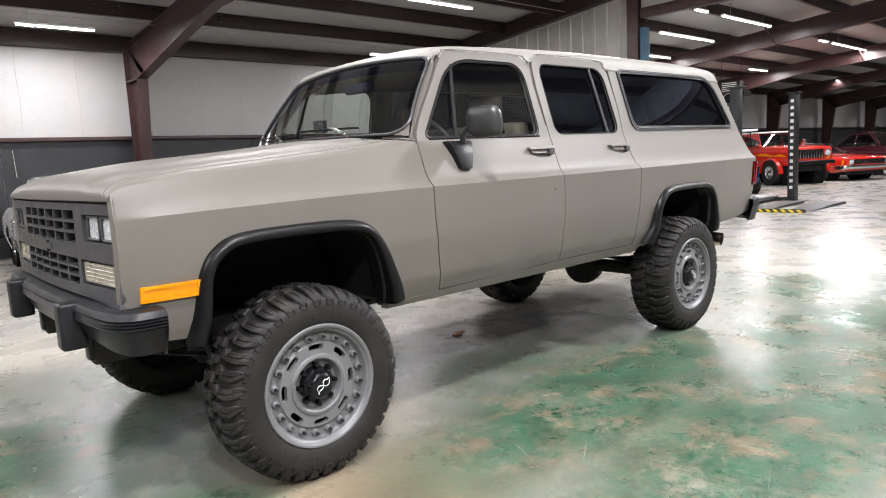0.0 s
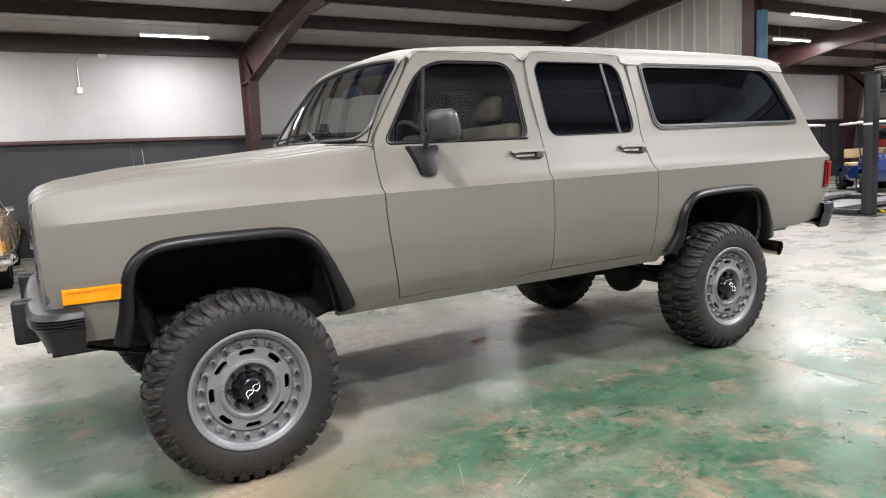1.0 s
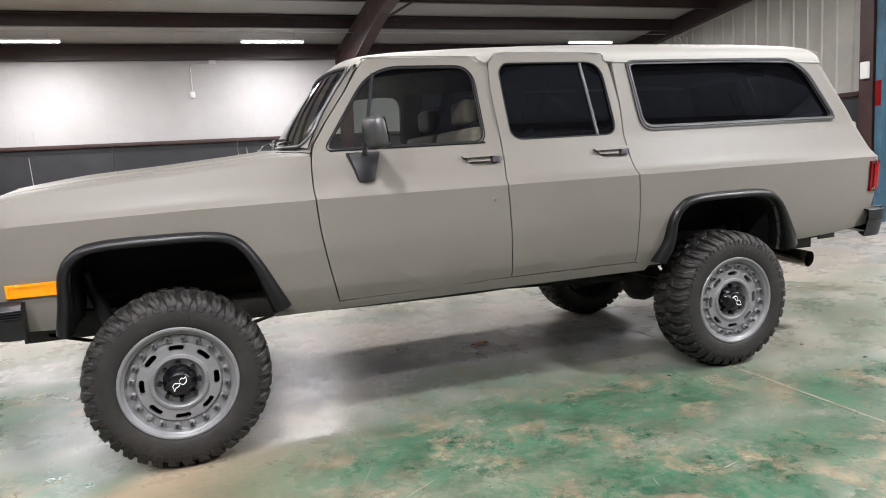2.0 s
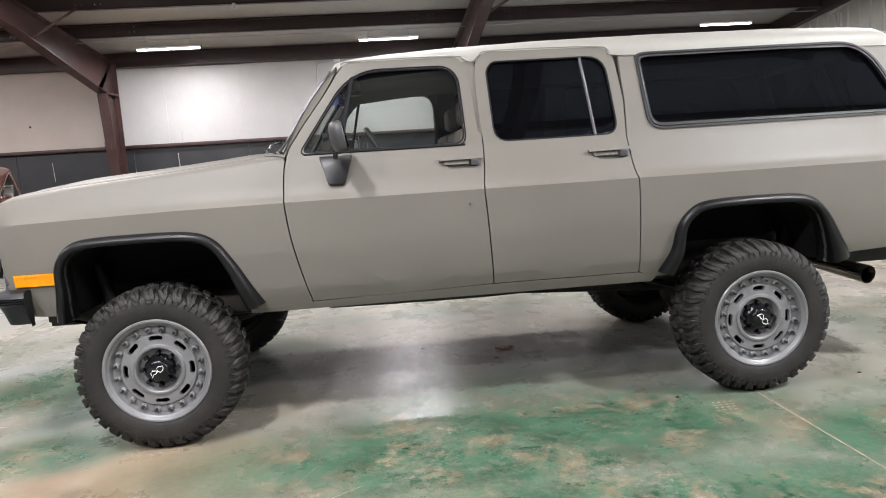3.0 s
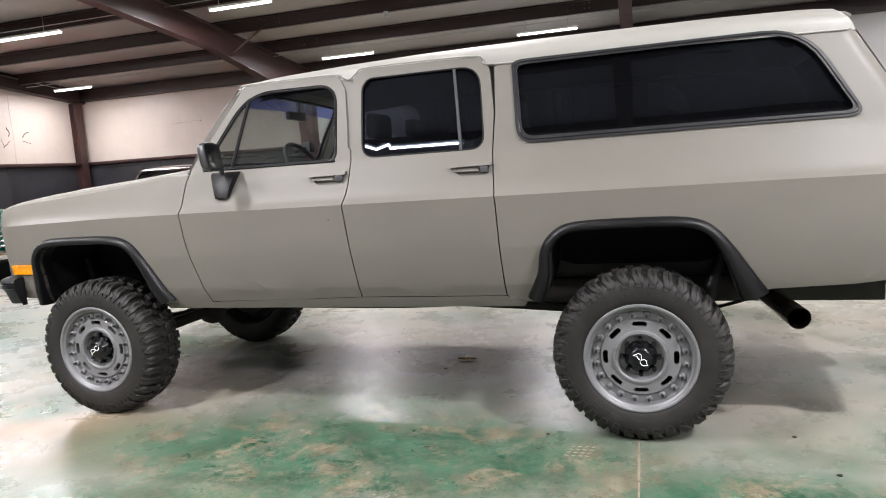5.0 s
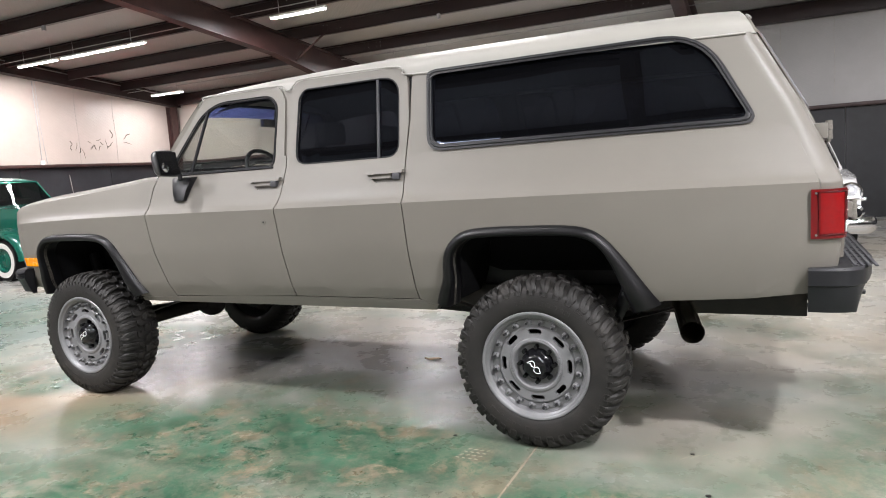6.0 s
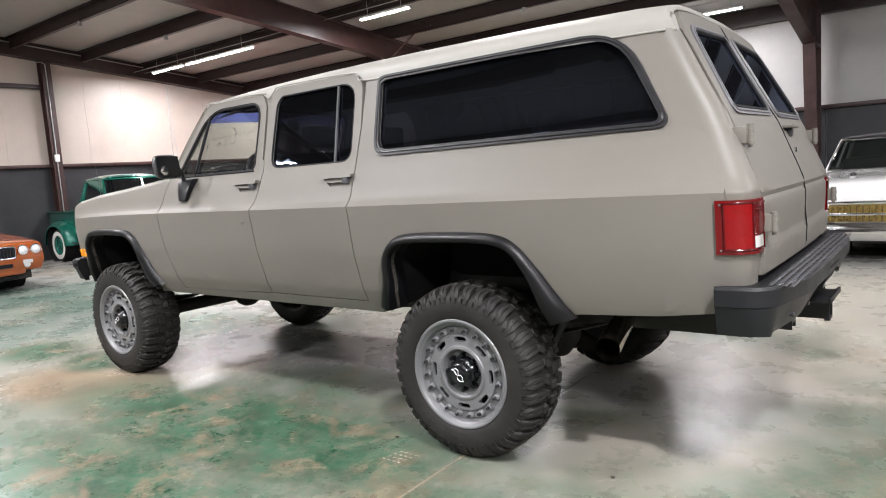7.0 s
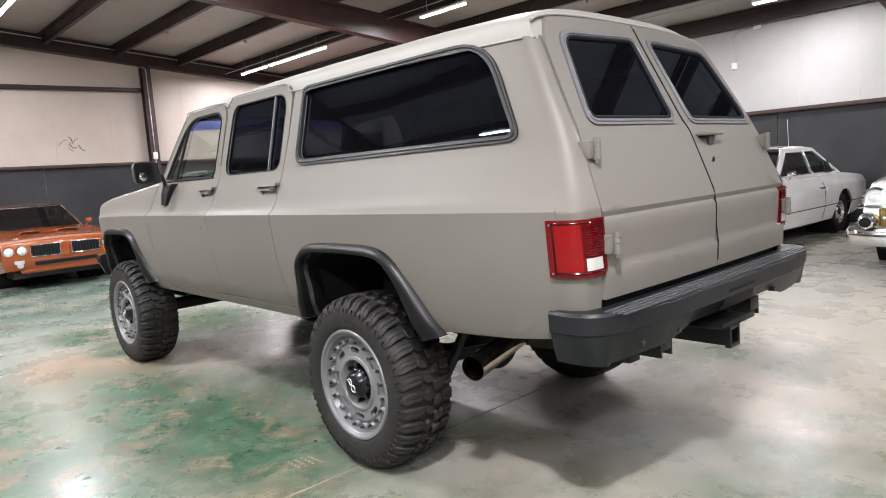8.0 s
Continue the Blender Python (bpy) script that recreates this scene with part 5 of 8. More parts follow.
    for v in bm.verts:
        v.co.y += 0.052
    bump = part("rear_bumper", bm, BUMPERGREY, car, "charcoal step bumper with tow receiver", angle=25)
    outline = [(2.832, 1.050), (2.962, 1.045), (3.037, 0.970), (3.093, 0.62), (3.10, -0.56), (3.037, -0.866), (2.962, -0.942), (2.832, -0.945), (2.85, -0.83), (2.955, -0.80), (2.955, 0.86), (2.85, 0.90)]
    part("step_plate", sheet(outline, [], [], [], lambda u, v: (u, v, 0.914), (0, 0, -0.012)), BUMPERGREY, bump)
    bm = bmesh.new()
    for x in (3.0, 3.025, 3.05, 3.075):
        box(bm, x, x + 0.014, -0.86, 0.86, 0.912, 0.9185, bevel=0.002, seg=1)
    for y in frange(-0.8, 0.8, 0.1):
        box(bm, 2.995, 3.09, y - 0.003, y + 0.003, 0.912, 0.917)
    part("tread_rib", bm, GRILLEGREY, bump)
    for y in (-0.70, -0.46, 0.46, 0.70):
        xx = interp(abs(y), [0.0, 0.60, 0.955], [3.065, 3.065, 3.01])
        part("bumper_bolt", rod(bmesh.new(), (xx - 0.02, y, 0.775), (xx + 0.010, y, 0.775), 0.011, n=10), BOLTGREY, bump)
    bm = bmesh.new()
    box(bm, 2.92, 3.125, -0.21, 0.10, 0.722, 0.734, bevel=0.004)
    box(bm, 3.112, 3.125, -0.21, 0.10, 0.722, 0.748, bevel=0.004)
    box(bm, 2.75, 2.9, -0.45, 0.45, 0.68, 0.75, bevel=0.006)
    part("hitch_plate", bm, TRIMBLACK, bump)
    for y in (-0.47, 0.36):
        bm = bmesh.new()
        box(bm, 2.86, 3.02, y - 0.045, y - 0.033, 0.664, 0.75, bevel=0.003)
        box(bm, 2.86, 3.02, y + 0.033, y + 0.045, 0.664, 0.75, bevel=0.003)
        box(bm, 3.008, 3.02, y - 0.033, y + 0.033, 0.69, 0.75, bevel=0.003)
        part("bumper_bracket", bm, TRIMBLACK, bump)
    # dark sheet in the middle of the face, colouring in the plate recess's shade
    part("plate_recess_shade", sheet([(-0.13, 0.785), (-0.10, 0.872), (0.14, 0.872), (0.19, 0.785)], [], [], [], lambda u, v: (3.113 - 0.055 * interp(v, [0.775, 0.85], [0.75, 0.0]), u, v), (-0.006, 0, 0)), SEAL, bump, "dark sheet in place of the shaded number plate recess")
    bm = bmesh.new()
    for a, b, c, d in ((-0.085, -0.01, 0.705, 0.698), (-0.085, -0.01, 0.632, 0.625), (-0.085, -0.078, 0.63, 0.70), (-0.017, -0.01, 0.63, 0.70)):
        box(bm, 2.7, 3.10, a, b, min(c, d), max(c, d))
    box(bm, 3.08, 3.103, -0.093, -0.002, 0.697, 0.712)
    box(bm, 3.08, 3.103, -0.093, -0.002, 0.618, 0.633)
    box(bm, 3.08, 3.103, -0.093, -0.082, 0.633, 0.697)
    box(bm, 3.08, 3.103, -0.013, -0.002, 0.633, 0.697)
    part("tow_receiver", bm, TRIMBLACK, bump)


def build_front(car):
    """Grille, lamps and bumper."""
    X = -2.392

    def face(y, z, off=0.0):
        return Vector((X - off - 0.035 * (1 - (y / 0.85) ** 2) + 0.04 * (z - 1.14) * 0.3, y, z))
    z0, z1, w = 0.905, 1.286, 0.885
    holes = [rounded([(-0.45, 1.123), (-0.45, 1.257), (0.45, 1.257), (0.45, 1.123)], 0.008, 2), rounded([(-0.45, 0.950), (-0.45, 1.060), (0.45, 1.060), (0.45, 0.950)], 0.008, 2)]
    for s in (-1, 1):
        a, b = sorted((s * 0.548, s * 0.858))
        holes.append(rounded([(a, 1.136), (a, 1.243), (b, 1.243), (b, 1.136)], 0.01, 2))
        a, b = sorted((s * 0.490, s * 0.848))
        holes.append(rounded([(a, 0.960), (a, 1.060), (b, 1.060), (b, 0.960)], 0.01, 2))
    outer = rounded([(-w, z0), (-w, z1), (w, z1), (w, z0)], 0.03, 4)
    gr = part("grille", sheet(outer, holes, frange(-0.8, 0.8, 0.2), [], lambda u, v: face(u, v), (0.05, 0, 0)), GRILLEGREY, car, "charcoal painted egg-crate grille with badge")
    part("grille_backing", sheet([(-0.84, 0.93), (-0.84, 1.275), (0.84, 1.275), (0.84, 0.93)], [], [], [], lambda u, v: face(u, v, -0.07), (0.01, 0, 0)), SEAL, gr)
    for za, zb in ((1.123, 1.257), (0.950, 1.060)):
        for z in (za + (zb - za) / 3, za + 2 * (zb - za) / 3):
            bm = bmesh.new()
            sheet([(-0.46, z - 0.0055), (-0.46, z + 0.0055), (0.46, z + 0.0055), (0.46, z - 0.0055)], [], frange(-0.4, 0.4, 0.2), [], lambda u, v: face(u, v, 0.002), (0.045, 0, 0), bm)
            part("grille_bar", bm, GRILLEGREY, gr)
        for k in range(1, 6):
            y = -0.45 + k * 0.15
            bm = bmesh.new()
            sheet([(y - 0.0085, za), (y - 0.0085, zb), (y + 0.0085, zb), (y + 0.0085, za)], [], [], [], lambda u, v: face(u, v, -0.001), (0.042, 0, 0), bm)
            part("grille_upright", bm, GRILLEGREY, gr)
    # badge as a plain cross shape
    bm = bmesh.new()
    sheet([(-0.10, 1.078), (-0.09, 1.104), (-0.035, 1.104), (-0.035, 1.116), (0.035, 1.116), (0.035, 1.104), (0.10, 1.104), (0.09, 1.078), (0.035, 1.078), (0.035, 1.066), (-0.035, 1.066), (-0.035, 1.078)], [], [], [], lambda u, v: face(u, v, 0.012), (0.012, 0, 0), bm)
    part("badge", bm, GRILLEGREY, gr)
    for s in (-1, 1):
        for k in range(2):
            a = 0.580 + k * 0.148
            bm = bmesh.new()
            u0, u1 = sorted((s * a, s * (a + 0.124)))
            sheet(rounded([(u0, 1.145), (u0, 1.234), (u1, 1.234), (u1, 1.145)], 0.012, 3), [], [], [], lambda u, v: face(u, v, -0.018), (0.02, 0, 0), bm)
            hl = part("headlamp", bm, HEADLENS, car, "small rectangular sealed headlamp")
            bm = bmesh.new()
            tube(bm, [face(u, v, -0.012) for u, v in rounded([(u0, 1.145), (u0, 1.234), (u1, 1.234), (u1, 1.145)], 0.012, 3)], 0.005, 6, closed=True)
            part("lamp_bezel", bm, GRILLEGREY, hl)
        u0, u1 = sorted((s * 0.502, s * 0.838))
        bm = bmesh.new()
        sheet(rounded([(u0, 0.970), (u0, 1.050), (u1, 1.050), (u1, 0.970)], 0.012, 3), [], [], [], lambda u, v: face(u, v, -0.008), (0.03, 0, 0), bm)
        tl = part("turn_lamp", bm, material("cream_lens", (0.25, 0.235, 0.175), 0.3, coat=0.2, var=0.06, scale=30), car, "cream ribbed turn signal lens")
        bm = bmesh.new()
        for z in frange(0.980, 1.042, 0.0155):
            tube(bm, [face(u0 + 0.01, z, -0.007), face(u1 - 0.01, z, -0.007)], 0.0016, 4)
        part("lens_rib", bm, TURNRIB, tl)
    bm = bmesh.new()
    grid(bm, [[Vector((-2.40, y, 1.287)), Vector((-2.30, y, 1.291))] for y in frange(-0.86, 0.86, 0.2)])
    part("hood_gap", bm, SEAL, car)
    part("lower_valance", boxed(-2.40, -2.24, -0.88, 0.88, 0.80, 0.915, bevel=0.01), GRILLEGREY, car)
    # filler behind the fender front edges
    for s in (-1, 1):
        bm, rows = bmesh.new(), []
        for z in frange(0.745, 1.285, 0.06) + [1.30, 1.311]:
            y0 = side_y(-2.385, z)
            rows.append([Vector((-2.385, s * y0, z)), Vector((-2.397, s * (y0 - 0.012), z)), Vector((-2.400, s * (y0 - 0.03), z)), Vector((-2.385, s * (y0 - 0.05), z))])
        grid(bm, rows)
        part("fender_edge", bm, PAINT, car)
    # bumper bar
    plan = [(-2.265, 0.978), (-2.335, 0.982), (-2.405, 0.955), (-2.447, 0.87), (-2.467, 0.70), (-2.482, 0.35), (-2.487, 0.0)]
    plan = smooth_path([(x, y, 0) for x, y in plan], 3)
    plan = plan + [Vector((p.x, -p.y, 0)) for p in plan[-2::-1]]
    bm, rows = bmesh.new(), []
    n = len(plan)
    for i, p in enumerate(plan):
        d = (plan[min(i + 1, n - 1)] - plan[max(i - 1, 0)]).normalized()
        out = Vector((d.y, -d.x, 0))
        if out.dot(p - Vector((-1.5, 0, 0))) < 0:
            out = -out
        low = interp(abs(p.y), [0, 0.6, 0.8, 1.0], [0.733, 0.733, 0.718, 0.712])
        rows.append([p + out * o + Vector((0, 0, z + 0.018)) for o, z in ((-0.13, 0.878), (-0.03, 0.875), (-0.012, 0.868), (0.0, 0.853), (0.004, 0.844), (-0.006, 0.838), (0.004, 0.832), (-0.006, 0.826), (0.004, 0.820), (-0.006, 0.814), (0.004, 0.808), (-0.008, 0.800), (-0.018, 0.780), (-0.045, low - 0.012), (-0.10, low))])
    grid(bm, rows)
    fb = part("front_bumper", bm, BUMPERGREY, car, "charcoal front bumper with ribbed rub strip", angle=28)
    for y in (-0.49, 0.49):
        bm = boxed(-2.530, -2.43, y - 0.045, y + 0.045, 0.698, 0.893, bevel=0.018, seg=3)
        part("bumper_guard", bm, BUMPERGREY, fb)
    for s in (-1, 1):
        bm = bmesh.new()
        vs = [bm.verts.new((x, s * y, z)) for x, y, z in ((-2.265, 0.90, 0.705), (-2.265, 0.935, 0.705), (-2.265, 0.980, 0.815), (-2.265, 0.978, 0.878), (-2.265, 0.90, 0.893))]
        bm.faces.new(vs)
        part("bumper_end", bm, BUMPERGREY, fb)
        part("bumper_bracket", boxed(-2.42, -2.28, s * 0.42 - 0.03, s * 0.42 + 0.03, 0.62, 0.74, bevel=0.012), TRIMBLACK, fb)


def build_chassis(car):
    for s in (-1, 1):
        bm = boxed(-2.40, 2.85, s * 0.42 - 0.04, s * 0.42 + 0.04, 0.60, 0.74, bevel=0.008)
        part("frame_rail", bm, DARKSTEEL, car)
    part("floor_pan", boxed(-1.0, 1.10, -0.86, 0.86, 0.70, 0.735, bevel=0.004), DARKSTEEL, car)
    part("floor_pan", boxed(1.105, 2.16, -0.41, 0.41, 0.70, 0.735, bevel=0.004), DARKSTEEL, car)
    part("floor_pan", boxed(2.165, 2.88, -0.86, 0.86, 0.79, 0.82, bevel=0.004), DARKSTEEL, car)
    part("fire_wall", boxed(-1.02, -0.98, -0.85, 0.85, 0.72, 1.47), INTERIOR, car)
    part("engine_block", boxed(-2.1, -1.1, -0.32, 0.32, 0.55, 1.2, bevel=0.05), DARKSTEEL, car)
    part("radiator", boxed(-2.30, -2.2, -0.55, 0.55, 0.75, 1.33, bevel=0.01), DARKSTEEL, car)
    for cx in (FRONT_WHEEL, REAR_WHEEL):
        bm = bmesh.new()
        rod(bm, (cx, -0.72, HUB_Z), (cx, 0.72, HUB_Z), 0.055, n=14)
        ax = part("axle", bm, DARKSTEEL, car)
        bm = bmesh.new()
        dy, k = (0.22, 0.75) if cx < 0 else (0.0, 1.0)
        lathe(bm, [(r * k, h * k) for r, h in ((0.0, -0.14), (0.09, -0.13), (0.16, -0.07), (0.175, 0.0), (0.16, 0.07), (0.09, 0.13), (0.0, 0.14))], (cx, dy, HUB_Z), axis="X", n=20)
        part("differential", bm, DARKSTEEL, ax)
        for s in (-1, 1):
            bm = bmesh.new()
            for k in range(4):
                h = 0.62 - 0.11 * k
                pts = [(cx + t * h, s * 0.52, 0.50 + 0.11 * t * t * (h / 0.62) + 0.012 * (3 - k)) for t in np.linspace(-1, 1, 9)]
                tube(bm, pts, 0.009, 4, flat=3.2)
            part("leaf_spring", bm, DARKSTEEL, car)
            bm = bmesh.new()
            d = 0.24 if cx > 0 else -0.22
            rod(bm, (cx + d, s * 0.60, 0.42), (cx + d * 1.5, s * 0.56, 0.66), 0.028, n=10)
            rod(bm, (cx + d * 1.45, s * 0.565, 0.64), (cx + d * 1.9, s * 0.54, 0.95), 0.036, n=10)
            part("shock_absorber", bm, BUMPERGREY, car)
            bm = bmesh.new()
            lathe(bm, [(0.04, 0), (0.17, 0.0), (0.17, 0.03), (0.04, 0.03)], (cx, s * 0.74 - 0.015, HUB_Z), n=24)
            part("brake_disc", bm, DARKSTEEL, car)
    bm = bmesh.new()
    rod(bm, (-0.45, 0.1, 0.55), (REAR_WHEEL - 0.15, 0.0, HUB_Z + 0.03), 0.04, n=12)
    rod(bm, (-0.60, 0.0, 0.63), (FRONT_WHEEL + 0.12, 0.22, HUB_Z + 0.02), 0.035, n=12)
    part("drive_shaft", bm, DARKSTEEL, car)
    part("transfer_case", boxed(-0.65, -0.35, -0.12, 0.24, 0.60, 0.72, bevel=0.04), DARKSTEEL, car)
    part("fuel_tank", boxed(2.10, 2.75, -0.36, 0.36, 0.62, 0.74, bevel=0.03), DARKSTEEL, car)
    bm = bmesh.new()
    tube(bm, smooth_path([(-0.8, -0.30, 0.58), (0.4, -0.32, 0.58), (1.2, -0.30, 0.66), (1.65, -0.22, 0.84), (1.95, -0.10, 0.76), (2.25, -0.34, 0.668)], 5), 0.036, 10)
    ex = part("exhaust_pipe", bm, DARKSTEEL, car, "dark exhaust pipe")
    bm = bmesh.new()
    p, q = Vector((2.25, -0.33, 0.668)), Vector((2.365, -0.89, 0.607))
    rod(bm, p, q, 0.048, 0.054, n=24, caps=False)
    rod(bm, p, q, 0.043, 0.049, n=24, caps=False)
    part("exhaust_tip", bm, material("smoked_chrome", (0.52, 0.46, 0.38), 0.17, metal=1.0, var=0.25, scale=14), ex, "smoked chrome exhaust tip")


def build_cabin(car):
    """Dashboard, wheel, seats and lining seen through the glass."""
    bm, rows = bmesh.new(), []
    for x, z in ((-0.93, 1.49), (-0.80, 1.50), (-0.62, 1.47), (-0.57, 1.40), (-0.60, 1.15), (-0.70, 0.9)):
        rows.append([Vector((x, y, z)) for y in frange(-0.80, 0.80, 0.2)])
    grid(bm, rows)
    part("dashboard", bm, INTERIOR, car)
    bm = bmesh.new()
    c, tilt = Vector((-0.40, -0.38, 1.47)), radians(62)
    ring = [c + Vector((-math.cos(a) * 0.19 * math.cos(tilt), math.sin(a) * 0.19, math.cos(a) * 0.19 * math.sin(tilt))) for a in np.linspace(0, 2 * math.pi, 29)[:-1]]
    tube(bm, ring, 0.014, 8, closed=True)
    for a in (0.5 * math.pi, 1.5 * math.pi, math.pi):
        p = c + Vector((-math.cos(a) * 0.19 * math.cos(tilt), math.sin(a) * 0.19, math.cos(a) * 0.19 * math.sin(tilt)))
        rod(bm, c + Vector((-0.03, 0, -0.02)), p, 0.014, n=6)
    rod(bm, c + Vector((-0.03, 0, -0.02)), (-0.66, -0.38, 1.30), 0.03, n=10)
    part("steering_wheel", bm, INTERIOR, car)
    for x, lbl in ((-0.05, "front bench"), (0.85, "second bench"), (1.65, "third bench")):
        w = 0.70 if x < 1.5 else 0.40
        for y0, y1 in ((-w, -0.02), (0.02, w)):
            bm = bmesh.new()
            box(bm, x - 0.42, x + 0.10, y0, y1, 0.95, 1.13, bevel=0.05, seg=3)
            part("seat_cushion", bm, SEATCLOTH, car)
            bm = boxed(x + 0.08, x + 0.22, y0, y1, 1.05, 1.60 if x < 0 else 1.56, bevel=0.05, seg=3)
            part("seat_back", bm, SEATCLOTH, car)
            if x < 0:
                part("head_rest", boxed(x + 0.12, x + 0.21, (y0 + y1) / 2 - 0.13, (y0 + y1) / 2 + 0.13, 1.63, 1.78, bevel=0.04, seg=3), SEATCLOTH, car)
    bm = bmesh.new()
    rows = []
    for x in frange(-0.52, 2.58, 0.25):
        rows.append([Vector((x, y, interp(x, ROOF_X, ROOF_C) - 0.055 - 0.10 * abs(y / 0.70) ** 4)) for y in frange(-0.70, 0.70, 0.14)])
    grid(bm, rows)
    part("headliner", bm, INTERIOR, car)
    bm = boxed(-0.66, -0.62, -0.12, 0.12, 1.82, 1.88, bevel=0.015)
    rod(bm, (-0.62, 0, 1.87), (-0.60, 0, 1.95), 0.008, n=6)
    part("rear_view_mirror", bm, INTERIOR, car)
    holder = bmesh.new()
    rod(holder, (-0.80, 0.24, 1.63), (-0.765, 0.24, 1.635), 0.030, 0.022, n=12)
    rod(holder, (-0.765, 0.24, 1.635), (-0.72, 0.31, 1.64), 0.010, n=8)
    part("phone_holder", holder, INTERIOR, car, "small black suction holder on the windscreen")
    part("dash_camera", boxed(-0.76, -0.70, 0.28, 0.36, 1.60, 1.68, bevel=0.01), INTERIOR, car)
    part("cargo_floor", boxed(1.0, 2.86, -0.41, 0.41, 0.74, 0.93), INTERIOR, car)
    for s in (-1, 1):
        part("cargo_side", sheet([(1.0, 1.13), (1.0, 1.51), (2.62, 1.52), (2.76, 1.13)], [], [], [1.26], on_side(s, -0.06), (0, -s * 0.01, 0)), INTERIOR, car)
        for x0, x1 in ((0.05, 0.19), (0.90, 1.03)):
            part("pillar_lining", sheet([(x0, 1.5), (x0, 1.94), (x1, 1.94), (x1, 1.5)], [], [], [], on_side(s, -0.035), (0, -s * 0.01, 0)), INTERIOR, car)


CROWN_Y = [0.0, 0.06, 0.10, 0.125, 0.142, 0.152, 0.158]
CROWN_R = [0.4535, 0.4525, 0.448, 0.440, 0.427, 0.411, 0.394]


def crown(y):
    """Radius of the tread's outer face."""
    return interp(abs(y), CROWN_Y, CROWN_R)


def on_tyre(a, y, r):
    return Vector((r * math.cos(a), y, r * math.sin(a)))


def shoulder_lug(bm, a, sd, p, long):
    """A block that runs from the tread over the shoulder down onto the sidewall."""
    path = [(0.070, 0.022), (0.092, 0.022), (0.114, 0.021), (0.132, 0.019), (0.145, 0.016), (0.1535, 0.010), (0.158, 0.004)]
    wide = [0.26, 0.31, 0.325, 0.335, 0.345, 0.33, 0.24] if long else [0.28, 0.30, 0.315, 0.33, 0.30, 0.20, 0.16]
    if long:
        path[0] = (0.060, 0.022)
    rows = []
    for k, ((y, deep), w) in enumerate(zip(path, wide)):
        top = crown(y) - (0.002 if long and k > 2 else 0.0)
        mid = a + p * (0.16 - 0.05 * k + (0.05 if k in (2, 3) else 0))
        cutd = 0.006 if 0 < k < 4 else 0.0015
        sec = [(-1.06, -deep - 0.002), (-1.0, -0.004), (-0.86, 0.0), (-0.16, 0.0), (-0.08, -cutd), (0.08, -cutd), (0.16, 0.0), (0.86, 0.0), (1.0, -0.004), (1.06, -deep - 0.002)]
        rows.append([on_tyre(mid + p * w * u, sd * y, top + d) for u, d in sec])
    vs = grid(bm, rows)
    bm.faces.new(vs[0])
    bm.faces.new(vs[-1][::-1])


def tread_block(bm, a, sd, p, outline):
    """A middle block with a chamfered top."""
    cu = sum(u for u, _ in outline) / len(outline)
    cy = sum(y for _, y in outline) / len(outline)
    rings = []
    for k, drop in ((0.98, 0.024), (0.92, 0.004), (0.80, 0.0)):
        rings.append([bm.verts.new(on_tyre(a + p * (cu + (u - cu) * k), sd * (cy + (y - cy) * k), crown(y) - drop)) for u, y in outline])
    n = len(outline)
    for r0, r1 in zip(rings, rings[1:]):
        for i in range(n):
            bm.faces.new((r0[i], r0[(i + 1) % n], r1[(i + 1) % n], r1[i]))
    bm.faces.new(rings[-1])


def raised_patch(bm, a0, a1, r0, r1, y0, y1):
    """A low raised bar on the sidewall."""
    lowv = [bm.verts.new(on_tyre(a, y0, r)) for a, r in ((a0, r0), (a1, r0), (a1, r1), (a0, r1))]
    e = 0.1 * (a1 - a0)
    top = [bm.verts.new(on_tyre(a, y1, r)) for a, r in ((a0 + e, r0 + 0.001), (a1 - e, r0 + 0.001), (a1 - e, r1 - 0.001), (a0 + e, r1 - 0.001))]
    bm.faces.new(top)
    for i in range(4):
        bm.faces.new((lowv[i], lowv[(i + 1) % 4], top[(i + 1) % 4], top[i]))


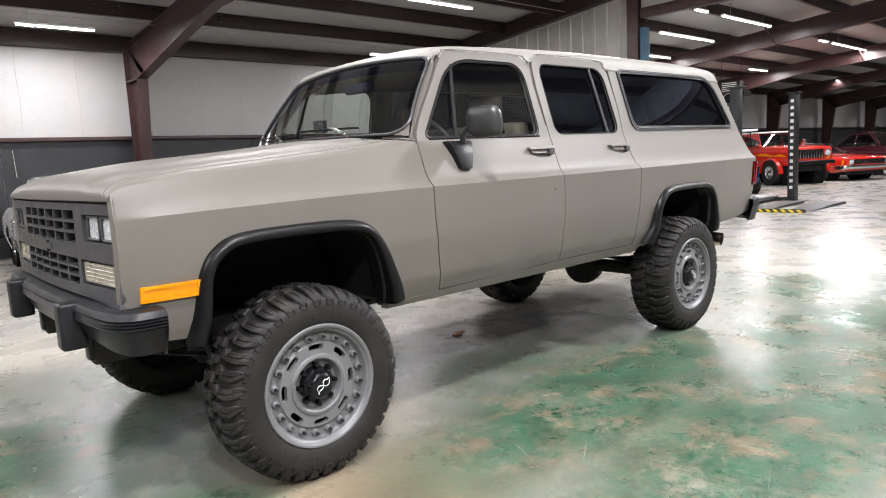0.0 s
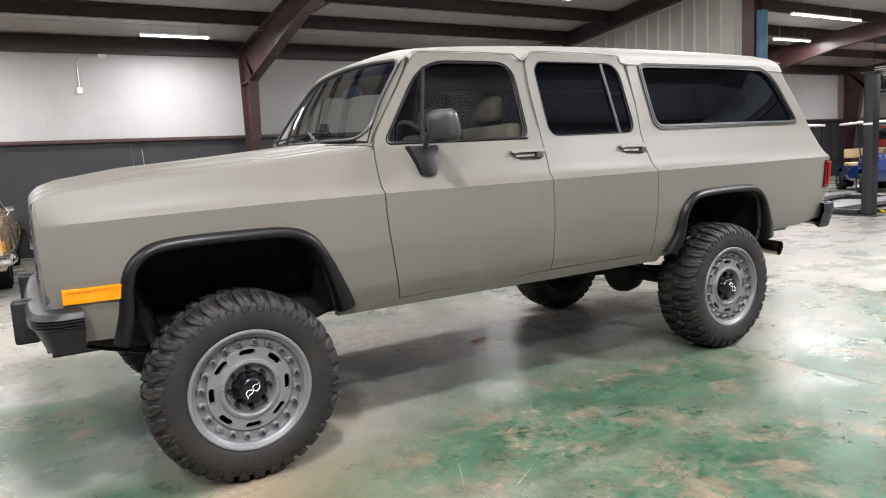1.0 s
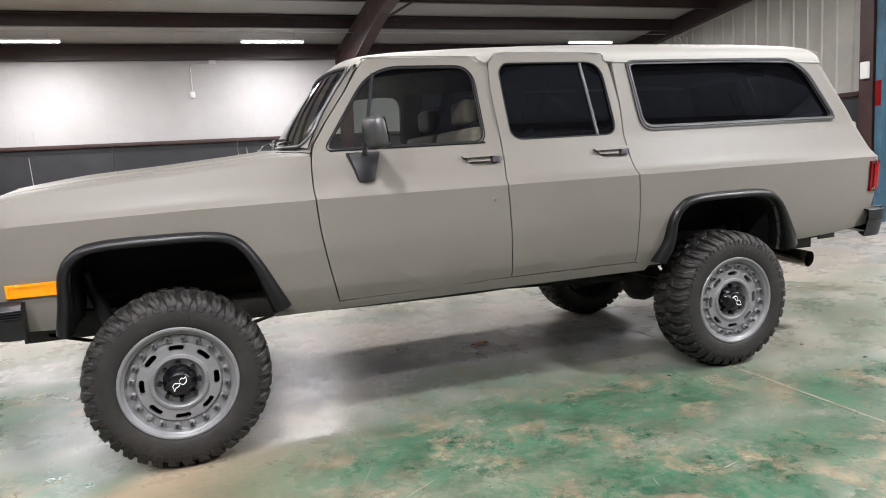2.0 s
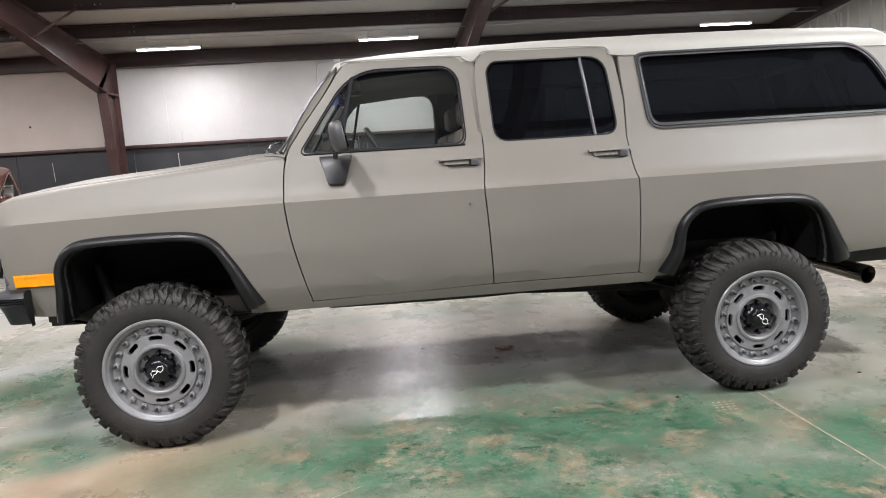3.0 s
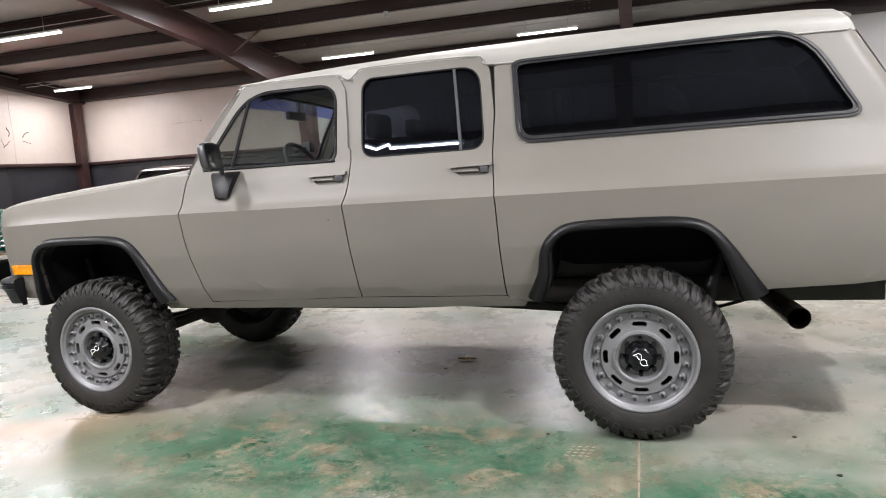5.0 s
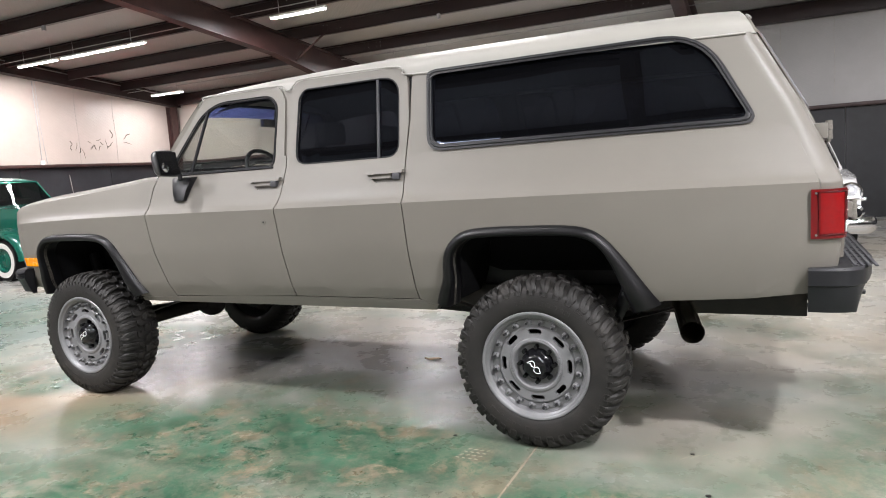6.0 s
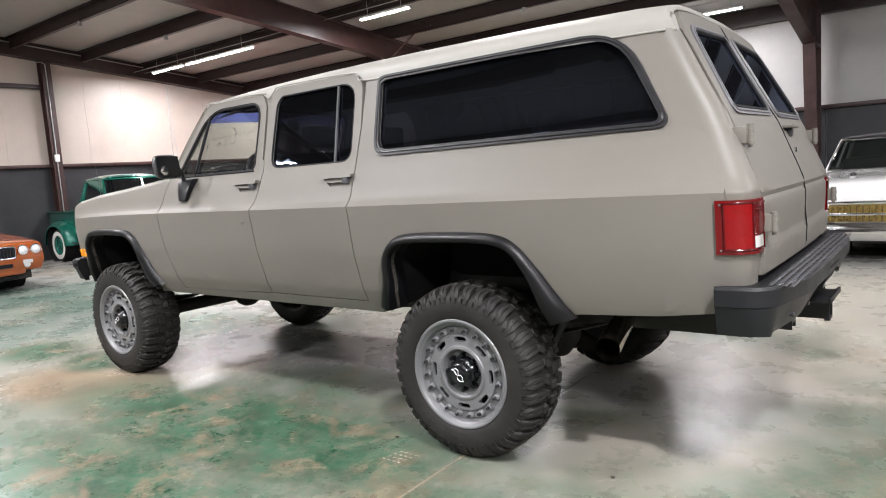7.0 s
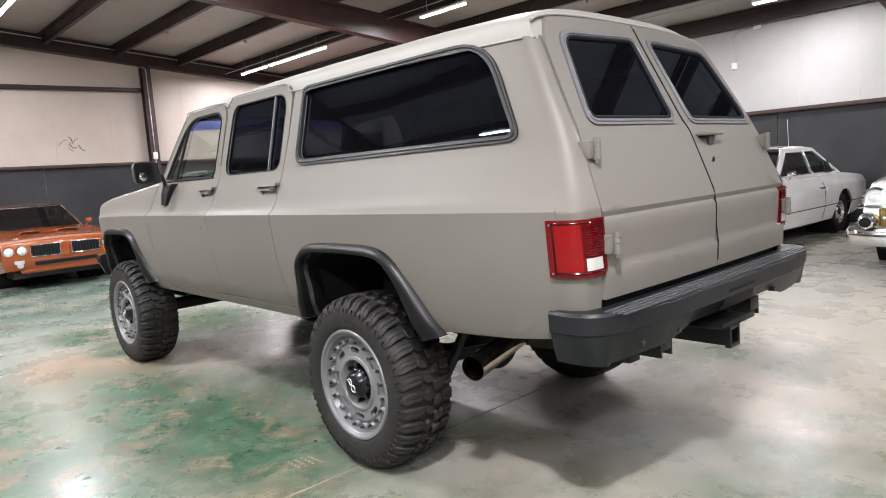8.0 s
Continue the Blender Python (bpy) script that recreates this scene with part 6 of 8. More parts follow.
def build_wheel(car, cx, s):
    """Mud tyre on a bolted ring wheel; the outer face looks to s."""
    w = thing_part("wheel", car, (cx, s * 0.862, HUB_Z))
    w.scale = (0.965, 0.965, 0.965)
    o = s  # outward
    bm = bmesh.new()
    prof = [(0.266, 0.120), (0.276, 0.140), (0.288, 0.152), (0.305, 0.1585), (0.335, 0.1625), (0.365, 0.1615), (0.386, 0.157), (0.400, 0.149), (0.411, 0.137), (0.420, 0.118), (0.427, 0.085), (0.4315, 0.04), (0.432, 0.0)]
    prof = prof + [(r, -y) for r, y in prof[-2::-1]]
    lathe(bm, [(r, o * y) for r, y in prof], (0, 0, 0), n=72)
    part("tyre", bm, RUBBER, w, "black mud-terrain tyre with worn tread", angle=50)
    # tread: interlocking middle blocks and long shoulder lugs
    bm = bmesh.new()
    n = 36
    p = 2 * math.pi / n
    for i in range(n):
        for sd in (-1, 1):
            a = p * (i + (0.5 if sd > 0 else 0.0))
            shoulder_lug(bm, a, sd, p, i % 2)
            if i % 2:
                tread_block(bm, a, sd, p, [(-0.26, 0.004), (0.16, 0.007), (0.34, 0.026), (0.36, 0.050), (0.02, 0.054), (-0.30, 0.034)])
            else:
                tread_block(bm, a, sd, p, [(-0.34, 0.008), (0.22, 0.004), (0.34, 0.020), (0.20, 0.040), (0.36, 0.064), (-0.10, 0.066), (-0.36, 0.044)])
    tagged(part("tread", bm, RUBBER, w, "chunky worn tread blocks", angle=26), "chunky worn tread blocks", kind="stuff")
    # moulded cups under the lugs and marks round the sidewall, left as plain bars
    bm = bmesh.new()
    for i in range(n):
        for sd in (-1, 1):
            a = p * (i + (0.5 if sd > 0 else 0.0))
            for u0, u1, r0, r1 in ((-0.30, -0.20, 0.374, 0.398), (0.18, 0.28, 0.374, 0.398), (-0.30, 0.28, 0.368, 0.376)):
                raised_patch(bm, a + p * u0, a + p * u1, r0, r1, sd * 0.1545, sd * 0.1625)
    tagged(part("sidewall_cup", bm, RUBBER, w), kind="stuff")
    for start, count in ((0.95, 9), (math.pi + 0.75, 9)):
        for k in range(count):
            a = start + k * 0.105
            bm = bmesh.new()
            raised_patch(bm, a, a + 0.074 - 0.02 * (k % 3), 0.324 + 0.003 * (k % 2), 0.346, o * 0.160, o * 0.1634)
            part("sidewall_mark", bm, RUBBER, w)
    # rim barrel and proud lip
    bm = bmesh.new()
    lathe(bm, [(0.262, o * -0.14), (0.258, o * -0.10), (0.250, o * -0.02), (0.250, o * 0.06), (0.255, o * 0.115), (0.260, o * 0.140), (0.266, o * 0.152), (0.273, o * 0.157), (0.281, o * 0.1565), (0.2855, o * 0.151), (0.285, o * 0.143), (0.272, o * 0.130)], (0, 0, 0), n=72)
    part("rim", bm, WHEELGREY, w, "grey painted wheel rim", angle=40)
    # disc with eight rounded slots
    holes = []
    for k in range(8):
        a = 2 * math.pi * k / 8
        half = 0.135
        ring = [(0.1885 * math.cos(a + t), 0.1885 * math.sin(a + t)) for t in np.linspace(-half, half, 7)]
        mid_r = 0.1755
        ring += [(mid_r * math.cos(a + half) + 0.0130 * math.cos(a + half + q), mid_r * math.sin(a + half) + 0.0130 * math.sin(a + half + q)) for q in np.linspace(0.4, math.pi - 0.4, 5)]
        ring += [(0.1625 * math.cos(a + t), 0.1625 * math.sin(a + t)) for t in np.linspace(half, -half, 7)]
        ring += [(mid_r * math.cos(a - half) + 0.0130 * math.cos(a - half + q), mid_r * math.sin(a - half) + 0.0130 * math.sin(a - half + q)) for q in np.linspace(math.pi + 0.4, 2 * math.pi - 0.4, 5)]
        holes.append(ring)
    bm = bmesh.new()
    lathe(bm, [(r, o * d) for r, d in ((0.262, 0.146), (0.252, 0.138), (0.246, 0.116), (0.241, 0.110), (0.206, 0.109), (0.200, 0.116), (0.196, 0.120))], (0, 0, 0), n=72)
    lathe(bm, [(r, o * d) for r, d in ((0.152, 0.120), (0.143, 0.121), (0.138, 0.127), (0.126, 0.129), (0.120, 0.125), (0.112, 0.106), (0.108, 0.090), (0.06, 0.086))], (0, 0, 0), n=64)
    circle = lambda r: [(r * math.cos(t), r * math.sin(t)) for t in np.linspace(0, 2 * math.pi, 73)[:-1]]
    sheet(circle(0.196), [circle(0.152)] + holes, [], [], lambda u, v: (u, o * 0.120, v), (0, -o * 0.026, 0), bm)
    part("wheel_disc", bm, WHEELGREY, w, "grey slotted wheel disc", angle=30)
    bm = bmesh.new()
    lathe(bm, [(0.249, 0), (0.05, 0)], (0, o * 0.02, 0), n=32)
    part("wheel_back", bm, DARKSTEEL, w)
    # ring of bolts on round bosses; one place holds the valve
    proto = part("rim_bolt", rod(bmesh.new(), (0, o * 0.128, 0), (0, o * 0.146, 0), 0.0095, 0.0078, n=6), BOLTGREY, w)
    boss = bmesh.new()
    lathe(boss, [(0.0, o * 0.130), (0.0120, o * 0.130), (0.0148, o * 0.127), (0.0175, o * 0.112), (0.0195, o * 0.104)], (0, 0, 0), n=16)
    proto_boss = part("bolt_boss", boss, WHEELGREY, w)
    for k in range(20):
        a = 2 * math.pi * (k + 0.5) / 20
        c = Vector((0.2225 * math.cos(a), 0, 0.2225 * math.sin(a)))
        if k == 0:
            proto.location, proto_boss.location = c, c
            continue
        b3 = new("bolt_boss", proto_boss.data)
        b3.parent, b3.location = w, c
        if k == 12:
            part("valve", rod(bmesh.new(), c + Vector((0, o * 0.128, 0)), c + Vector((0, o * 0.140, 0)), 0.005, n=8), DULLCHROME, w)
            continue
        b2 = new("rim_bolt", proto.data)
        b2.parent, b2.location = w, c
    # raised marks on the inner ring, left as plain bars
    for start in (-0.55, math.pi - 0.45):
        for k in range(8):
            a = start + k * 0.115
            bm = bmesh.new()
            raised_patch(bm, a, a + 0.07 - 0.02 * (k % 2), 0.127, 0.137, o * 0.126, o * 0.1315)
            part("ring_mark", bm, WHEELGREY, w)
    # fluted centre cap and lug nuts
    bm, rows = bmesh.new(), []
    for i in range(64):
        a = 2 * math.pi * i / 64
        flute = 0.5 + 0.5 * math.cos(8 * a)
        rows.append([on_tyre(a, o * d, r * (1 - 0.10 * flute * k)) for r, d, k in ((0.0, 0.158, 0), (0.044, 0.157, 0), (0.054, 0.153, 0.0), (0.062, 0.143, 0.5), (0.068, 0.128, 1), (0.076, 0.120, 1), (0.082, 0.112, 0.6), (0.084, 0.085, 0.4))])
    grid(bm, rows, close_u=True)
    part("centre_cap", bm, CAPBLACK, w, "gloss black centre cap with a white mark", angle=50)
    nut = None
    for k in range(8):
        a = 2 * math.pi * k / 8
        if nut is None:
            nut = part("lug_nut", rod(bmesh.new(), (0, o * 0.086, 0), (0, o * 0.122, 0), 0.0125, 0.0105, n=8), CAPBLACK, w)
            one = nut
        else:
            one = new("lug_nut", nut.data)
            one.parent = w
        one.location = (0.092 * math.cos(a), 0, 0.092 * math.sin(a))
    turn = {(-1.65, -1): 0.0, (1.64, -1): -1.5}.get((cx, s), 0.0)

    def placed(u, v):
        return (u * math.cos(turn) - v * math.sin(turn), o * 0.1595, u * math.sin(turn) + v * math.cos(turn))
    bm = bmesh.new()
    loop = [(0.004, 0.002), (0.000, 0.018), (0.012, 0.030), (0.022, 0.026), (0.032, 0.034), (0.034, 0.018), (0.030, 0.004), (0.018, -0.004)]
    tube(bm, [placed(u, v) for u, v in loop], 0.0020, 5, closed=True)
    tube(bm, [placed(u, v) for u, v in ((0.002, 0.004), (-0.022, 0.006), (-0.032, -0.006), (-0.024, -0.034), (-0.018, -0.016), (-0.006, -0.012), (0.002, -0.002))], 0.0020, 5)
    part("cap_mark", bm, LOGOWHITE, w)


TURNRIB = material("cream_lens_rib", (0.27, 0.255, 0.19), 0.25, var=0.1, scale=30)
TUBBLACK = material("matte_black_undercoat", (0.008, 0.008, 0.0088), 0.85, var=0.3, scale=9, spec=0.15, bump=0.3, bump_scale=60)
DARKTRIM = material("dull_dark_trim", (0.011, 0.011, 0.0125), 0.42, metal=0.0, spec=0.28, var=0.2, scale=14, bump=0.05, bump_scale=300)
WINDOWTRIM = material("dull_grey_trim", (0.115, 0.113, 0.122), 0.42, metal=0.3, var=0.15, scale=12)
GREYTRIM = material("grey_metal_trim", (0.11, 0.11, 0.115), 0.5, metal=0.8, var=0.15, scale=12)
BOLTGREY = material("dark_bolt_metal", (0.016, 0.016, 0.018), 0.32, spec=0.45, var=0.2, scale=30)


def thing_part(name, parent, loc):
    """An empty part that carries its own pieces."""
    ob = new(name)
    ob.empty_display_size = 0.1
    ob.parent, ob.location = parent, loc
    return ob


build_suburban()


# ---------------------------------------------------------------- parked cars
# local axes of a car: nose to +x, z up, origin on the ground in the middle
def car_paint(name, color, rough=0.22, metal=0.0):
    return material(name, color, rough, metal=metal, var=0.05, scale=3, coat=1.0)


WHITEPAINT = car_paint("gloss_white_paint", (0.78, 0.78, 0.77))
ORANGEPAINT = car_paint("burnt_orange_paint", (0.27, 0.058, 0.010), rough=0.16)
GREENPAINT = car_paint("dark_green_paint", (0.006, 0.12, 0.085), metal=0.3)
REDPAINT = car_paint("gloss_red_paint", (0.58, 0.022, 0.012))
BROWNPAINT = car_paint("metallic_brown_paint", (0.16, 0.055, 0.03), metal=0.4)
TANPAINT = car_paint("tan_paint", (0.48, 0.34, 0.17))
MAROONPAINT = car_paint("dark_maroon_paint", (0.045, 0.008, 0.012))
BLUEPAINT = car_paint("deep_blue_paint", (0.006, 0.022, 0.10))
VINYLGREY = material("dark_grey_vinyl_top", (0.07, 0.065, 0.065), 0.6, bump=0.3, bump_scale=260)
CARGLASS = glass("car_window_glass", (0.30, 0.33, 0.32), 0.95)
WHITEWALL = material("whitewall_rubber", (0.70, 0.69, 0.65), 0.55, var=0.06)
GOLDGRILLE = material("gold_anodised_mesh", (0.45, 0.33, 0.12), 0.3, metal=0.9, var=0.2, scale=30)
TANSEAT = material("tan_cart_vinyl", (0.55, 0.42, 0.24), 0.55, var=0.08, bump=0.2, bump_scale=200)
YELLOWPAINT = material("safety_yellow_paint", (0.75, 0.55, 0.03), 0.5, var=0.15, scale=8)
LIFTBLACK = material("black_lift_paint", (0.02, 0.02, 0.022), 0.4, var=0.25, scale=5)
LIFTGREY = material("grey_ramp_steel", (0.20, 0.20, 0.21), 0.45, metal=0.5, var=0.2, scale=6)


def car_wheel(parent, x, y, r, width, rim_r, rim_mat, whitewall=False, mesh_cache={}):
    s = 1 if y > 0 else -1
    w = thing_part("wheel", parent, (x, y, r))
    key = (r, width, rim_r, rim_mat.name, whitewall, s)
    if key not in mesh_cache:
        h = width / 2
        bm = bmesh.new()
        prof = [(rim_r, s * h * 0.8), (rim_r + 0.012, s * h * 0.97), ((r + rim_r) / 2, s * h * 1.05), (r - 0.03, s * h * 0.95), (r - 0.004, s * h * 0.72), (r, 0), (r - 0.004, -s * h * 0.72), (rim_r, -s * h)]
        lathe(bm, prof, (0, 0, 0), n=36)
        tyre = part("tyre", bm, RUBBER, w)
        bm = bmesh.new()
        lathe(bm, [(rim_r + 0.006, s * h * 0.96), (rim_r - 0.012, s * h * 0.92), (rim_r - 0.03, s * h * 0.62), (rim_r * 0.62, s * h * 0.58), (rim_r * 0.5, s * h * 0.78), (rim_r * 0.28, s * h * 0.86), (0.0, s * h * 0.88)], (0, 0, 0), n=36)
        rim = part("rim", bm, rim_mat, w)
        ww = None
        if whitewall:
            bm = bmesh.new()
            lathe(bm, [(rim_r + 0.014, s * (h * 0.985 + 0.002)), ((r + rim_r) / 2, s * (h * 1.05 + 0.003)), (r - 0.055, s * (h * 1.01 + 0.003))], (0, 0, 0), n=36)
            ww = part("whitewall", bm, WHITEWALL, w)
        mesh_cache[key] = (tyre.data, rim.data, ww.data if ww else None)
    else:
        for nm, me in zip(("tyre", "rim", "whitewall"), mesh_cache[key]):
            if me:
                o = new(nm, me)
                o.parent = w
    return w


def car_shell(car, paint, top, sill, wheels, arch_r, hw, plan, belly=0.92, shoulder=0.75, name="body"):
    """Body sides with wheel openings and a skin over nose, hood, deck and tail. top: (x, z) from the nose's foot to the tail's foot."""
    zmax = max(z for _, z in top)

    def half(x, z):
        k = interp(x, [p[0] for p in plan], [p[1] for p in plan])
        v = interp(z, [sill, (sill + shoulder) / 2, shoulder, zmax], [belly, 1.0, 0.985, 0.90])
        return hw * k * v
    lower = []
    for cx in sorted(wheels):
        a0 = math.asin(min(1, (arch_r * 0.96 - (sill - 0.0)) / arch_r)) if False else 0.0
        lower.append(cx)
    outline = list(top)
    tail_to_nose = []
    for cx in sorted(wheels):
        ang = math.acos(max(-1, min(1, (sill - 0.34) / arch_r))) if abs(sill - 0.34) < arch_r else math.pi / 2
        pts = [(cx + arch_r * math.sin(t), 0.34 + arch_r * math.cos(t)) for t in np.linspace(-ang, ang, 15)]
        tail_to_nose += pts
    outline = outline + tail_to_nose
    xs = [p[0] for p in top]
    cuts_x = frange(min(xs) + 0.1, max(xs) - 0.1, 0.3)
    for s in (-1, 1):
        part(name + "_side", sheet(outline, [], cuts_x, [sill + 0.1, (sill + shoulder) / 2, shoulder - 0.08, shoulder, shoulder + 0.06], lambda u, v: (u, s * half(u, v), v), (0, -s * 0.02, 0)), paint, car, angle=40)
        for cx in wheels:
            bm = bmesh.new()
            lathe(bm, [(arch_r * 1.02, s * (hw * 0.93)), (arch_r * 1.02, s * (hw * 0.45)), (0.02, s * hw * 0.44)], (cx, 0, 0.34), n=24)
            part("wheel_well", bm, TUBBLACK, car)
    bm, rows = bmesh.new(), []
    fine = smooth_path([(x, z, 0) for x, z in top], 4)
    for p in fine:
        h = half(p.x, p.y)
        rows.append([Vector((p.x, c * h, p.y + (0.035 * (1 - c * c) - 0.035 * 0 if p.y > shoulder * 0.9 else 0) - (0.012 if abs(c) == 1 else 0))) for c in (-1, -0.985, -0.93, -0.8, -0.5, 0, 0.5, 0.8, 0.93, 0.985, 1)])
    grid(bm, rows)
    part("hood_and_deck", bm, paint, car, angle=45)
    return half


def greenhouse(car, paint, roof, base_w, roof_w, posts, frame=0.045, glass_mat=None, interior=True, trim=None):
    """Cabin. roof: foot of the windscreen, its head, head of the rear glass, its foot as (x, z); posts: x of the side posts."""
    (x0, z0), (x1, z1), (x2, z2), (x3, z3) = roof
    zb, zt = min(z0, z3), max(z1, z2)
    wid = lambda z: interp(z, [zb, zt], [base_w, roof_w])
    gm = glass_mat or CARGLASS
    # roof skin
    bm, rows = bmesh.new(), []
    for x in frange(x1 + 0.02, x2 - 0.02, 0.12):
        t = (x - x1) / (x2 - x1)
        z = z1 + (z2 - z1) * t + 0.03 * math.sin(math.pi * t)
        rows.append([Vector((x, c * (roof_w + 0.004), z + 0.035 * (1 - c * c) - (0.03 if abs(c) == 1 else 0.0))) for c in (-1, -0.97, -0.85, -0.5, 0, 0.5, 0.85, 0.97, 1)])
    grid(bm, rows)
    part("roof", bm, paint, car, angle=60)
    for nm, (a, b), (c, d) in (("windscreen", (x0, z0), (x1, z1)), ("rear_glass", (x3, z3), (x2, z2))):
        sgn = 1 if nm == "windscreen" else -1
        bm = bmesh.new()
        g = lambda t, k, o: Vector((a + (c - a) * t + sgn * (0.06 * (1 - k * k) + o), k * (base_w + (roof_w - base_w) * t) * 0.99, b + (d - b) * t))
        grid(bm, [[g(t, k, -0.01) for k in np.linspace(-0.96, 0.96, 13)] for t in (0.04, 0.5, 0.97)])
        w = part(nm, bm, gm, car)
        bm = bmesh.new()
        loop = [g(0.03, k, 0) for k in np.linspace(-0.95, 0.95, 11)] + [g(t, 0.97, 0) for t in (0.3, 0.6, 0.9)] + [g(0.97, k, 0) for k in np.linspace(0.95, -0.95, 11)] + [g(t, -0.97, 0) for t in (0.9, 0.6, 0.3)]
        tube(bm, loop, 0.014, 6, closed=True)
        part("glass_trim", bm, trim or CHROME, w)
    # side frames with windows
    for s in (-1, 1):
        outer = [(x0, z0 - 0.02), (x1, z1), (x2, z2), (x3, z3 - 0.02)]
        xs = [x0 - 0.10] + list(posts) + [x3 + 0.12]
        holes = []
        for i in range(len(xs) - 1):
            a, b = xs[i] - (frame / 2 if i else 0.06), xs[i + 1] + (frame / 2 if i < len(xs) - 2 else 0.06)
            zl = max(z0, z3) + 0.03
            def top_at(x):
                return interp(-x, [-x0, -x1, -x2, -x3], [z0, z1, z2, z3]) - 0.055
            ta, tb = top_at(a), top_at(b)
            pts = [(a, zl), (a, ta), (b, tb), (b, zl)]
            if ta < zl + 0.08:
                k = [x for x in frange(a, b, 0.02) if top_at(x) > zl + 0.02]
                pts = [(k[0], zl), (min(a, x1 - 0.04), z1 - 0.06), (b, tb), (b, zl)]
            if tb < zl + 0.08:
                k = [x for x in frange(a, b, 0.02) if top_at(x) > zl + 0.02]
                pts = [(a, zl), (a, ta), (max(b, x2 + 0.04), z2 - 0.06), (k[-1], zl)]
            holes.append(rounded(pts, 0.03, 3))
        f = lambda u, v: (u, s * wid(v), v)
        fr = part("cabin_side", sheet(outer, holes, [], [], f, (0, -s * 0.03, 0)), paint, car)
        for h in holes:
            part("side_window", sheet(h, [], [], [], lambda u, v: (u, s * (wid(v) - 0.012), v), (0, 0, 0)), gm, fr)
            bm = bmesh.new()
            tube(bm, [(u, s * (wid(v) + 0.002), v) for u, v in h], 0.008, 5, closed=True)
            part("window_trim", bm, trim or CHROME, fr)
    if interior:
        zf = zb - 0.32
        part("cabin_floor", boxed(x3 + 0.05, x0 - 0.05, -base_w * 0.93, base_w * 0.93, zf - 0.05, zf), INTERIOR, car)
        part("dashboard", boxed(x0 - 0.45, x0 - 0.08, -base_w * 0.92, base_w * 0.92, zf, zb + 0.01, bevel=0.05), INTERIOR, car)
        span = x0 - x3
        for fx in ((0.50,) if span < 1.9 else (0.48, 0.80)):
            part("seat", boxed(x0 - span * fx - 0.10, x0 - span * fx + 0.06, -base_w * 0.85, base_w * 0.85, zf, zb + 0.16, bevel=0.05), INTERIOR, car)
        bm = bmesh.new()
        c = Vector((x0 - 0.52, 0.36, zb + 0.03))
        tube(bm, [c + Vector((-math.cos(t) * 0.08, math.sin(t) * 0.19, math.cos(t) * 0.17)) for t in np.linspace(0, 2 * math.pi, 21)[:-1]], 0.012, 6, closed=True)
        part("steering_wheel", bm, INTERIOR, car)


def bar(car, name, mat, x, hw, z0, z1, wrap=0.5, depth=0.10, sag=0.08, label=""):
    """A bumper that wraps the corners; x: its middle, positive for the nose."""
    sg = 1 if x > 0 else -1
    plan = [(x - sg * (sag + wrap), hw + 0.015), (x - sg * (sag + 0.08), hw), (x - sg * sag, hw * 0.90), (x - sg * sag * 0.3, hw * 0.55), (x, 0)]
    plan = smooth_path([(a, b, 0) for a, b in plan], 3)
    plan = plan + [Vector((p.x, -p.y, 0)) for p in plan[-2::-1]]
    bm, rows, zm, h = bmesh.new(), [], (z0 + z1) / 2, (z1 - z0) / 2
    for i, p in enumerate(plan):
        d = (plan[min(i + 1, len(plan) - 1)] - plan[max(i - 1, 0)]).normalized()
        out = Vector((d.y, -d.x, 0))
        if out.dot(p - Vector((x - sg * 1.0, 0, 0))) < 0:
            out = -out
        rows.append([p + out * o * depth + Vector((0, 0, zm + k * h)) for o, k in ((-0.7, 0.9), (0.1, 1.0), (0.45, 0.6), (0.5, 0.0), (0.4, -0.6), (0.0, -1.0), (-0.7, -0.9))])
    grid(bm, rows)
    return part(name, bm, mat, car, label)


def round_lamp(car, x, y, z, r, ring=0.02, sg=1, name="headlamp"):
    bm = bmesh.new()
    lathe(bm, [(r, 0.0), (r * 0.92, sg * 0.02), (r * 0.6, sg * 0.04), (0.0, sg * 0.048)], (x, y, z), axis="X", n=24)
    l = part(name, bm, HEADLENS, car)
    bm = bmesh.new()
    lathe(bm, [(r + ring, -sg * 0.03), (r + ring, sg * 0.012), (r + ring * 0.4, sg * 0.028), (r - 0.004, sg * 0.006)], (x, y, z), axis="X", n=24)
    part("lamp_ring", bm, CHROME, l)


def door_lines(car, half, xs, z0, z1, off=0.002):
    for s in (-1, 1):
        for x in xs:
            bm = bmesh.new()
            tube(bm, [(x, s * (half(x, z) + off), z) for z in frange(z0, z1, 0.08)], 0.004, 5)
            part("door_seam", bm, SEAL, car)
            if x == xs[-1] or len(xs) > 2 and x == xs[1]:
                zz = z1 - 0.10
                part("door_handle", boxed(x + 0.06, x + 0.22, min(s * (half(x, zz) - 0.01), s * (half(x, zz) + 0.03)), max(s * (half(x, zz) - 0.01), s * (half(x, zz) + 0.03)), zz, zz + 0.025, bevel=0.006), CHROME, car)


def side_mirror(car, x, y, z, mat, w=0.16, h=0.10):
    s = 1 if y > 0 else -1
    bm = bmesh.new()
    rod(bm, (x, y, z - 0.10), (x, y + s * 0.06, z - 0.02), 0.010, n=8)
    box(bm, x - 0.05, x + 0.05, min(y, y + s * w), max(y, y + s * w), z - h / 2, z + h / 2, bevel=0.03, seg=3)
    part("wing_mirror", bm, mat, car)


def trim_line(car, half, x0, x1, z, r=0.010, mat=None):
    for s in (-1, 1):
        bm = bmesh.new()
        tube(bm, [(x, s * (half(x, z) + 0.004), z) for x in frange(x0, x1, 0.25)], r, 5)
        part("side_trim", bm, mat or CHROME, car)


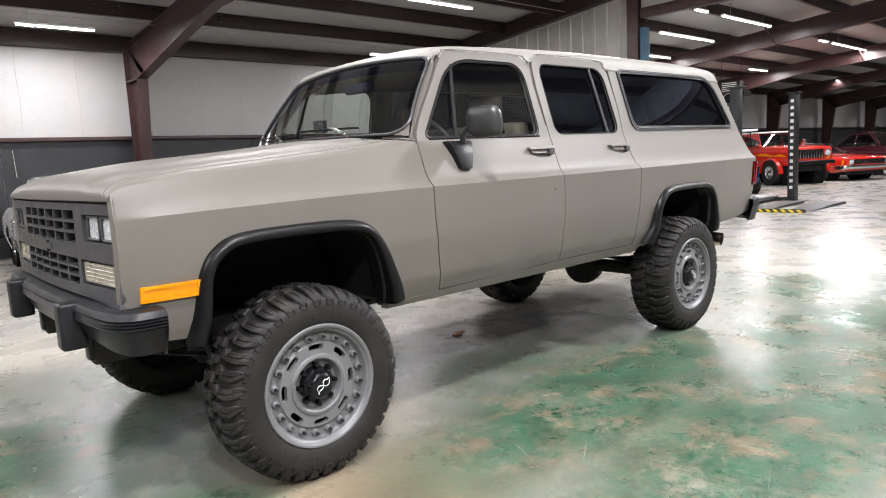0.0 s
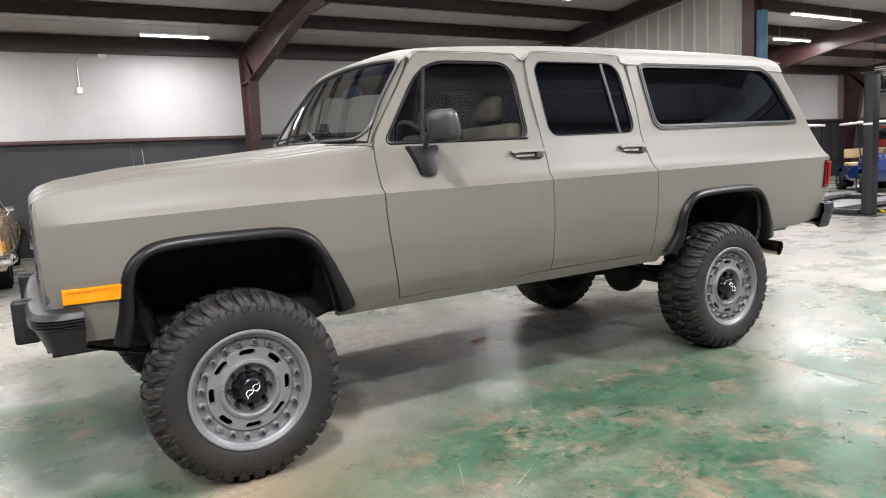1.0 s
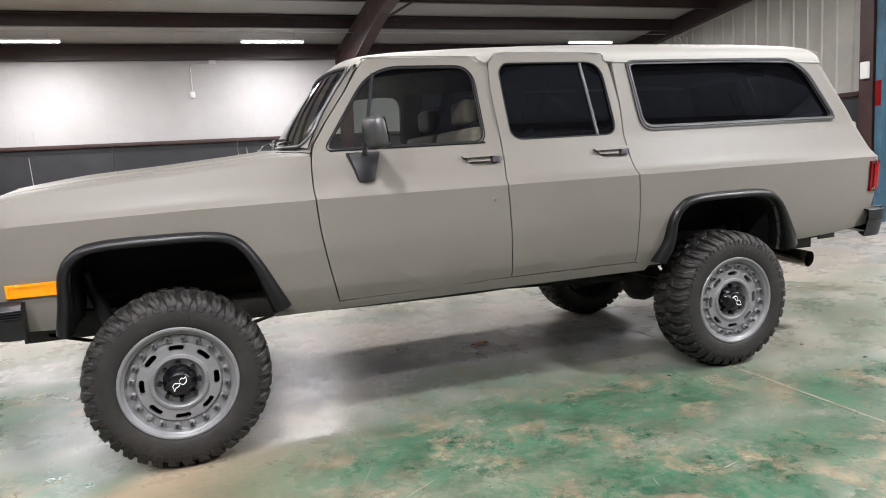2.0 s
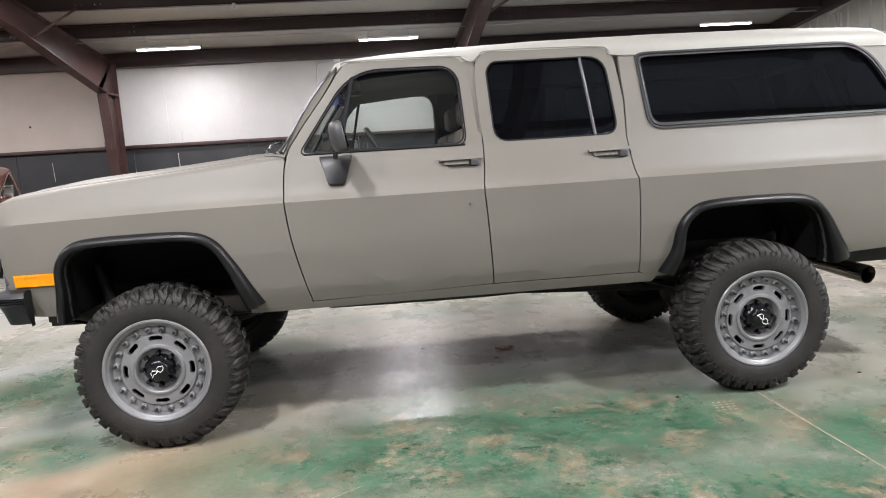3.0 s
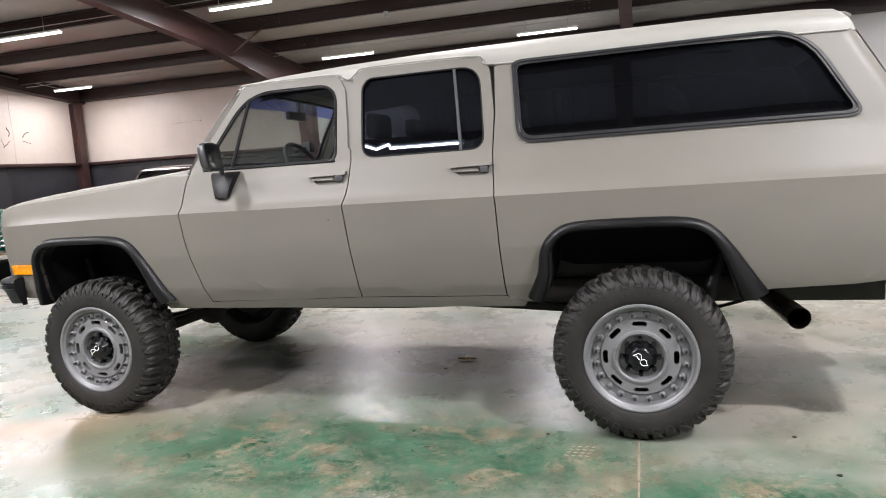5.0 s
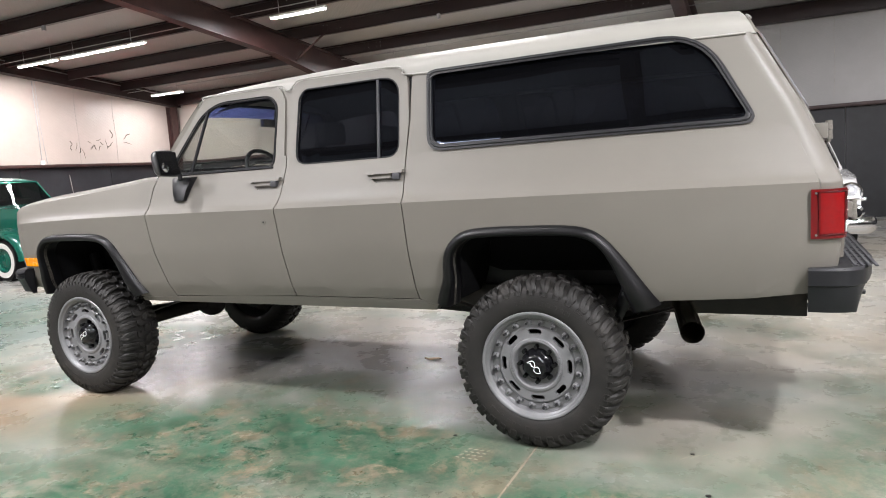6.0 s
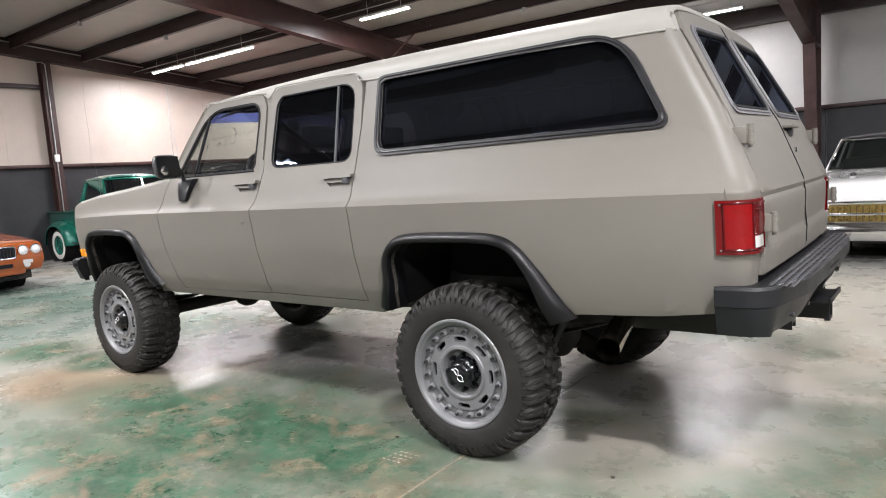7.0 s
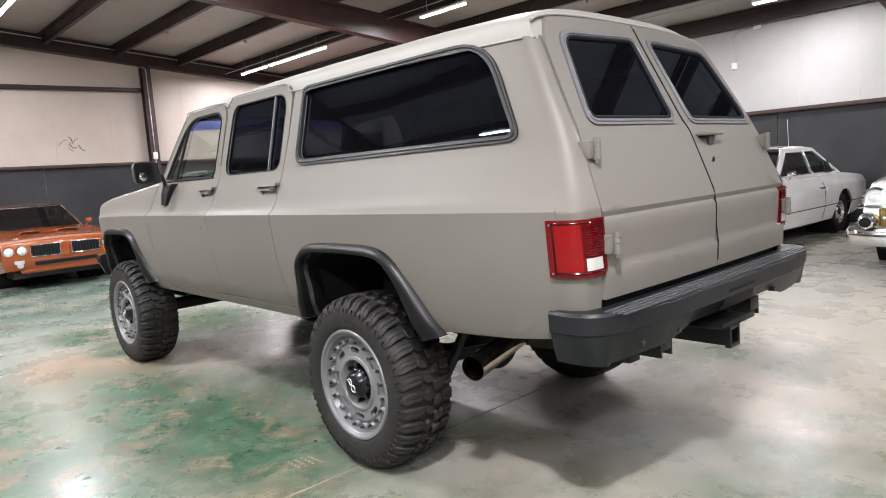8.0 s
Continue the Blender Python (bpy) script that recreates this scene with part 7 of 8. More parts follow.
DARKGOLD = material("dark_gold_bar", (0.20, 0.14, 0.045), 0.35, metal=0.8, var=0.2, scale=30)


def fifties_sedan(m):
    car = thing("classic_sedan", m, "white fifties sedan with chrome bumper and gold grille, nose out", "car", "parked classic cars")
    top = [(2.42, 0.42), (2.50, 0.60), (2.46, 0.86), (2.30, 0.96), (1.6, 1.01), (0.95, 1.05), (-1.0, 1.02), (-1.9, 1.0), (-2.40, 0.98), (-2.52, 0.80), (-2.48, 0.40)]
    half = car_shell(car, WHITEPAINT, top, 0.30, (1.48, -1.44), 0.40, 0.97, [(-2.5, 0.90), (-2.0, 0.97), (0, 1.0), (2.0, 0.97), (2.5, 0.90)])
    greenhouse(car, WHITEPAINT, [(0.92, 1.05), (0.42, 1.50), (-0.95, 1.50), (-1.45, 1.05)], 0.82, 0.66, (-0.25,))
    part("chassis", boxed(-2.35, 2.3, -0.75, 0.75, 0.22, 0.36), DARKSTEEL, car)
    for x in (1.48, -1.44):
        for s in (-1, 1):
            car_wheel(car, x, s * 0.76, 0.34, 0.19, 0.205, CHROME, True)
    # grille recess with mesh and centre bar
    bm = sheet(rounded([(-0.72, 0.50), (-0.72, 0.70), (0.72, 0.70), (0.72, 0.50)], 0.05, 4), [], [], [], lambda u, v: (2.545 - 0.05 * abs(u / 0.72) ** 3, u, v), (-0.02, 0, 0))
    gr = part("grille", bm, GOLDGRILLE, car, "gold mesh grille")
    for k in range(23):
        y = -0.70 + k * 1.40 / 22
        part("grille_bar", boxed(2.53 - 0.05 * abs(y / 0.72) ** 3, 2.556 - 0.05 * abs(y / 0.72) ** 3, y - 0.008, y + 0.008, 0.51, 0.69), DARKGOLD, gr)
    part("grille_crossbar", boxed(2.54, 2.585, -0.66, 0.66, 0.58, 0.615, bevel=0.012), CHROME, gr)
    part("grille_badge", boxed(2.584, 2.592, -0.10, 0.10, 0.586, 0.610, bevel=0.003), DULLCHROME, gr)
    bm = bmesh.new()
    tube(bm, [(2.53 - 0.07 * abs(y / 0.92) ** 3, y, 0.715 + 0.015 * (1 - (y / 0.9) ** 2)) for y in frange(-0.92, 0.92, 0.15)], 0.026, 8)
    part("upper_grille_bar", bm, CHROME, car)
    bar(car, "front_bumper", CHROME, 2.66, 0.99, 0.29, 0.50, wrap=0.4, label="wide chrome front bumper")
    bar(car, "rear_bumper", CHROME, -2.60, 0.97, 0.38, 0.54, wrap=0.4)
    for s in (-1, 1):
        round_lamp(car, 2.45, s * 0.76, 0.80, 0.088, 0.045)
        bm = bmesh.new()
        lathe(bm, [(0.10, -0.06), (0.105, 0.02), (0.085, 0.08), (0.05, 0.12), (0.0, 0.13)], (2.54, s * 0.80, 0.56), axis="X", n=20)
        part("bumper_bullet", bm, CHROME, car)
        bm = bmesh.new()
        lathe(bm, [(0.058, 0.0), (0.055, 0.02), (0.0, 0.03)], (2.672, s * 0.80, 0.56), axis="X", n=18)
        part("bullet_tip", bm, SEAL, car)
        bm = bmesh.new()
        lathe(bm, [(0.0, 0.28), (0.03, 0.22), (0.04, 0.05), (0.02, -0.12), (0.0, -0.16)], (2.02, s * 0.34, 1.035), axis="X", n=14)
        part("hood_ornament", bm, CHROME, car)
        bm = bmesh.new()
        rod(bm, (2.54, s * 0.45, 0.46), (2.56, s * 0.45, 0.46), 0.045, n=16)
        part("parking_lamp", bm, CLEARLENS, car)
    trim_line(car, half, -2.2, 2.2, 0.80)
    door_lines(car, half, (0.95, -0.25, -1.2), 0.34, 0.98)
    part("rear_view_mirror", boxed(0.45, 0.48, -0.11, 0.11, 1.40, 1.45, bevel=0.012), CHROME, car)
    return car


def seventies_coupe(m, paint, label, vinyl=None, hl="pair", length=5.2, hwid=0.97, belt=0.88, roof_z=1.34, rims=None, front_paint_bumper=False, rear_wheel_lip=0.37, name="parked_coupe"):
    car = thing(name, m, label, "car", "parked classic cars")
    L = length / 2
    top = [(L - 0.06, 0.34), (L, 0.52), (L - 0.02, belt - 0.16), (L - 0.14, belt - 0.09), (1.6, belt - 0.02), (0.80, belt + 0.03), (-0.9, belt + 0.02), (-1.4, belt + 0.04), (-2.1, belt - 0.01), (-L + 0.06, belt - 0.06), (-L, belt - 0.25), (-L + 0.06, 0.36)]
    half = car_shell(car, paint, top, 0.26, (1.50, -1.42), rear_wheel_lip, hwid, [(-L, 0.90), (-2.0, 0.98), (0, 1.0), (1.9, 0.985), (L, 0.93)], shoulder=belt - 0.16)
    greenhouse(car, vinyl or paint, [(0.78, belt + 0.03), (0.10, roof_z), (-0.95, roof_z - 0.01), (-1.65, belt + 0.05)], 0.80, 0.62, (-0.55,))
    part("chassis", boxed(-L + 0.15, L - 0.15, -0.75, 0.75, 0.20, 0.32), DARKSTEEL, car)
    for x in (1.50, -1.42):
        for s in (-1, 1):
            car_wheel(car, x, s * 0.77, 0.335, 0.21, 0.195, rims or CHROME)
    if not front_paint_bumper:
        bar(car, "front_bumper", CHROME, L + 0.08, hwid, 0.40, 0.54, wrap=0.35, label="chrome front bumper")
    bar(car, "rear_bumper", CHROME if not front_paint_bumper else paint, -L - 0.07, hwid, 0.42, 0.56, wrap=0.3)
    if hl == "single":
        bm = sheet([(-0.80, 0.56), (-0.80, 0.72), (0.80, 0.72), (0.80, 0.56)], [], [], [], lambda u, v: (L + 0.006, u, v), (-0.02, 0, 0))
        gr = part("grille", bm, SEAL, car)
        for k in range(13):
            y = -0.5 + k / 12
            part("grille_bar", boxed(L, L + 0.018, y - 0.006, y + 0.006, 0.57, 0.71), DULLCHROME, gr)
    for s in (-1, 1):
        if hl == "pair":
            for y in (0.62, 0.80):
                round_lamp(car, L - 0.02, s * y, 0.64, 0.072)
            bm = sheet(rounded([(s * 0.09, 0.54), (s * 0.09, 0.72), (s * 0.50, 0.71), (s * 0.50, 0.55)], 0.025, 3), [], [], [], lambda u, v: (L + 0.012, u, v), (-0.02, 0, 0))
            gr = part("grille", bm, SEAL, car, "dark mesh grille opening")
            bm = bmesh.new()
            tube(bm, [(L + 0.014, u, v) for u, v in rounded([(s * 0.085, 0.535), (s * 0.085, 0.725), (s * 0.505, 0.715), (s * 0.505, 0.545)], 0.025, 3)], 0.008, 6, closed=True)
            part("grille_surround", bm, DULLCHROME, gr)
            bm = bmesh.new()
            lathe(bm, [(0.05, 0), (0.04, 0.02), (0, 0.025)], (L - 0.02, s * 0.66, 0.42), axis="X", n=16)
            part("parking_lamp", bm, CLEARLENS, car)
        else:
            round_lamp(car, L + 0.005, s * 0.72, 0.64, 0.082)
            part("marker_lamp", boxed(L - 0.20, L - 0.10, min(s * half(L - 0.15, 0.62) - 0.01, s * half(L - 0.15, 0.62) + 0.01), max(s * half(L - 0.15, 0.62) - 0.01, s * half(L - 0.15, 0.62) + 0.01), 0.56, 0.70, bevel=0.004), AMBER, car)
        side_mirror(car, 0.55, s * (half(0.55, belt) + 0.0), belt + 0.12, paint if front_paint_bumper else CHROME, 0.11, 0.07)
        tl = boxed(-L - 0.015, -L + 0.02, min(s * 0.45, s * 0.85), max(s * 0.45, s * 0.85), 0.60, 0.70, bevel=0.006)
        part("tail_lamp", tl, REDLENS, car)
    door_lines(car, half, (0.80, -0.60), 0.30, belt - 0.06)
    trim_line(car, half, -2.2, 2.3, 0.50, 0.008)
    return car, half


def pickup(m, paint, lower, label, era, name="pickup_truck"):
    car = thing(name, m, label, "pickup truck", "parked classic cars")
    if era == 50:
        top = [(2.30, 0.45), (2.36, 0.75), (2.28, 1.08), (2.05, 1.20), (1.3, 1.24), (0.72, 1.27), (0.0, 1.22), (-0.52, 1.22), (-0.56, 0.45)]
        half = car_shell(car, paint, top, 0.42, (1.47,), 0.42, 0.80, [(-0.6, 1.0), (0.8, 1.0), (1.4, 0.86), (2.3, 0.62)], shoulder=1.05, name="cab")
        greenhouse(car, paint, [(0.68, 1.26), (0.34, 1.73), (-0.38, 1.73), (-0.54, 1.24)], 0.79, 0.66, (-0.30,), trim=GREENPAINT)
        bm, rows = bmesh.new(), []
        for u in np.linspace(-1, 1, 13):
            rows.append([Vector((-0.02 + 0.40 * u, 0.675 * v, 1.705 + 0.115 * (1 - abs(u) ** 3) ** 0.6 * (1 - abs(v) ** 3) ** 0.6)) for v in np.linspace(-1, 1, 15)])
        grid(bm, rows)
        part("roof_crown", bm, paint, car, "rounded cab roof", angle=60)
        # bulged fenders
        for s in (-1, 1):
            for cx, ln in ((1.47, 0.88), (-1.47, 0.74)):
                bm, rows = bmesh.new(), []
                for a in np.linspace(-0.25, math.pi + 0.15, 17):
                    r = 0.47 + 0.05 * math.sin(a)
                    row = []
                    for t, k in ((0.0, 1.02), (0.25, 1.06), (0.5, 1.05), (0.8, 0.98), (1.0, 0.88), (1.0, 0.80)):
                        row.append(Vector((cx + math.cos(a) * r * k * ln / 0.62, s * (0.62 + 0.34 * t), max(0.36, 0.36 + math.sin(a) * r * k * 1.02))))
                    rows.append(row)
                grid(bm, rows)
                part("fender", bm, paint, car, "bulged rounded fender", angle=60)
                bm = bmesh.new()
                lathe(bm, [(0.42, s * 0.93), (0.42, s * 0.45), (0.02, s * 0.44)], (cx, 0, 0.38), n=24)
                part("wheel_well", bm, TUBBLACK, car)
            round_lamp(car, 2.18, s * 0.66, 0.90, 0.09, 0.02)
            part("running_board", boxed(-0.75, 0.85, min(s * 0.66, s * 0.92), max(s * 0.66, s * 0.92), 0.40, 0.45, bevel=0.01), paint, car)
            part("bed_side", boxed(-2.25, -0.62, min(s * 0.62, s * 0.68), max(s * 0.62, s * 0.68), 0.55, 1.06, bevel=0.012), paint, car)
            part("bed_rail", boxed(-2.27, -0.60, min(s * 0.61, s * 0.72), max(s * 0.61, s * 0.72), 1.06, 1.10, bevel=0.015), paint, car)
        part("bed_floor", boxed(-2.25, -0.62, -0.62, 0.62, 0.55, 0.60), DARKSTEEL, car)
        part("bed_front", boxed(-0.66, -0.62, -0.62, 0.62, 0.60, 1.06), paint, car)
        part("tailgate", boxed(-2.29, -2.25, -0.62, 0.62, 0.58, 1.06, bevel=0.01), paint, car)
        for k in range(5):
            z = 0.62 + k * 0.085
            bm = bmesh.new()
            tube(bm, [(2.38 - 0.10 * abs(y / 0.6) ** 2, y, z) for y in frange(-0.60 + 0.03 * abs(k - 2), 0.60 - 0.03 * abs(k - 2), 0.15)], 0.024, 8)
            part("grille_bar", bm, CHROME, car)
        bar(car, "front_bumper", CHROME, 2.56, 0.88, 0.42, 0.56, wrap=0.12, label="chrome front bumper")
        bm = bmesh.new()
        rod(bm, (0.55, -0.80, 1.15), (0.50, -0.83, 2.0), 0.004, n=5)
        part("antenna", bm, CHROME, car)
        for s in (-1, 1):
            side_mirror(car, 0.72, s * 0.82, 1.33, CHROME, 0.12, 0.12)
        door_lines(car, half, (0.62, -0.42), 0.46, 1.20)
        for x in (1.47, -1.47):
            for s in (-1, 1):
                car_wheel(car, x, s * 0.79, 0.36, 0.18, 0.20, GREENPAINT, True)
        bm = bmesh.new()
        tube(bm, [(0.70 - 0.02, 0, 1.27), (0.37, 0, 1.72)], 0.012, 6)
        part("windscreen_post", bm, CHROME, car)
    else:
        top = [(2.62, 0.50), (2.66, 0.80), (2.62, 1.10), (2.45, 1.16), (1.6, 1.20), (1.05, 1.22), (-0.30, 1.20), (-0.34, 0.50)]
        half = car_shell(car, paint, top, 0.48, (1.72,), 0.42, 0.99, [(-0.4, 1.0), (1.8, 1.0), (2.4, 0.98), (2.66, 0.95)], shoulder=1.05, name="cab")
        greenhouse(car, paint, [(1.0, 1.22), (0.48, 1.76), (-0.22, 1.76), (-0.34, 1.22)], 0.88, 0.72, (-0.12,))
        for s in (-1, 1):
            f = lambda u, v: (u, s * 0.985, v)
            ang = np.linspace(-1.35, 1.35, 15)
            o = [(-0.40, 0.50), (-0.40, 1.20), (-2.70, 1.20), (-2.70, 0.55)] + [(-1.62 + 0.42 * math.sin(t), 0.40 + 0.42 * math.cos(t)) for t in ang]
            part("bed_side", sheet(o, [], [], [], f, (0, -s * 0.05, 0)), paint, car)
            part("headlamp", boxed(2.62, 2.675, min(s * 0.55, s * 0.88), max(s * 0.55, s * 0.88), 0.88, 1.06, bevel=0.01), HEADLENS, car)
            part("turn_lamp", boxed(2.60, 2.67, min(s * 0.89, s * 0.975), max(s * 0.89, s * 0.975), 0.84, 1.07, bevel=0.01), AMBER, car, "amber corner lamp")
            part("tan_side", sheet([(2.55, 0.56), (2.55, 0.80), (2.16, 0.80), (2.14, 0.56)], [], [], [], lambda u, v: (u, s * (half(u, v) + 0.004), v), (0, -s * 0.01, 0)), lower, car)
            part("tan_side", sheet([(1.28, 0.56), (1.28, 0.80), (-0.30, 0.80), (-0.30, 0.56)], [], [], [], lambda u, v: (u, s * (half(u, v) + 0.004), v), (0, -s * 0.01, 0)), lower, car)
            side_mirror(car, 0.98, s * 0.95, 1.36, CHROME, 0.16, 0.22)
        part("nose_band", boxed(2.64, 2.672, -0.93, 0.93, 0.76, 0.84, bevel=0.006), lower, car, "tan lower nose band")
        gr = part("grille", boxed(2.63, 2.668, -0.54, 0.54, 0.86, 1.08, bevel=0.008), SEAL, car)
        for z in (0.90, 0.97, 1.04):
            part("grille_bar", boxed(2.665, 2.682, -0.54, 0.54, z - 0.012, z + 0.012, bevel=0.004), DULLCHROME, gr)
        for k in range(9):
            y = -0.48 + 0.12 * k
            part("grille_upright", boxed(2.664, 2.680, y - 0.008, y + 0.008, 0.87, 1.07), DULLCHROME, gr)
        bm = bmesh.new()
        lathe(bm, [(0.0, 0.012), (0.05, 0.010), (0.06, 0.0)], (2.68, 0, 0.97), axis="X", n=20)
        part("badge", bm, BLUEPAINT, gr, "plain blue oval badge")
        bar(car, "front_bumper", CHROME, 2.80, 0.98, 0.52, 0.70, wrap=0.25, label="chrome front bumper")
        part("tailgate", boxed(-2.72, -2.68, -0.95, 0.95, 0.60, 1.20, bevel=0.01), paint, car)
        part("bed_floor", boxed(-2.68, -0.42, -0.93, 0.93, 0.62, 0.68), DARKSTEEL, car)
        for x in (1.72, -1.62):
            for s in (-1, 1):
                car_wheel(car, x, s * 0.80, 0.37, 0.24, 0.20, CHROME)
        door_lines(car, half, (1.02, -0.20), 0.52, 1.16)
    part("chassis", boxed(-2.3, 2.2, -0.55, 0.55, 0.34, 0.48), DARKSTEEL, car)
    return car


def jeep(m):
    car = thing("red_jeep", m, "red off-road wagon with pale roof, big tyres and flame stripe", "jeep", "parked classic cars")
    top = [(2.02, 0.66), (2.06, 0.85), (2.03, 1.16), (1.92, 1.22), (1.3, 1.26), (0.66, 1.29), (-1.9, 1.26), (-2.0, 1.20), (-2.02, 0.66)]
    half = car_shell(car, REDPAINT, top, 0.62, (1.28, -1.25), 0.50, 0.84, [(-2, 0.98), (0.6, 1.0), (1.4, 0.99), (2.05, 0.94)], shoulder=1.12)
    greenhouse(car, REDPAINT, [(0.66, 1.29), (0.36, 1.74), (-1.75, 1.75), (-1.95, 1.27)], 0.80, 0.70, (-0.35, -1.1), trim=SEAL)
    part("roof_panel", boxed(-1.80, 0.40, -0.72, 0.72, 1.752, 1.80, bevel=0.02), LAMPHOUSING, car, "pale grey roof panel")
    gr = part("grille", boxed(2.04, 2.075, -0.46, 0.46, 0.86, 1.14, bevel=0.008), SEAL, car)
    for k in range(9):
        y = -0.40 + k * 0.10
        part("grille_slot", boxed(2.07, 2.088, y - 0.016, y + 0.016, 0.87, 1.13, bevel=0.004), CHROME, gr)
    for s in (-1, 1):
        round_lamp(car, 2.05, s * 0.62, 1.02, 0.095, 0.03)
        part("turn_lamp", boxed(2.05, 2.07, min(s * 0.56, s * 0.70), max(s * 0.56, s * 0.70), 0.83, 0.88, bevel=0.006), AMBER, car)
        for x in (1.28, -1.25):
            car_wheel(car, x, s * 0.80, 0.42, 0.30, 0.21, CHROME)
            bm, rows = bmesh.new(), []
            for a in np.linspace(0.05, math.pi - 0.05, 15):
                rows.append([Vector((x + r * math.cos(a), s * y, 0.36 + r * math.sin(a))) for r, y in ((0.50, 0.80), (0.50, 0.95), (0.52, 0.955), (0.55, 0.86), (0.56, 0.82))])
            grid(bm, rows)
            part("fender_flare", bm, REDPAINT, car, "red wheel arch flare", angle=50)
        part("flame_stripe", sheet([(1.95, 0.94), (1.7, 1.02), (0.7, 1.06), (0.3, 1.0), (0.8, 0.97), (1.4, 0.95)], [], [], [], lambda u, v: (u, s * (half(u, v) + 0.004), v), (0, 0, 0)), AMBER, car)
        side_mirror(car, 0.60, s * 0.84, 1.42, CHROME, 0.14, 0.16)
        part("tow_hook", boxed(2.2, 2.28, s * 0.40 - 0.02, s * 0.40 + 0.02, 0.62, 0.68, bevel=0.01), DARKSTEEL, car)
    part("front_bumper", boxed(2.10, 2.22, -0.78, 0.78, 0.66, 0.78, bevel=0.025, seg=3), TRIMBLACK, car, "black steel front bumper")
    part("chassis", boxed(-1.9, 2.0, -0.5, 0.5, 0.44, 0.62), DARKSTEEL, car)
    door_lines(car, half, (0.55, -0.35), 0.66, 1.22)
    return car


def golf_cart(m, label, roof_label):
    car = thing("golf_cart", m, label, "golf cart", "golf carts")
    top = [(1.18, 0.30), (1.22, 0.55), (1.05, 0.80), (0.75, 0.92), (0.62, 0.90), (0.58, 0.36), (-0.1, 0.34), (-0.15, 0.60), (-1.05, 0.66), (-1.15, 0.35)]
    car_shell(car, BLUEPAINT, top, 0.28, (0.86, -0.82), 0.27, 0.58, [(-1.2, 0.95), (0.6, 1.0), (1.22, 0.85)], shoulder=0.55)
    part("seat_cushion", boxed(-0.55, -0.02, -0.55, 0.55, 0.66, 0.76, bevel=0.04), TANSEAT, car, "tan seat cushion")
    part("seat_base", boxed(-0.55, -0.04, -0.52, 0.52, 0.34, 0.66), BLUEPAINT, car)
    for y in (-0.28, 0.28):
        part("seat_back", boxed(-0.66, -0.55, y - 0.25, y + 0.25, 0.86, 1.12, bevel=0.05), TANSEAT, car, "tan seat back")
    part("roof", boxed(-0.85, 0.85, -0.60, 0.60, 1.76, 1.82, bevel=0.025), LAMPHOUSING, car, roof_label)
    for s in (-1, 1):
        part("roof_post", rod(bmesh.new(), (0.70, s * 0.52, 0.88), (0.45, s * 0.54, 1.81), 0.016, n=8), SEAL, car)
        part("roof_post", rod(bmesh.new(), (-0.72, s * 0.52, 0.62), (-0.70, s * 0.54, 1.81), 0.016, n=8), SEAL, car)
        for x in (0.86, -0.82):
            car_wheel(car, x, s * 0.50, 0.25, 0.22, 0.12, DULLCHROME)
    bm = bmesh.new()
    tube(bm, [(0.38 + math.cos(t) * 0.07, 0.25 + math.sin(t) * 0.16, 0.98 + math.cos(t) * 0.14) for t in np.linspace(0, 2 * math.pi, 17)[:-1]], 0.012, 6, closed=True)
    rod(bm, (0.38, 0.25, 0.98), (0.62, 0.25, 0.70), 0.02, n=8)
    part("steering_wheel", bm, SEAL, car)
    return car


def heading(x, y, degrees, back=0.0):
    """Pose of a parked car with its nose towards that compass angle (0: +x, 90: +y)."""
    return pose(x, y, 0, 0, 0, degrees)


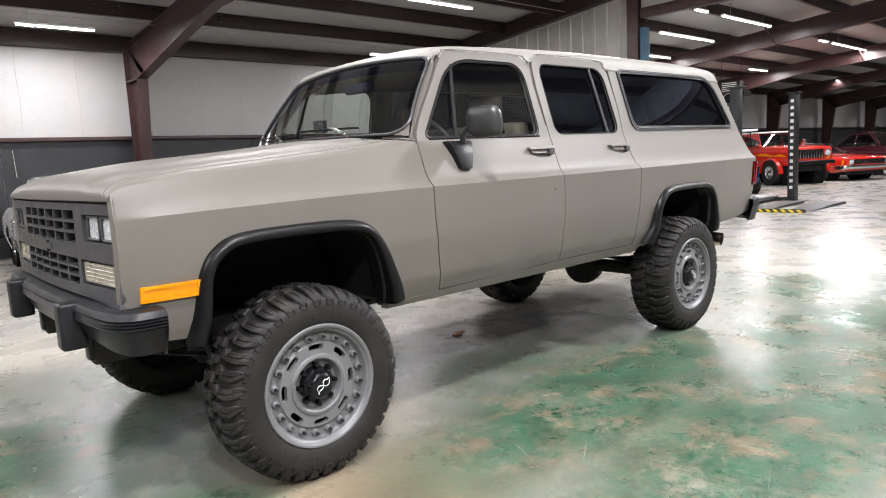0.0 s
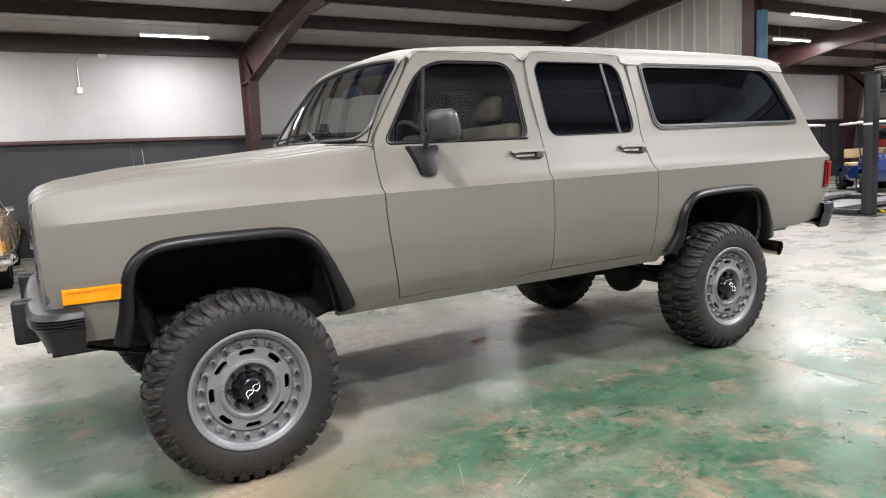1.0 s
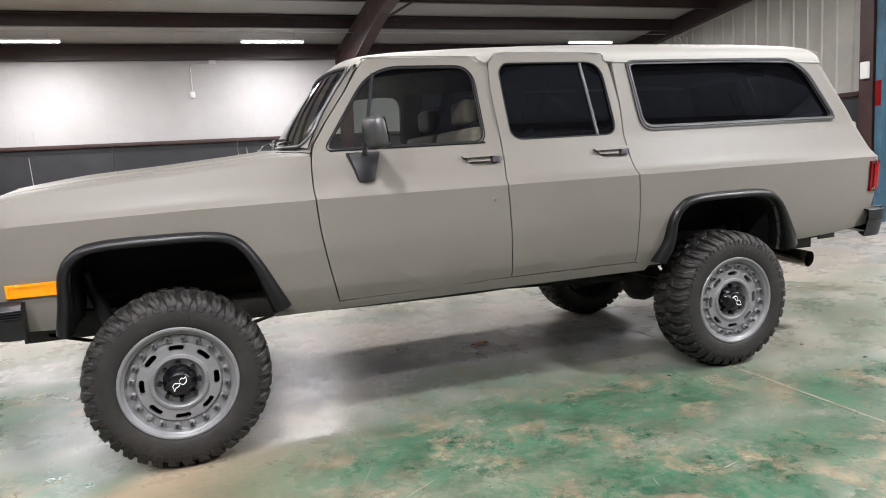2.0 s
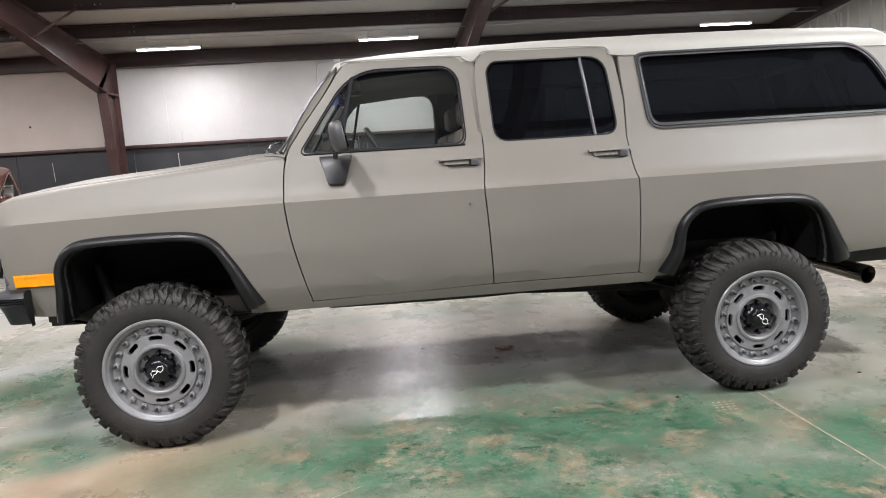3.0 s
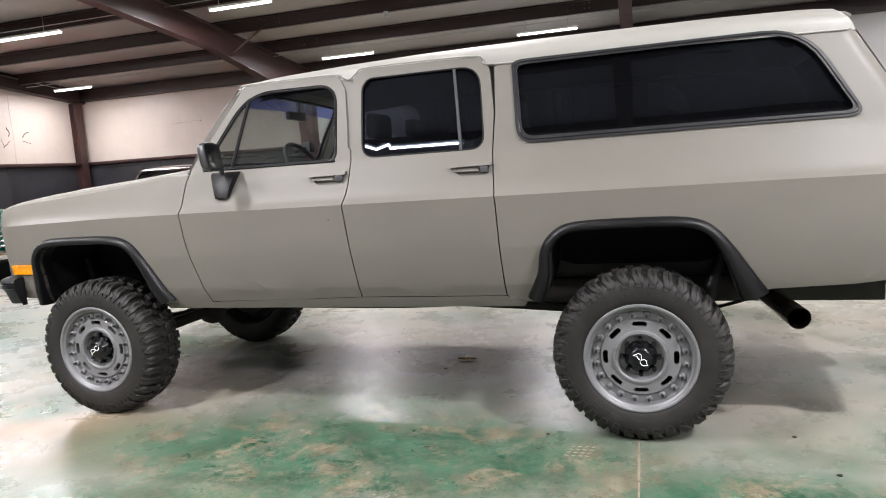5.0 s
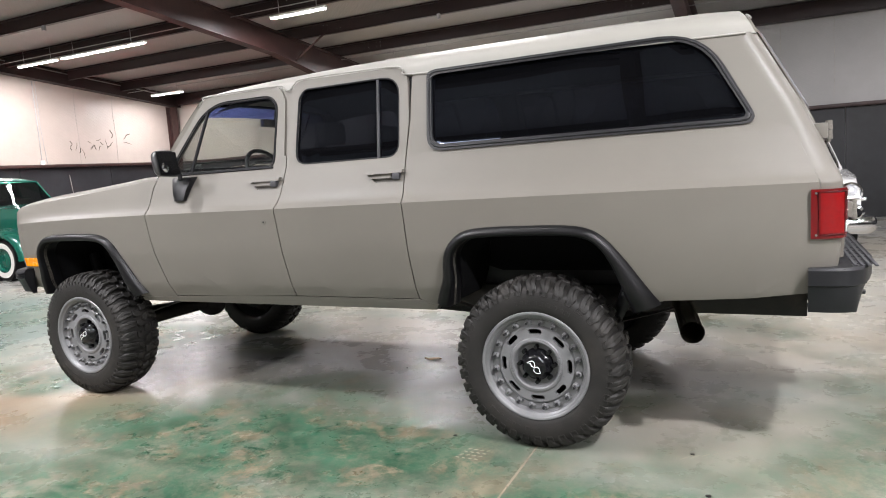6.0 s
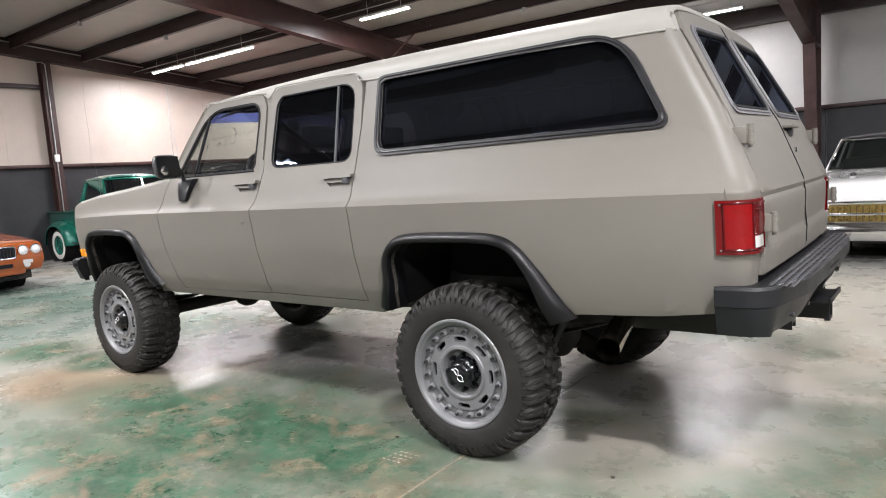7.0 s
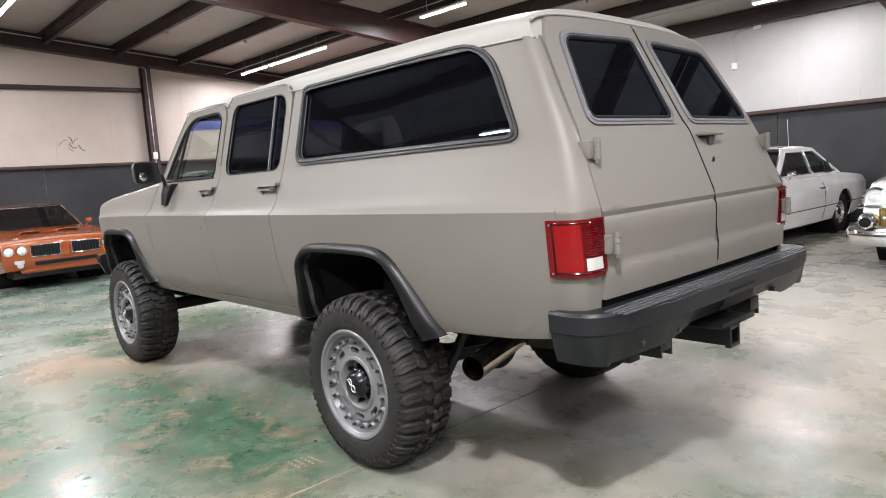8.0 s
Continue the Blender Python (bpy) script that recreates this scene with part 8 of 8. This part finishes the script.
def park():
    fifties_sedan(heading(2.90, 8.22, -90))
    coupe, half = seventies_coupe(heading(-0.22, 8.0, -93), WHITEPAINT, "white seventies coupe with louvred rear pillars, nose out", belt=0.93, roof_z=1.41, hl="single")
    for s in (-1, 1):
        for k in range(3):
            x = -1.02 - k * 0.10
            part("pillar_louvre", sheet([(x, 0.99), (x - 0.03, 1.18), (x - 0.08, 1.17), (x - 0.055, 0.99)], [], [], [], lambda u, v: (u, s * (interp(v, [0.93, 1.41], [0.80, 0.62]) + 0.022), v), (0, -s * 0.01, 0)), SEAL, coupe)
    seventies_coupe(heading(-3.80, 8.45, -90), TANPAINT, "tan seventies sedan with chrome bumper and round headlamps", vinyl=TANPAINT, hl="single", belt=0.92, roof_z=1.38, name="parked_sedan")
    pickup(heading(-7.7, 8.05, -80), BROWNPAINT, TANPAINT, "brown and tan pickup truck with chrome bumper", 80)
    seventies_coupe(heading(-10.75, 8.2, -84), REDPAINT, "red coupe with dark grey vinyl roof near the corner", vinyl=VINYLGREY, hl="single", length=4.7, belt=0.90, roof_z=1.36)
    pickup(heading(-10.67, 3.92, 0), GREENPAINT, GREENPAINT, "dark green fifties pickup truck with whitewall tyres", 50)
    gto, half = seventies_coupe(heading(-10.42, 0.08, 0), ORANGEPAINT, "burnt orange muscle coupe with twin grilles, nose out", hl="pair", belt=0.86, roof_z=1.30, front_paint_bumper=True, rims=DULLCHROME)
    for s in (-1, 1):
        bm, rows = bmesh.new(), []
        for x, h in ((1.10, 0.0), (1.30, 0.022), (1.62, 0.040), (1.66, 0.040), (1.67, 0.028)):
            rows.append([Vector((x, s * y, interp(x, [0.8, 1.6, 2.4], [0.905, 0.868, 0.80]) + h * k)) for y, k in ((0.10, 0.0), (0.14, 0.9), (0.27, 1.1), (0.42, 0.9), (0.47, 0.0))])
        grid(bm, rows)
        scoop = part("hood_scoop", bm, ORANGEPAINT, gto, "raised twin hood scoop", angle=50)
        part("scoop_mouth", boxed(1.655, 1.678, min(s * 0.15, s * 0.42), max(s * 0.15, s * 0.42), 0.868, 0.898, bevel=0.004), SEAL, scoop)
        bm = bmesh.new()
        for k in range(9):
            y = 0.12 + k * 0.045
            box(bm, 2.608, 2.620, min(s * y, s * (y + 0.006)), max(s * y, s * (y + 0.006)), 0.56, 0.70)
        part("grille_mesh", bm, DARKTRIM, gto)
        part("lower_lamp", boxed(2.52, 2.60, min(s * 0.60, s * 0.74), max(s * 0.60, s * 0.74), 0.44, 0.50, bevel=0.012), CLEARLENS, gto)
        part("turn_lamp", boxed(2.30, 2.42, min(s * 0.905, s * 0.925), max(s * 0.905, s * 0.925), 0.55, 0.62, bevel=0.006), AMBER, gto)
    part("lower_valance", boxed(2.53, 2.60, -0.46, 0.46, 0.40, 0.46, bevel=0.02), SEAL, gto, "dark lower air opening")
    part("nose_bar", boxed(2.58, 2.635, -0.05, 0.05, 0.50, 0.74, bevel=0.02, seg=3), ORANGEPAINT, gto, "painted centre bar of the nose")
    part("front_valance", boxed(2.30, 2.54, -0.66, 0.66, 0.27, 0.42, bevel=0.06, seg=3), ORANGEPAINT, gto)
    part("air_dam", boxed(2.36, 2.48, -0.56, 0.56, 0.20, 0.28, bevel=0.02), TRIMBLACK, gto)
    jeep(heading(21.6, 6.5, 238))
    seventies_coupe(heading(24.2, 6.0, 240), REDPAINT, "red muscle coupe with dark vinyl roof in the far hall", vinyl=VINYLGREY, hl="single", belt=0.86, roof_z=1.28)
    seventies_coupe(heading(27.2, 4.5, 238), MAROONPAINT, "dark maroon car parked in the far hall", hl="single", belt=1.04, roof_z=1.62)
    golf_cart(heading(16.6, 5.75, 225), "blue golf cart with tan seats and white roof", "white flat roof")
    golf_cart(heading(15.3, 7.15, 200), "blue golf cart with tan seats under a white roof", "white flat roof")


def build_lift():
    lift = thing("car_lift", pose(0, 0, 0), "black post car lift with low striped ramps", "car lift")
    for x, y, holes in ((10.5, 2.68, False), (13.8, 2.80, True)):
        p = part("lift_post", boxed(x - 0.11, x + 0.11, y - 0.085, y + 0.085, 0.012, 2.52, bevel=0.012), LIFTBLACK, lift, "black lift post")
        part("base_plate", boxed(x - 0.26, x + 0.26, y - 0.26, y + 0.26, 0.0, 0.012), LIFTBLACK, p)
        part("post_cap", boxed(x - 0.13, x + 0.13, y - 0.15, y + 0.15, 2.52, 2.55, bevel=0.006), LIFTBLACK, p)
        part("pulley", rod(bmesh.new(), (x + 0.16, y, 2.42), (x + 0.22, y, 2.42), 0.09, n=16), DARKSTEEL, p)
        if holes:
            for k in range(14):
                part("ladder_slot", boxed(x - 0.118, x - 0.108, y - 0.035, y + 0.035, 0.30 + k * 0.155, 0.375 + k * 0.155), LAMPHOUSING, p)
        else:
            part("sticker", boxed(x - 0.116, x - 0.109, y - 0.08, y + 0.08, 1.62, 1.66), LAMPHOUSING, p)
    for y in (3.2, 4.9):
        part("runway", boxed(10.4, 14.0, y, y + 0.55, 0.05, 0.13, bevel=0.01), LIFTGREY, lift, "grey steel runway")
    part("cross_beam", boxed(10.35, 10.52, 2.8, 5.9, 0.012, 0.10, bevel=0.01), LIFTBLACK, lift)
    part("cross_beam", boxed(13.75, 13.92, 2.92, 5.9, 0.012, 0.10, bevel=0.01), LIFTBLACK, lift)
    # approach ramp and its hazard stripes
    for y0 in (2.35, 1.5):
        bm, rows = bmesh.new(), []
        for x, z in ((11.2, 0.004), (12.6, 0.055), (13.3, 0.055)):
            rows.append([Vector((x, y0, z)), Vector((x, y0 + 0.5, z)), Vector((x, y0 + 0.5, 0.0)), Vector((x, y0, 0.0)), Vector((x, y0, z))])
        grid(bm, rows)
        part("ramp", bm, LIFTBLACK, lift, "grey steel ramp")
    for k in range(9):
        y = 1.55 + k * 0.15
        bm = sheet([(y, 0.008), (y + 0.075, 0.008), (y + 0.135, 0.062), (y + 0.06, 0.062)], [], [], [], lambda u, v: (10.95, u, v), (0.01, 0, 0))
        part("hazard_stripe", bm, YELLOWPAINT, lift)
    part("stripe_board", boxed(10.965, 11.0, 1.5, 2.95, 0.0, 0.07), LIFTBLACK, lift)
    return lift


def wall_details():
    """Conduits, boxes, marks and small fixings on the walls and ceiling."""
    def conduit(name, pts, r=0.013, label="galvanised conduit on the wall", boxes=()):
        c = finish(name, tube(bmesh.new(), pts, r, 8), CONDUIT)
        tagged(c, label, "conduit", kind="structure")
        for b in boxes:
            part("junction_box", boxed(*b, bevel=0.006), LAMPHOUSING, c)
    N = NORTH - 0.016
    conduit("conduit", smooth_path([(-1.6, N, 3.12), (-1.6, N, 3.60), (-1.58, N, 3.70), (-1.50, N, 3.74), (-1.2, N, 3.76)], 3), boxes=((-1.65, -1.55, NORTH - 0.06, NORTH - 0.002, 3.04, 3.16), (-1.22, -1.08, NORTH - 0.05, NORTH - 0.002, 3.73, 3.80)))
    conduit("conduit", [(-4.62, N, 2.2), (-4.62, N, 2.45)], 0.008)
    W = WEST + 0.016
    conduit("conduit", [(WEST + 0.262, 3.50, 0.9), (WEST + 0.262, 3.50, deck_z(3.5) - 0.45), (WEST + 0.262, 3.42, deck_z(3.5) - 0.40)], boxes=((WEST + 0.242, WEST + 0.29, 3.45, 3.55, 2.22, 2.38),))
    conduit("conduit", [(W, 6.55, 2.2), (W, 6.55, deck_z(6.5) - 0.38)], boxes=((WEST + 0.002, WEST + 0.05, 6.5, 6.6, 2.17, 2.27),))
    conduit("conduit", [(W, 6.68, 2.2), (W, 6.62, 3.0), (W, 6.62, deck_z(6.5) - 0.38)], 0.008)
    conduit("conduit", [(WEST + 0.255, 10.3, deck_z(10.3) - 0.1), (WEST + 0.255, -2.0, deck_z(-2.0) - 0.1)], 0.012, "conduit run along the end wall beam")
    conduit("conduit", [(8.78, 9.2, 3.2), (8.78, 9.2, deck_z(9.2) - 0.5)], 0.016)
    conduit("conduit", smooth_path([(8.93, 8.6, 2.9), (8.93, 8.6, 3.75), (8.80, 8.5, 3.88), (8.78, 7.0, 4.05), (8.78, 5.0, 4.25)], 3), 0.014)
    conduit("conduit", [(8.93, 8.45, 2.9), (8.93, 8.45, 3.85)], 0.014)
    for y in (5.55, 9.0):
        conduit("conduit", [(WEST + 0.3, y, deck_z(y) - 0.27), (8.8, y, deck_z(y) - 0.27)], 0.008, "thin conduit run under the purlins")
    # sprinkler-like drop nubs on the purlins
    for x, y in ((-2.6, 7.3), (-9.2, 4.34), (-9.6, 2.84), (-7.3, 1.34), (-1.9, 5.84)):
        z = deck_z(y) - 0.236
        o = finish("wire_clamp", boxed(x - 0.03, x + 0.03, y - 0.02, y + 0.04, z - 0.09, z + 0.002, bevel=0.006), CONDUIT)
        tagged(o, "small metal wire clamp under a purlin", "clamp", kind="structure")
    # liner seams
    for x in (-12.0, -10.9, -9.8, -8.5, -7.76, -4.9, -3.3, -2.2, -0.4, 0.6, 3.0, 3.9, 5.2, 6.7):
        o = finish("trim", tube(bmesh.new(), [(x + 0.01 * math.sin(z * 5), NORTH - 0.002, z) for z in frange(2.18, 3.79, 0.2)], 0.004, 5), SEAM)
        tagged(o, "faint vertical seam in the wall liner", "seam", kind="structure")
    for y in (-2.5, 0.2, 1.4, 2.6, 4.4, 5.3, 7.6, 8.7):
        o = finish("trim", tube(bmesh.new(), [(WEST + 0.002, y + 0.01 * math.sin(z * 5), z) for z in frange(2.18, 4.2, 0.2)], 0.004, 5), SEAM)
        tagged(o, "faint vertical seam in the wall liner", "seam", kind="structure")
    # tears and scratches in the liner of the end wall, holes beside the far post
    rnd = random.Random(5)
    for y0, z0, n, span in ((7.75, 2.62, 9, 0.42), (8.55, 2.66, 9, 0.40), (1.75, 2.60, 6, 0.16)):
        bm = bmesh.new()
        for i in range(n):
            y, z = y0 + rnd.uniform(-span, span), z0 + rnd.uniform(-0.16, 0.22)
            pts = [(WEST + 0.004, y, z)]
            a = rnd.uniform(0, 6.28)
            for k in range(rnd.randint(2, 5)):
                a += rnd.uniform(-0.9, 0.9)
                y, z = y + 0.05 * math.cos(a), z + 0.05 * math.sin(a)
                pts.append((WEST + 0.004, y, z))
            tube(bm, pts, rnd.uniform(0.004, 0.010), 5)
        o = finish("liner_tear", bm, TEAR)
        tagged(o, "dark ragged tears in the white wall liner", "tear", kind="stuff")
    bm = bmesh.new()
    for i in range(9):
        x = -10.05 + i * 0.105 + rnd.uniform(-0.02, 0.02)
        rod(bm, (x, NORTH - 0.004, 3.0 + rnd.uniform(-0.02, 0.03)), (x, NORTH - 0.008, 3.0 + rnd.uniform(-0.02, 0.03)), rnd.uniform(0.008, 0.020), n=7)
    rod(bm, (-8.95, NORTH - 0.004, 2.68), (-8.95, NORTH - 0.01, 2.68), 0.02, n=7)
    rod(bm, (-7.76, NORTH - 0.004, 2.68), (-7.76, NORTH - 0.01, 2.68), 0.025, n=7)
    o = finish("liner_hole", bm, TEAR)
    tagged(o, "row of small dark holes in the white wall liner", "hole", kind="stuff")
    # white scrapes on the black panels
    for i, (x, z0, z1) in enumerate(((-0.62, 1.45, 1.95), (-4.75, 1.4, 1.95), (-7.4, 1.5, 1.9), (-10.2, 1.45, 1.9), (1.05, 1.1, 1.5))):
        o = finish("panel_scrape", tube(bmesh.new(), [(x, NORTH - 0.031, z1), (x + 0.02, NORTH - 0.031, z0)], 0.006, 5), SEAM)
        tagged(o, "pale scrape on the black wall panel", "scrape", kind="structure")
    o = finish("panel_scrape", tube(bmesh.new(), [(WEST + 0.031, 7.2, 1.9), (WEST + 0.031, 7.25, 1.4)], 0.006, 5), SEAM)
    tagged(o, "pale scrape on the black wall panel", "scrape", kind="structure")
    # hall: fan heater by the second frame
    fan = thing("wall_fan", pose(15.9, 9.6, 3.25), "dark square wall fan in the far hall", "fan")
    part("fan_housing", boxed(-0.12, 0.12, -0.3, 0.3, -0.3, 0.3, bevel=0.02), DARKSTEEL, fan)
    for k in range(6):
        part("fan_slat", boxed(-0.14, -0.122, -0.24, 0.24, -0.22 + k * 0.08, -0.19 + k * 0.08), LAMPHOUSING, fan)
    part("fan_bracket", boxed(-0.02, 0.02, 0.3, 1.30, -0.05, 0.05), DARKSTEEL, fan)


SEAM = material("pale_seam_tape", (0.44, 0.42, 0.38), 0.6, var=0.2, scale=9)
TEAR = material("dark_tear", (0.05, 0.042, 0.036), 0.9, var=0.4, scale=30)
DRYLEAF = material("dry_leaf", (0.42, 0.20, 0.05), 0.7, var=0.3, scale=30)


def floor_clutter():
    bm, rows = bmesh.new(), []
    for t in np.linspace(-1, 1, 9):
        w = 0.030 * (1 - abs(t) ** 1.5) + 0.002
        rows.append([Vector((0.40 + t * 0.07, 0.32 + k * w + 0.012 * math.sin(3 * t), 0.003 + 0.009 * abs(k) + 0.005 * t * t)) for k in (-1, -0.4, 0, 0.4, 1)])
    grid(bm, rows)
    tagged(finish("dry_leaf", bm, DRYLEAF), "curled dry brown leaf on the concrete", "leaf")
    rnd = random.Random(9)
    for i, (x, y) in enumerate(((0.30, 0.10), (2.35, -0.85), (1.16, -0.96), (2.45, -1.25), (-0.2, 0.5))):
        bm = bmesh.new()
        bmesh.ops.create_icosphere(bm, subdivisions=1, radius=0.012)
        for v in bm.verts:
            v.co = Vector((x + v.co.x * rnd.uniform(0.7, 1.6), y + v.co.y * rnd.uniform(0.7, 1.6), max(0.0, 0.004 + v.co.z * 0.4)))
        tagged(finish("pebble", bm, DARKSTEEL), "small dark crumb of dirt on the concrete", "pebble", "crumbs on the floor")
    # pale scratches, a tyre print and a dark drip left on the concrete
    bm = bmesh.new()

    def stroke(x, y, turn, length, width, z=0.0009):
        c, s = math.cos(turn), math.sin(turn)
        n = 5
        left, right = [], []
        for i in range(n + 1):
            t = i / n - 0.5
            w = width * (1 - (2 * t) ** 4) + 0.0004
            bend = 0.008 * length * math.sin(4 * t + x * 9)
            px, py = x + c * t * length - s * bend, y + s * t * length + c * bend
            left.append(bm.verts.new((px - s * w, py + c * w, z)))
            right.append(bm.verts.new((px + s * w, py - c * w, z)))
        for i in range(n):
            bm.faces.new((left[i], right[i], right[i + 1], left[i + 1]))
    for i in range(22):
        stroke(rnd.uniform(-2.6, 3.6), rnd.uniform(-3.0, -0.5), rnd.choice((0.35, 0.5, 2.6, 1.2)) + rnd.uniform(-0.25, 0.25), rnd.uniform(0.05, 0.32), rnd.uniform(0.0006, 0.0016))
    for k in range(6):
        stroke(2.32 + k * 0.045, -0.90 + 0.03 * k, 0.9, 0.07 - 0.006 * k, 0.004)
    for row in range(4):
        for col in range(4):
            stroke(1.28 + col * 0.033 + row * 0.008, -1.20 + row * 0.036, 0.5 if row % 2 else -0.4, 0.026, 0.005)
    tagged(finish("floor_scratches", bm, SCRATCH), "pale scratches and a tyre print on the concrete", "scratches", kind="stuff")


def unit_heater():
    """Fan heater hung from the hall's roof."""
    x, y, z = 19.0, 6.7, 3.08
    ob = thing("unit_heater", pose(x, y, z, 0, 0, 12), "grey hanging unit heater with louvres and a round fan", "heater")
    part("case", boxed(-0.25, 0.25, -0.33, 0.33, -0.38, 0.38, bevel=0.02), DARKSTEEL, ob)
    part("burner_panel", boxed(-0.262, -0.252, -0.25, 0.25, 0.03, 0.36, bevel=0.003), STEELBROWN, ob, "rusty burner panel")
    for k in range(5):
        part("louvre", boxed(-0.275, -0.262, -0.22, 0.22, 0.06 + k * 0.06, 0.085 + k * 0.06), LAMPHOUSING, ob)
    bm = bmesh.new()
    lathe(bm, [(0.0, -0.29), (0.05, -0.285), (0.15, -0.255)], (0, 0, -0.18), axis="X", n=24)
    part("fan", bm, SEAL, ob, "dark round fan")
    bm = bmesh.new()
    ring = [(-0.27, 0.17 * math.cos(t), -0.18 + 0.17 * math.sin(t)) for t in np.linspace(0, 2 * math.pi, 25)[:-1]]
    tube(bm, ring, 0.012, 6, closed=True)
    part("fan_ring", bm, CONDUIT, ob)
    part("motor", rod(bmesh.new(), (-0.28, -0.52, -0.05), (-0.05, -0.52, -0.05), 0.10, n=16), DARKSTEEL, ob)
    part("motor_arm", boxed(-0.12, -0.06, -0.50, -0.37, -0.08, -0.02), DARKSTEEL, ob)
    for sy in (-0.3, 0.3):
        part("hanger", rod(bmesh.new(), (0, sy, 0.37), (0, sy, deck_z(y) - z - 0.03), 0.006, n=6), DARKSTEEL, ob)


unit_heater()
SCRATCH = material("pale_scratched_concrete", (0.27, 0.25, 0.20), 0.7, var=0.35, scale=40)
park()
build_lift()
wall_details()
floor_clutter()
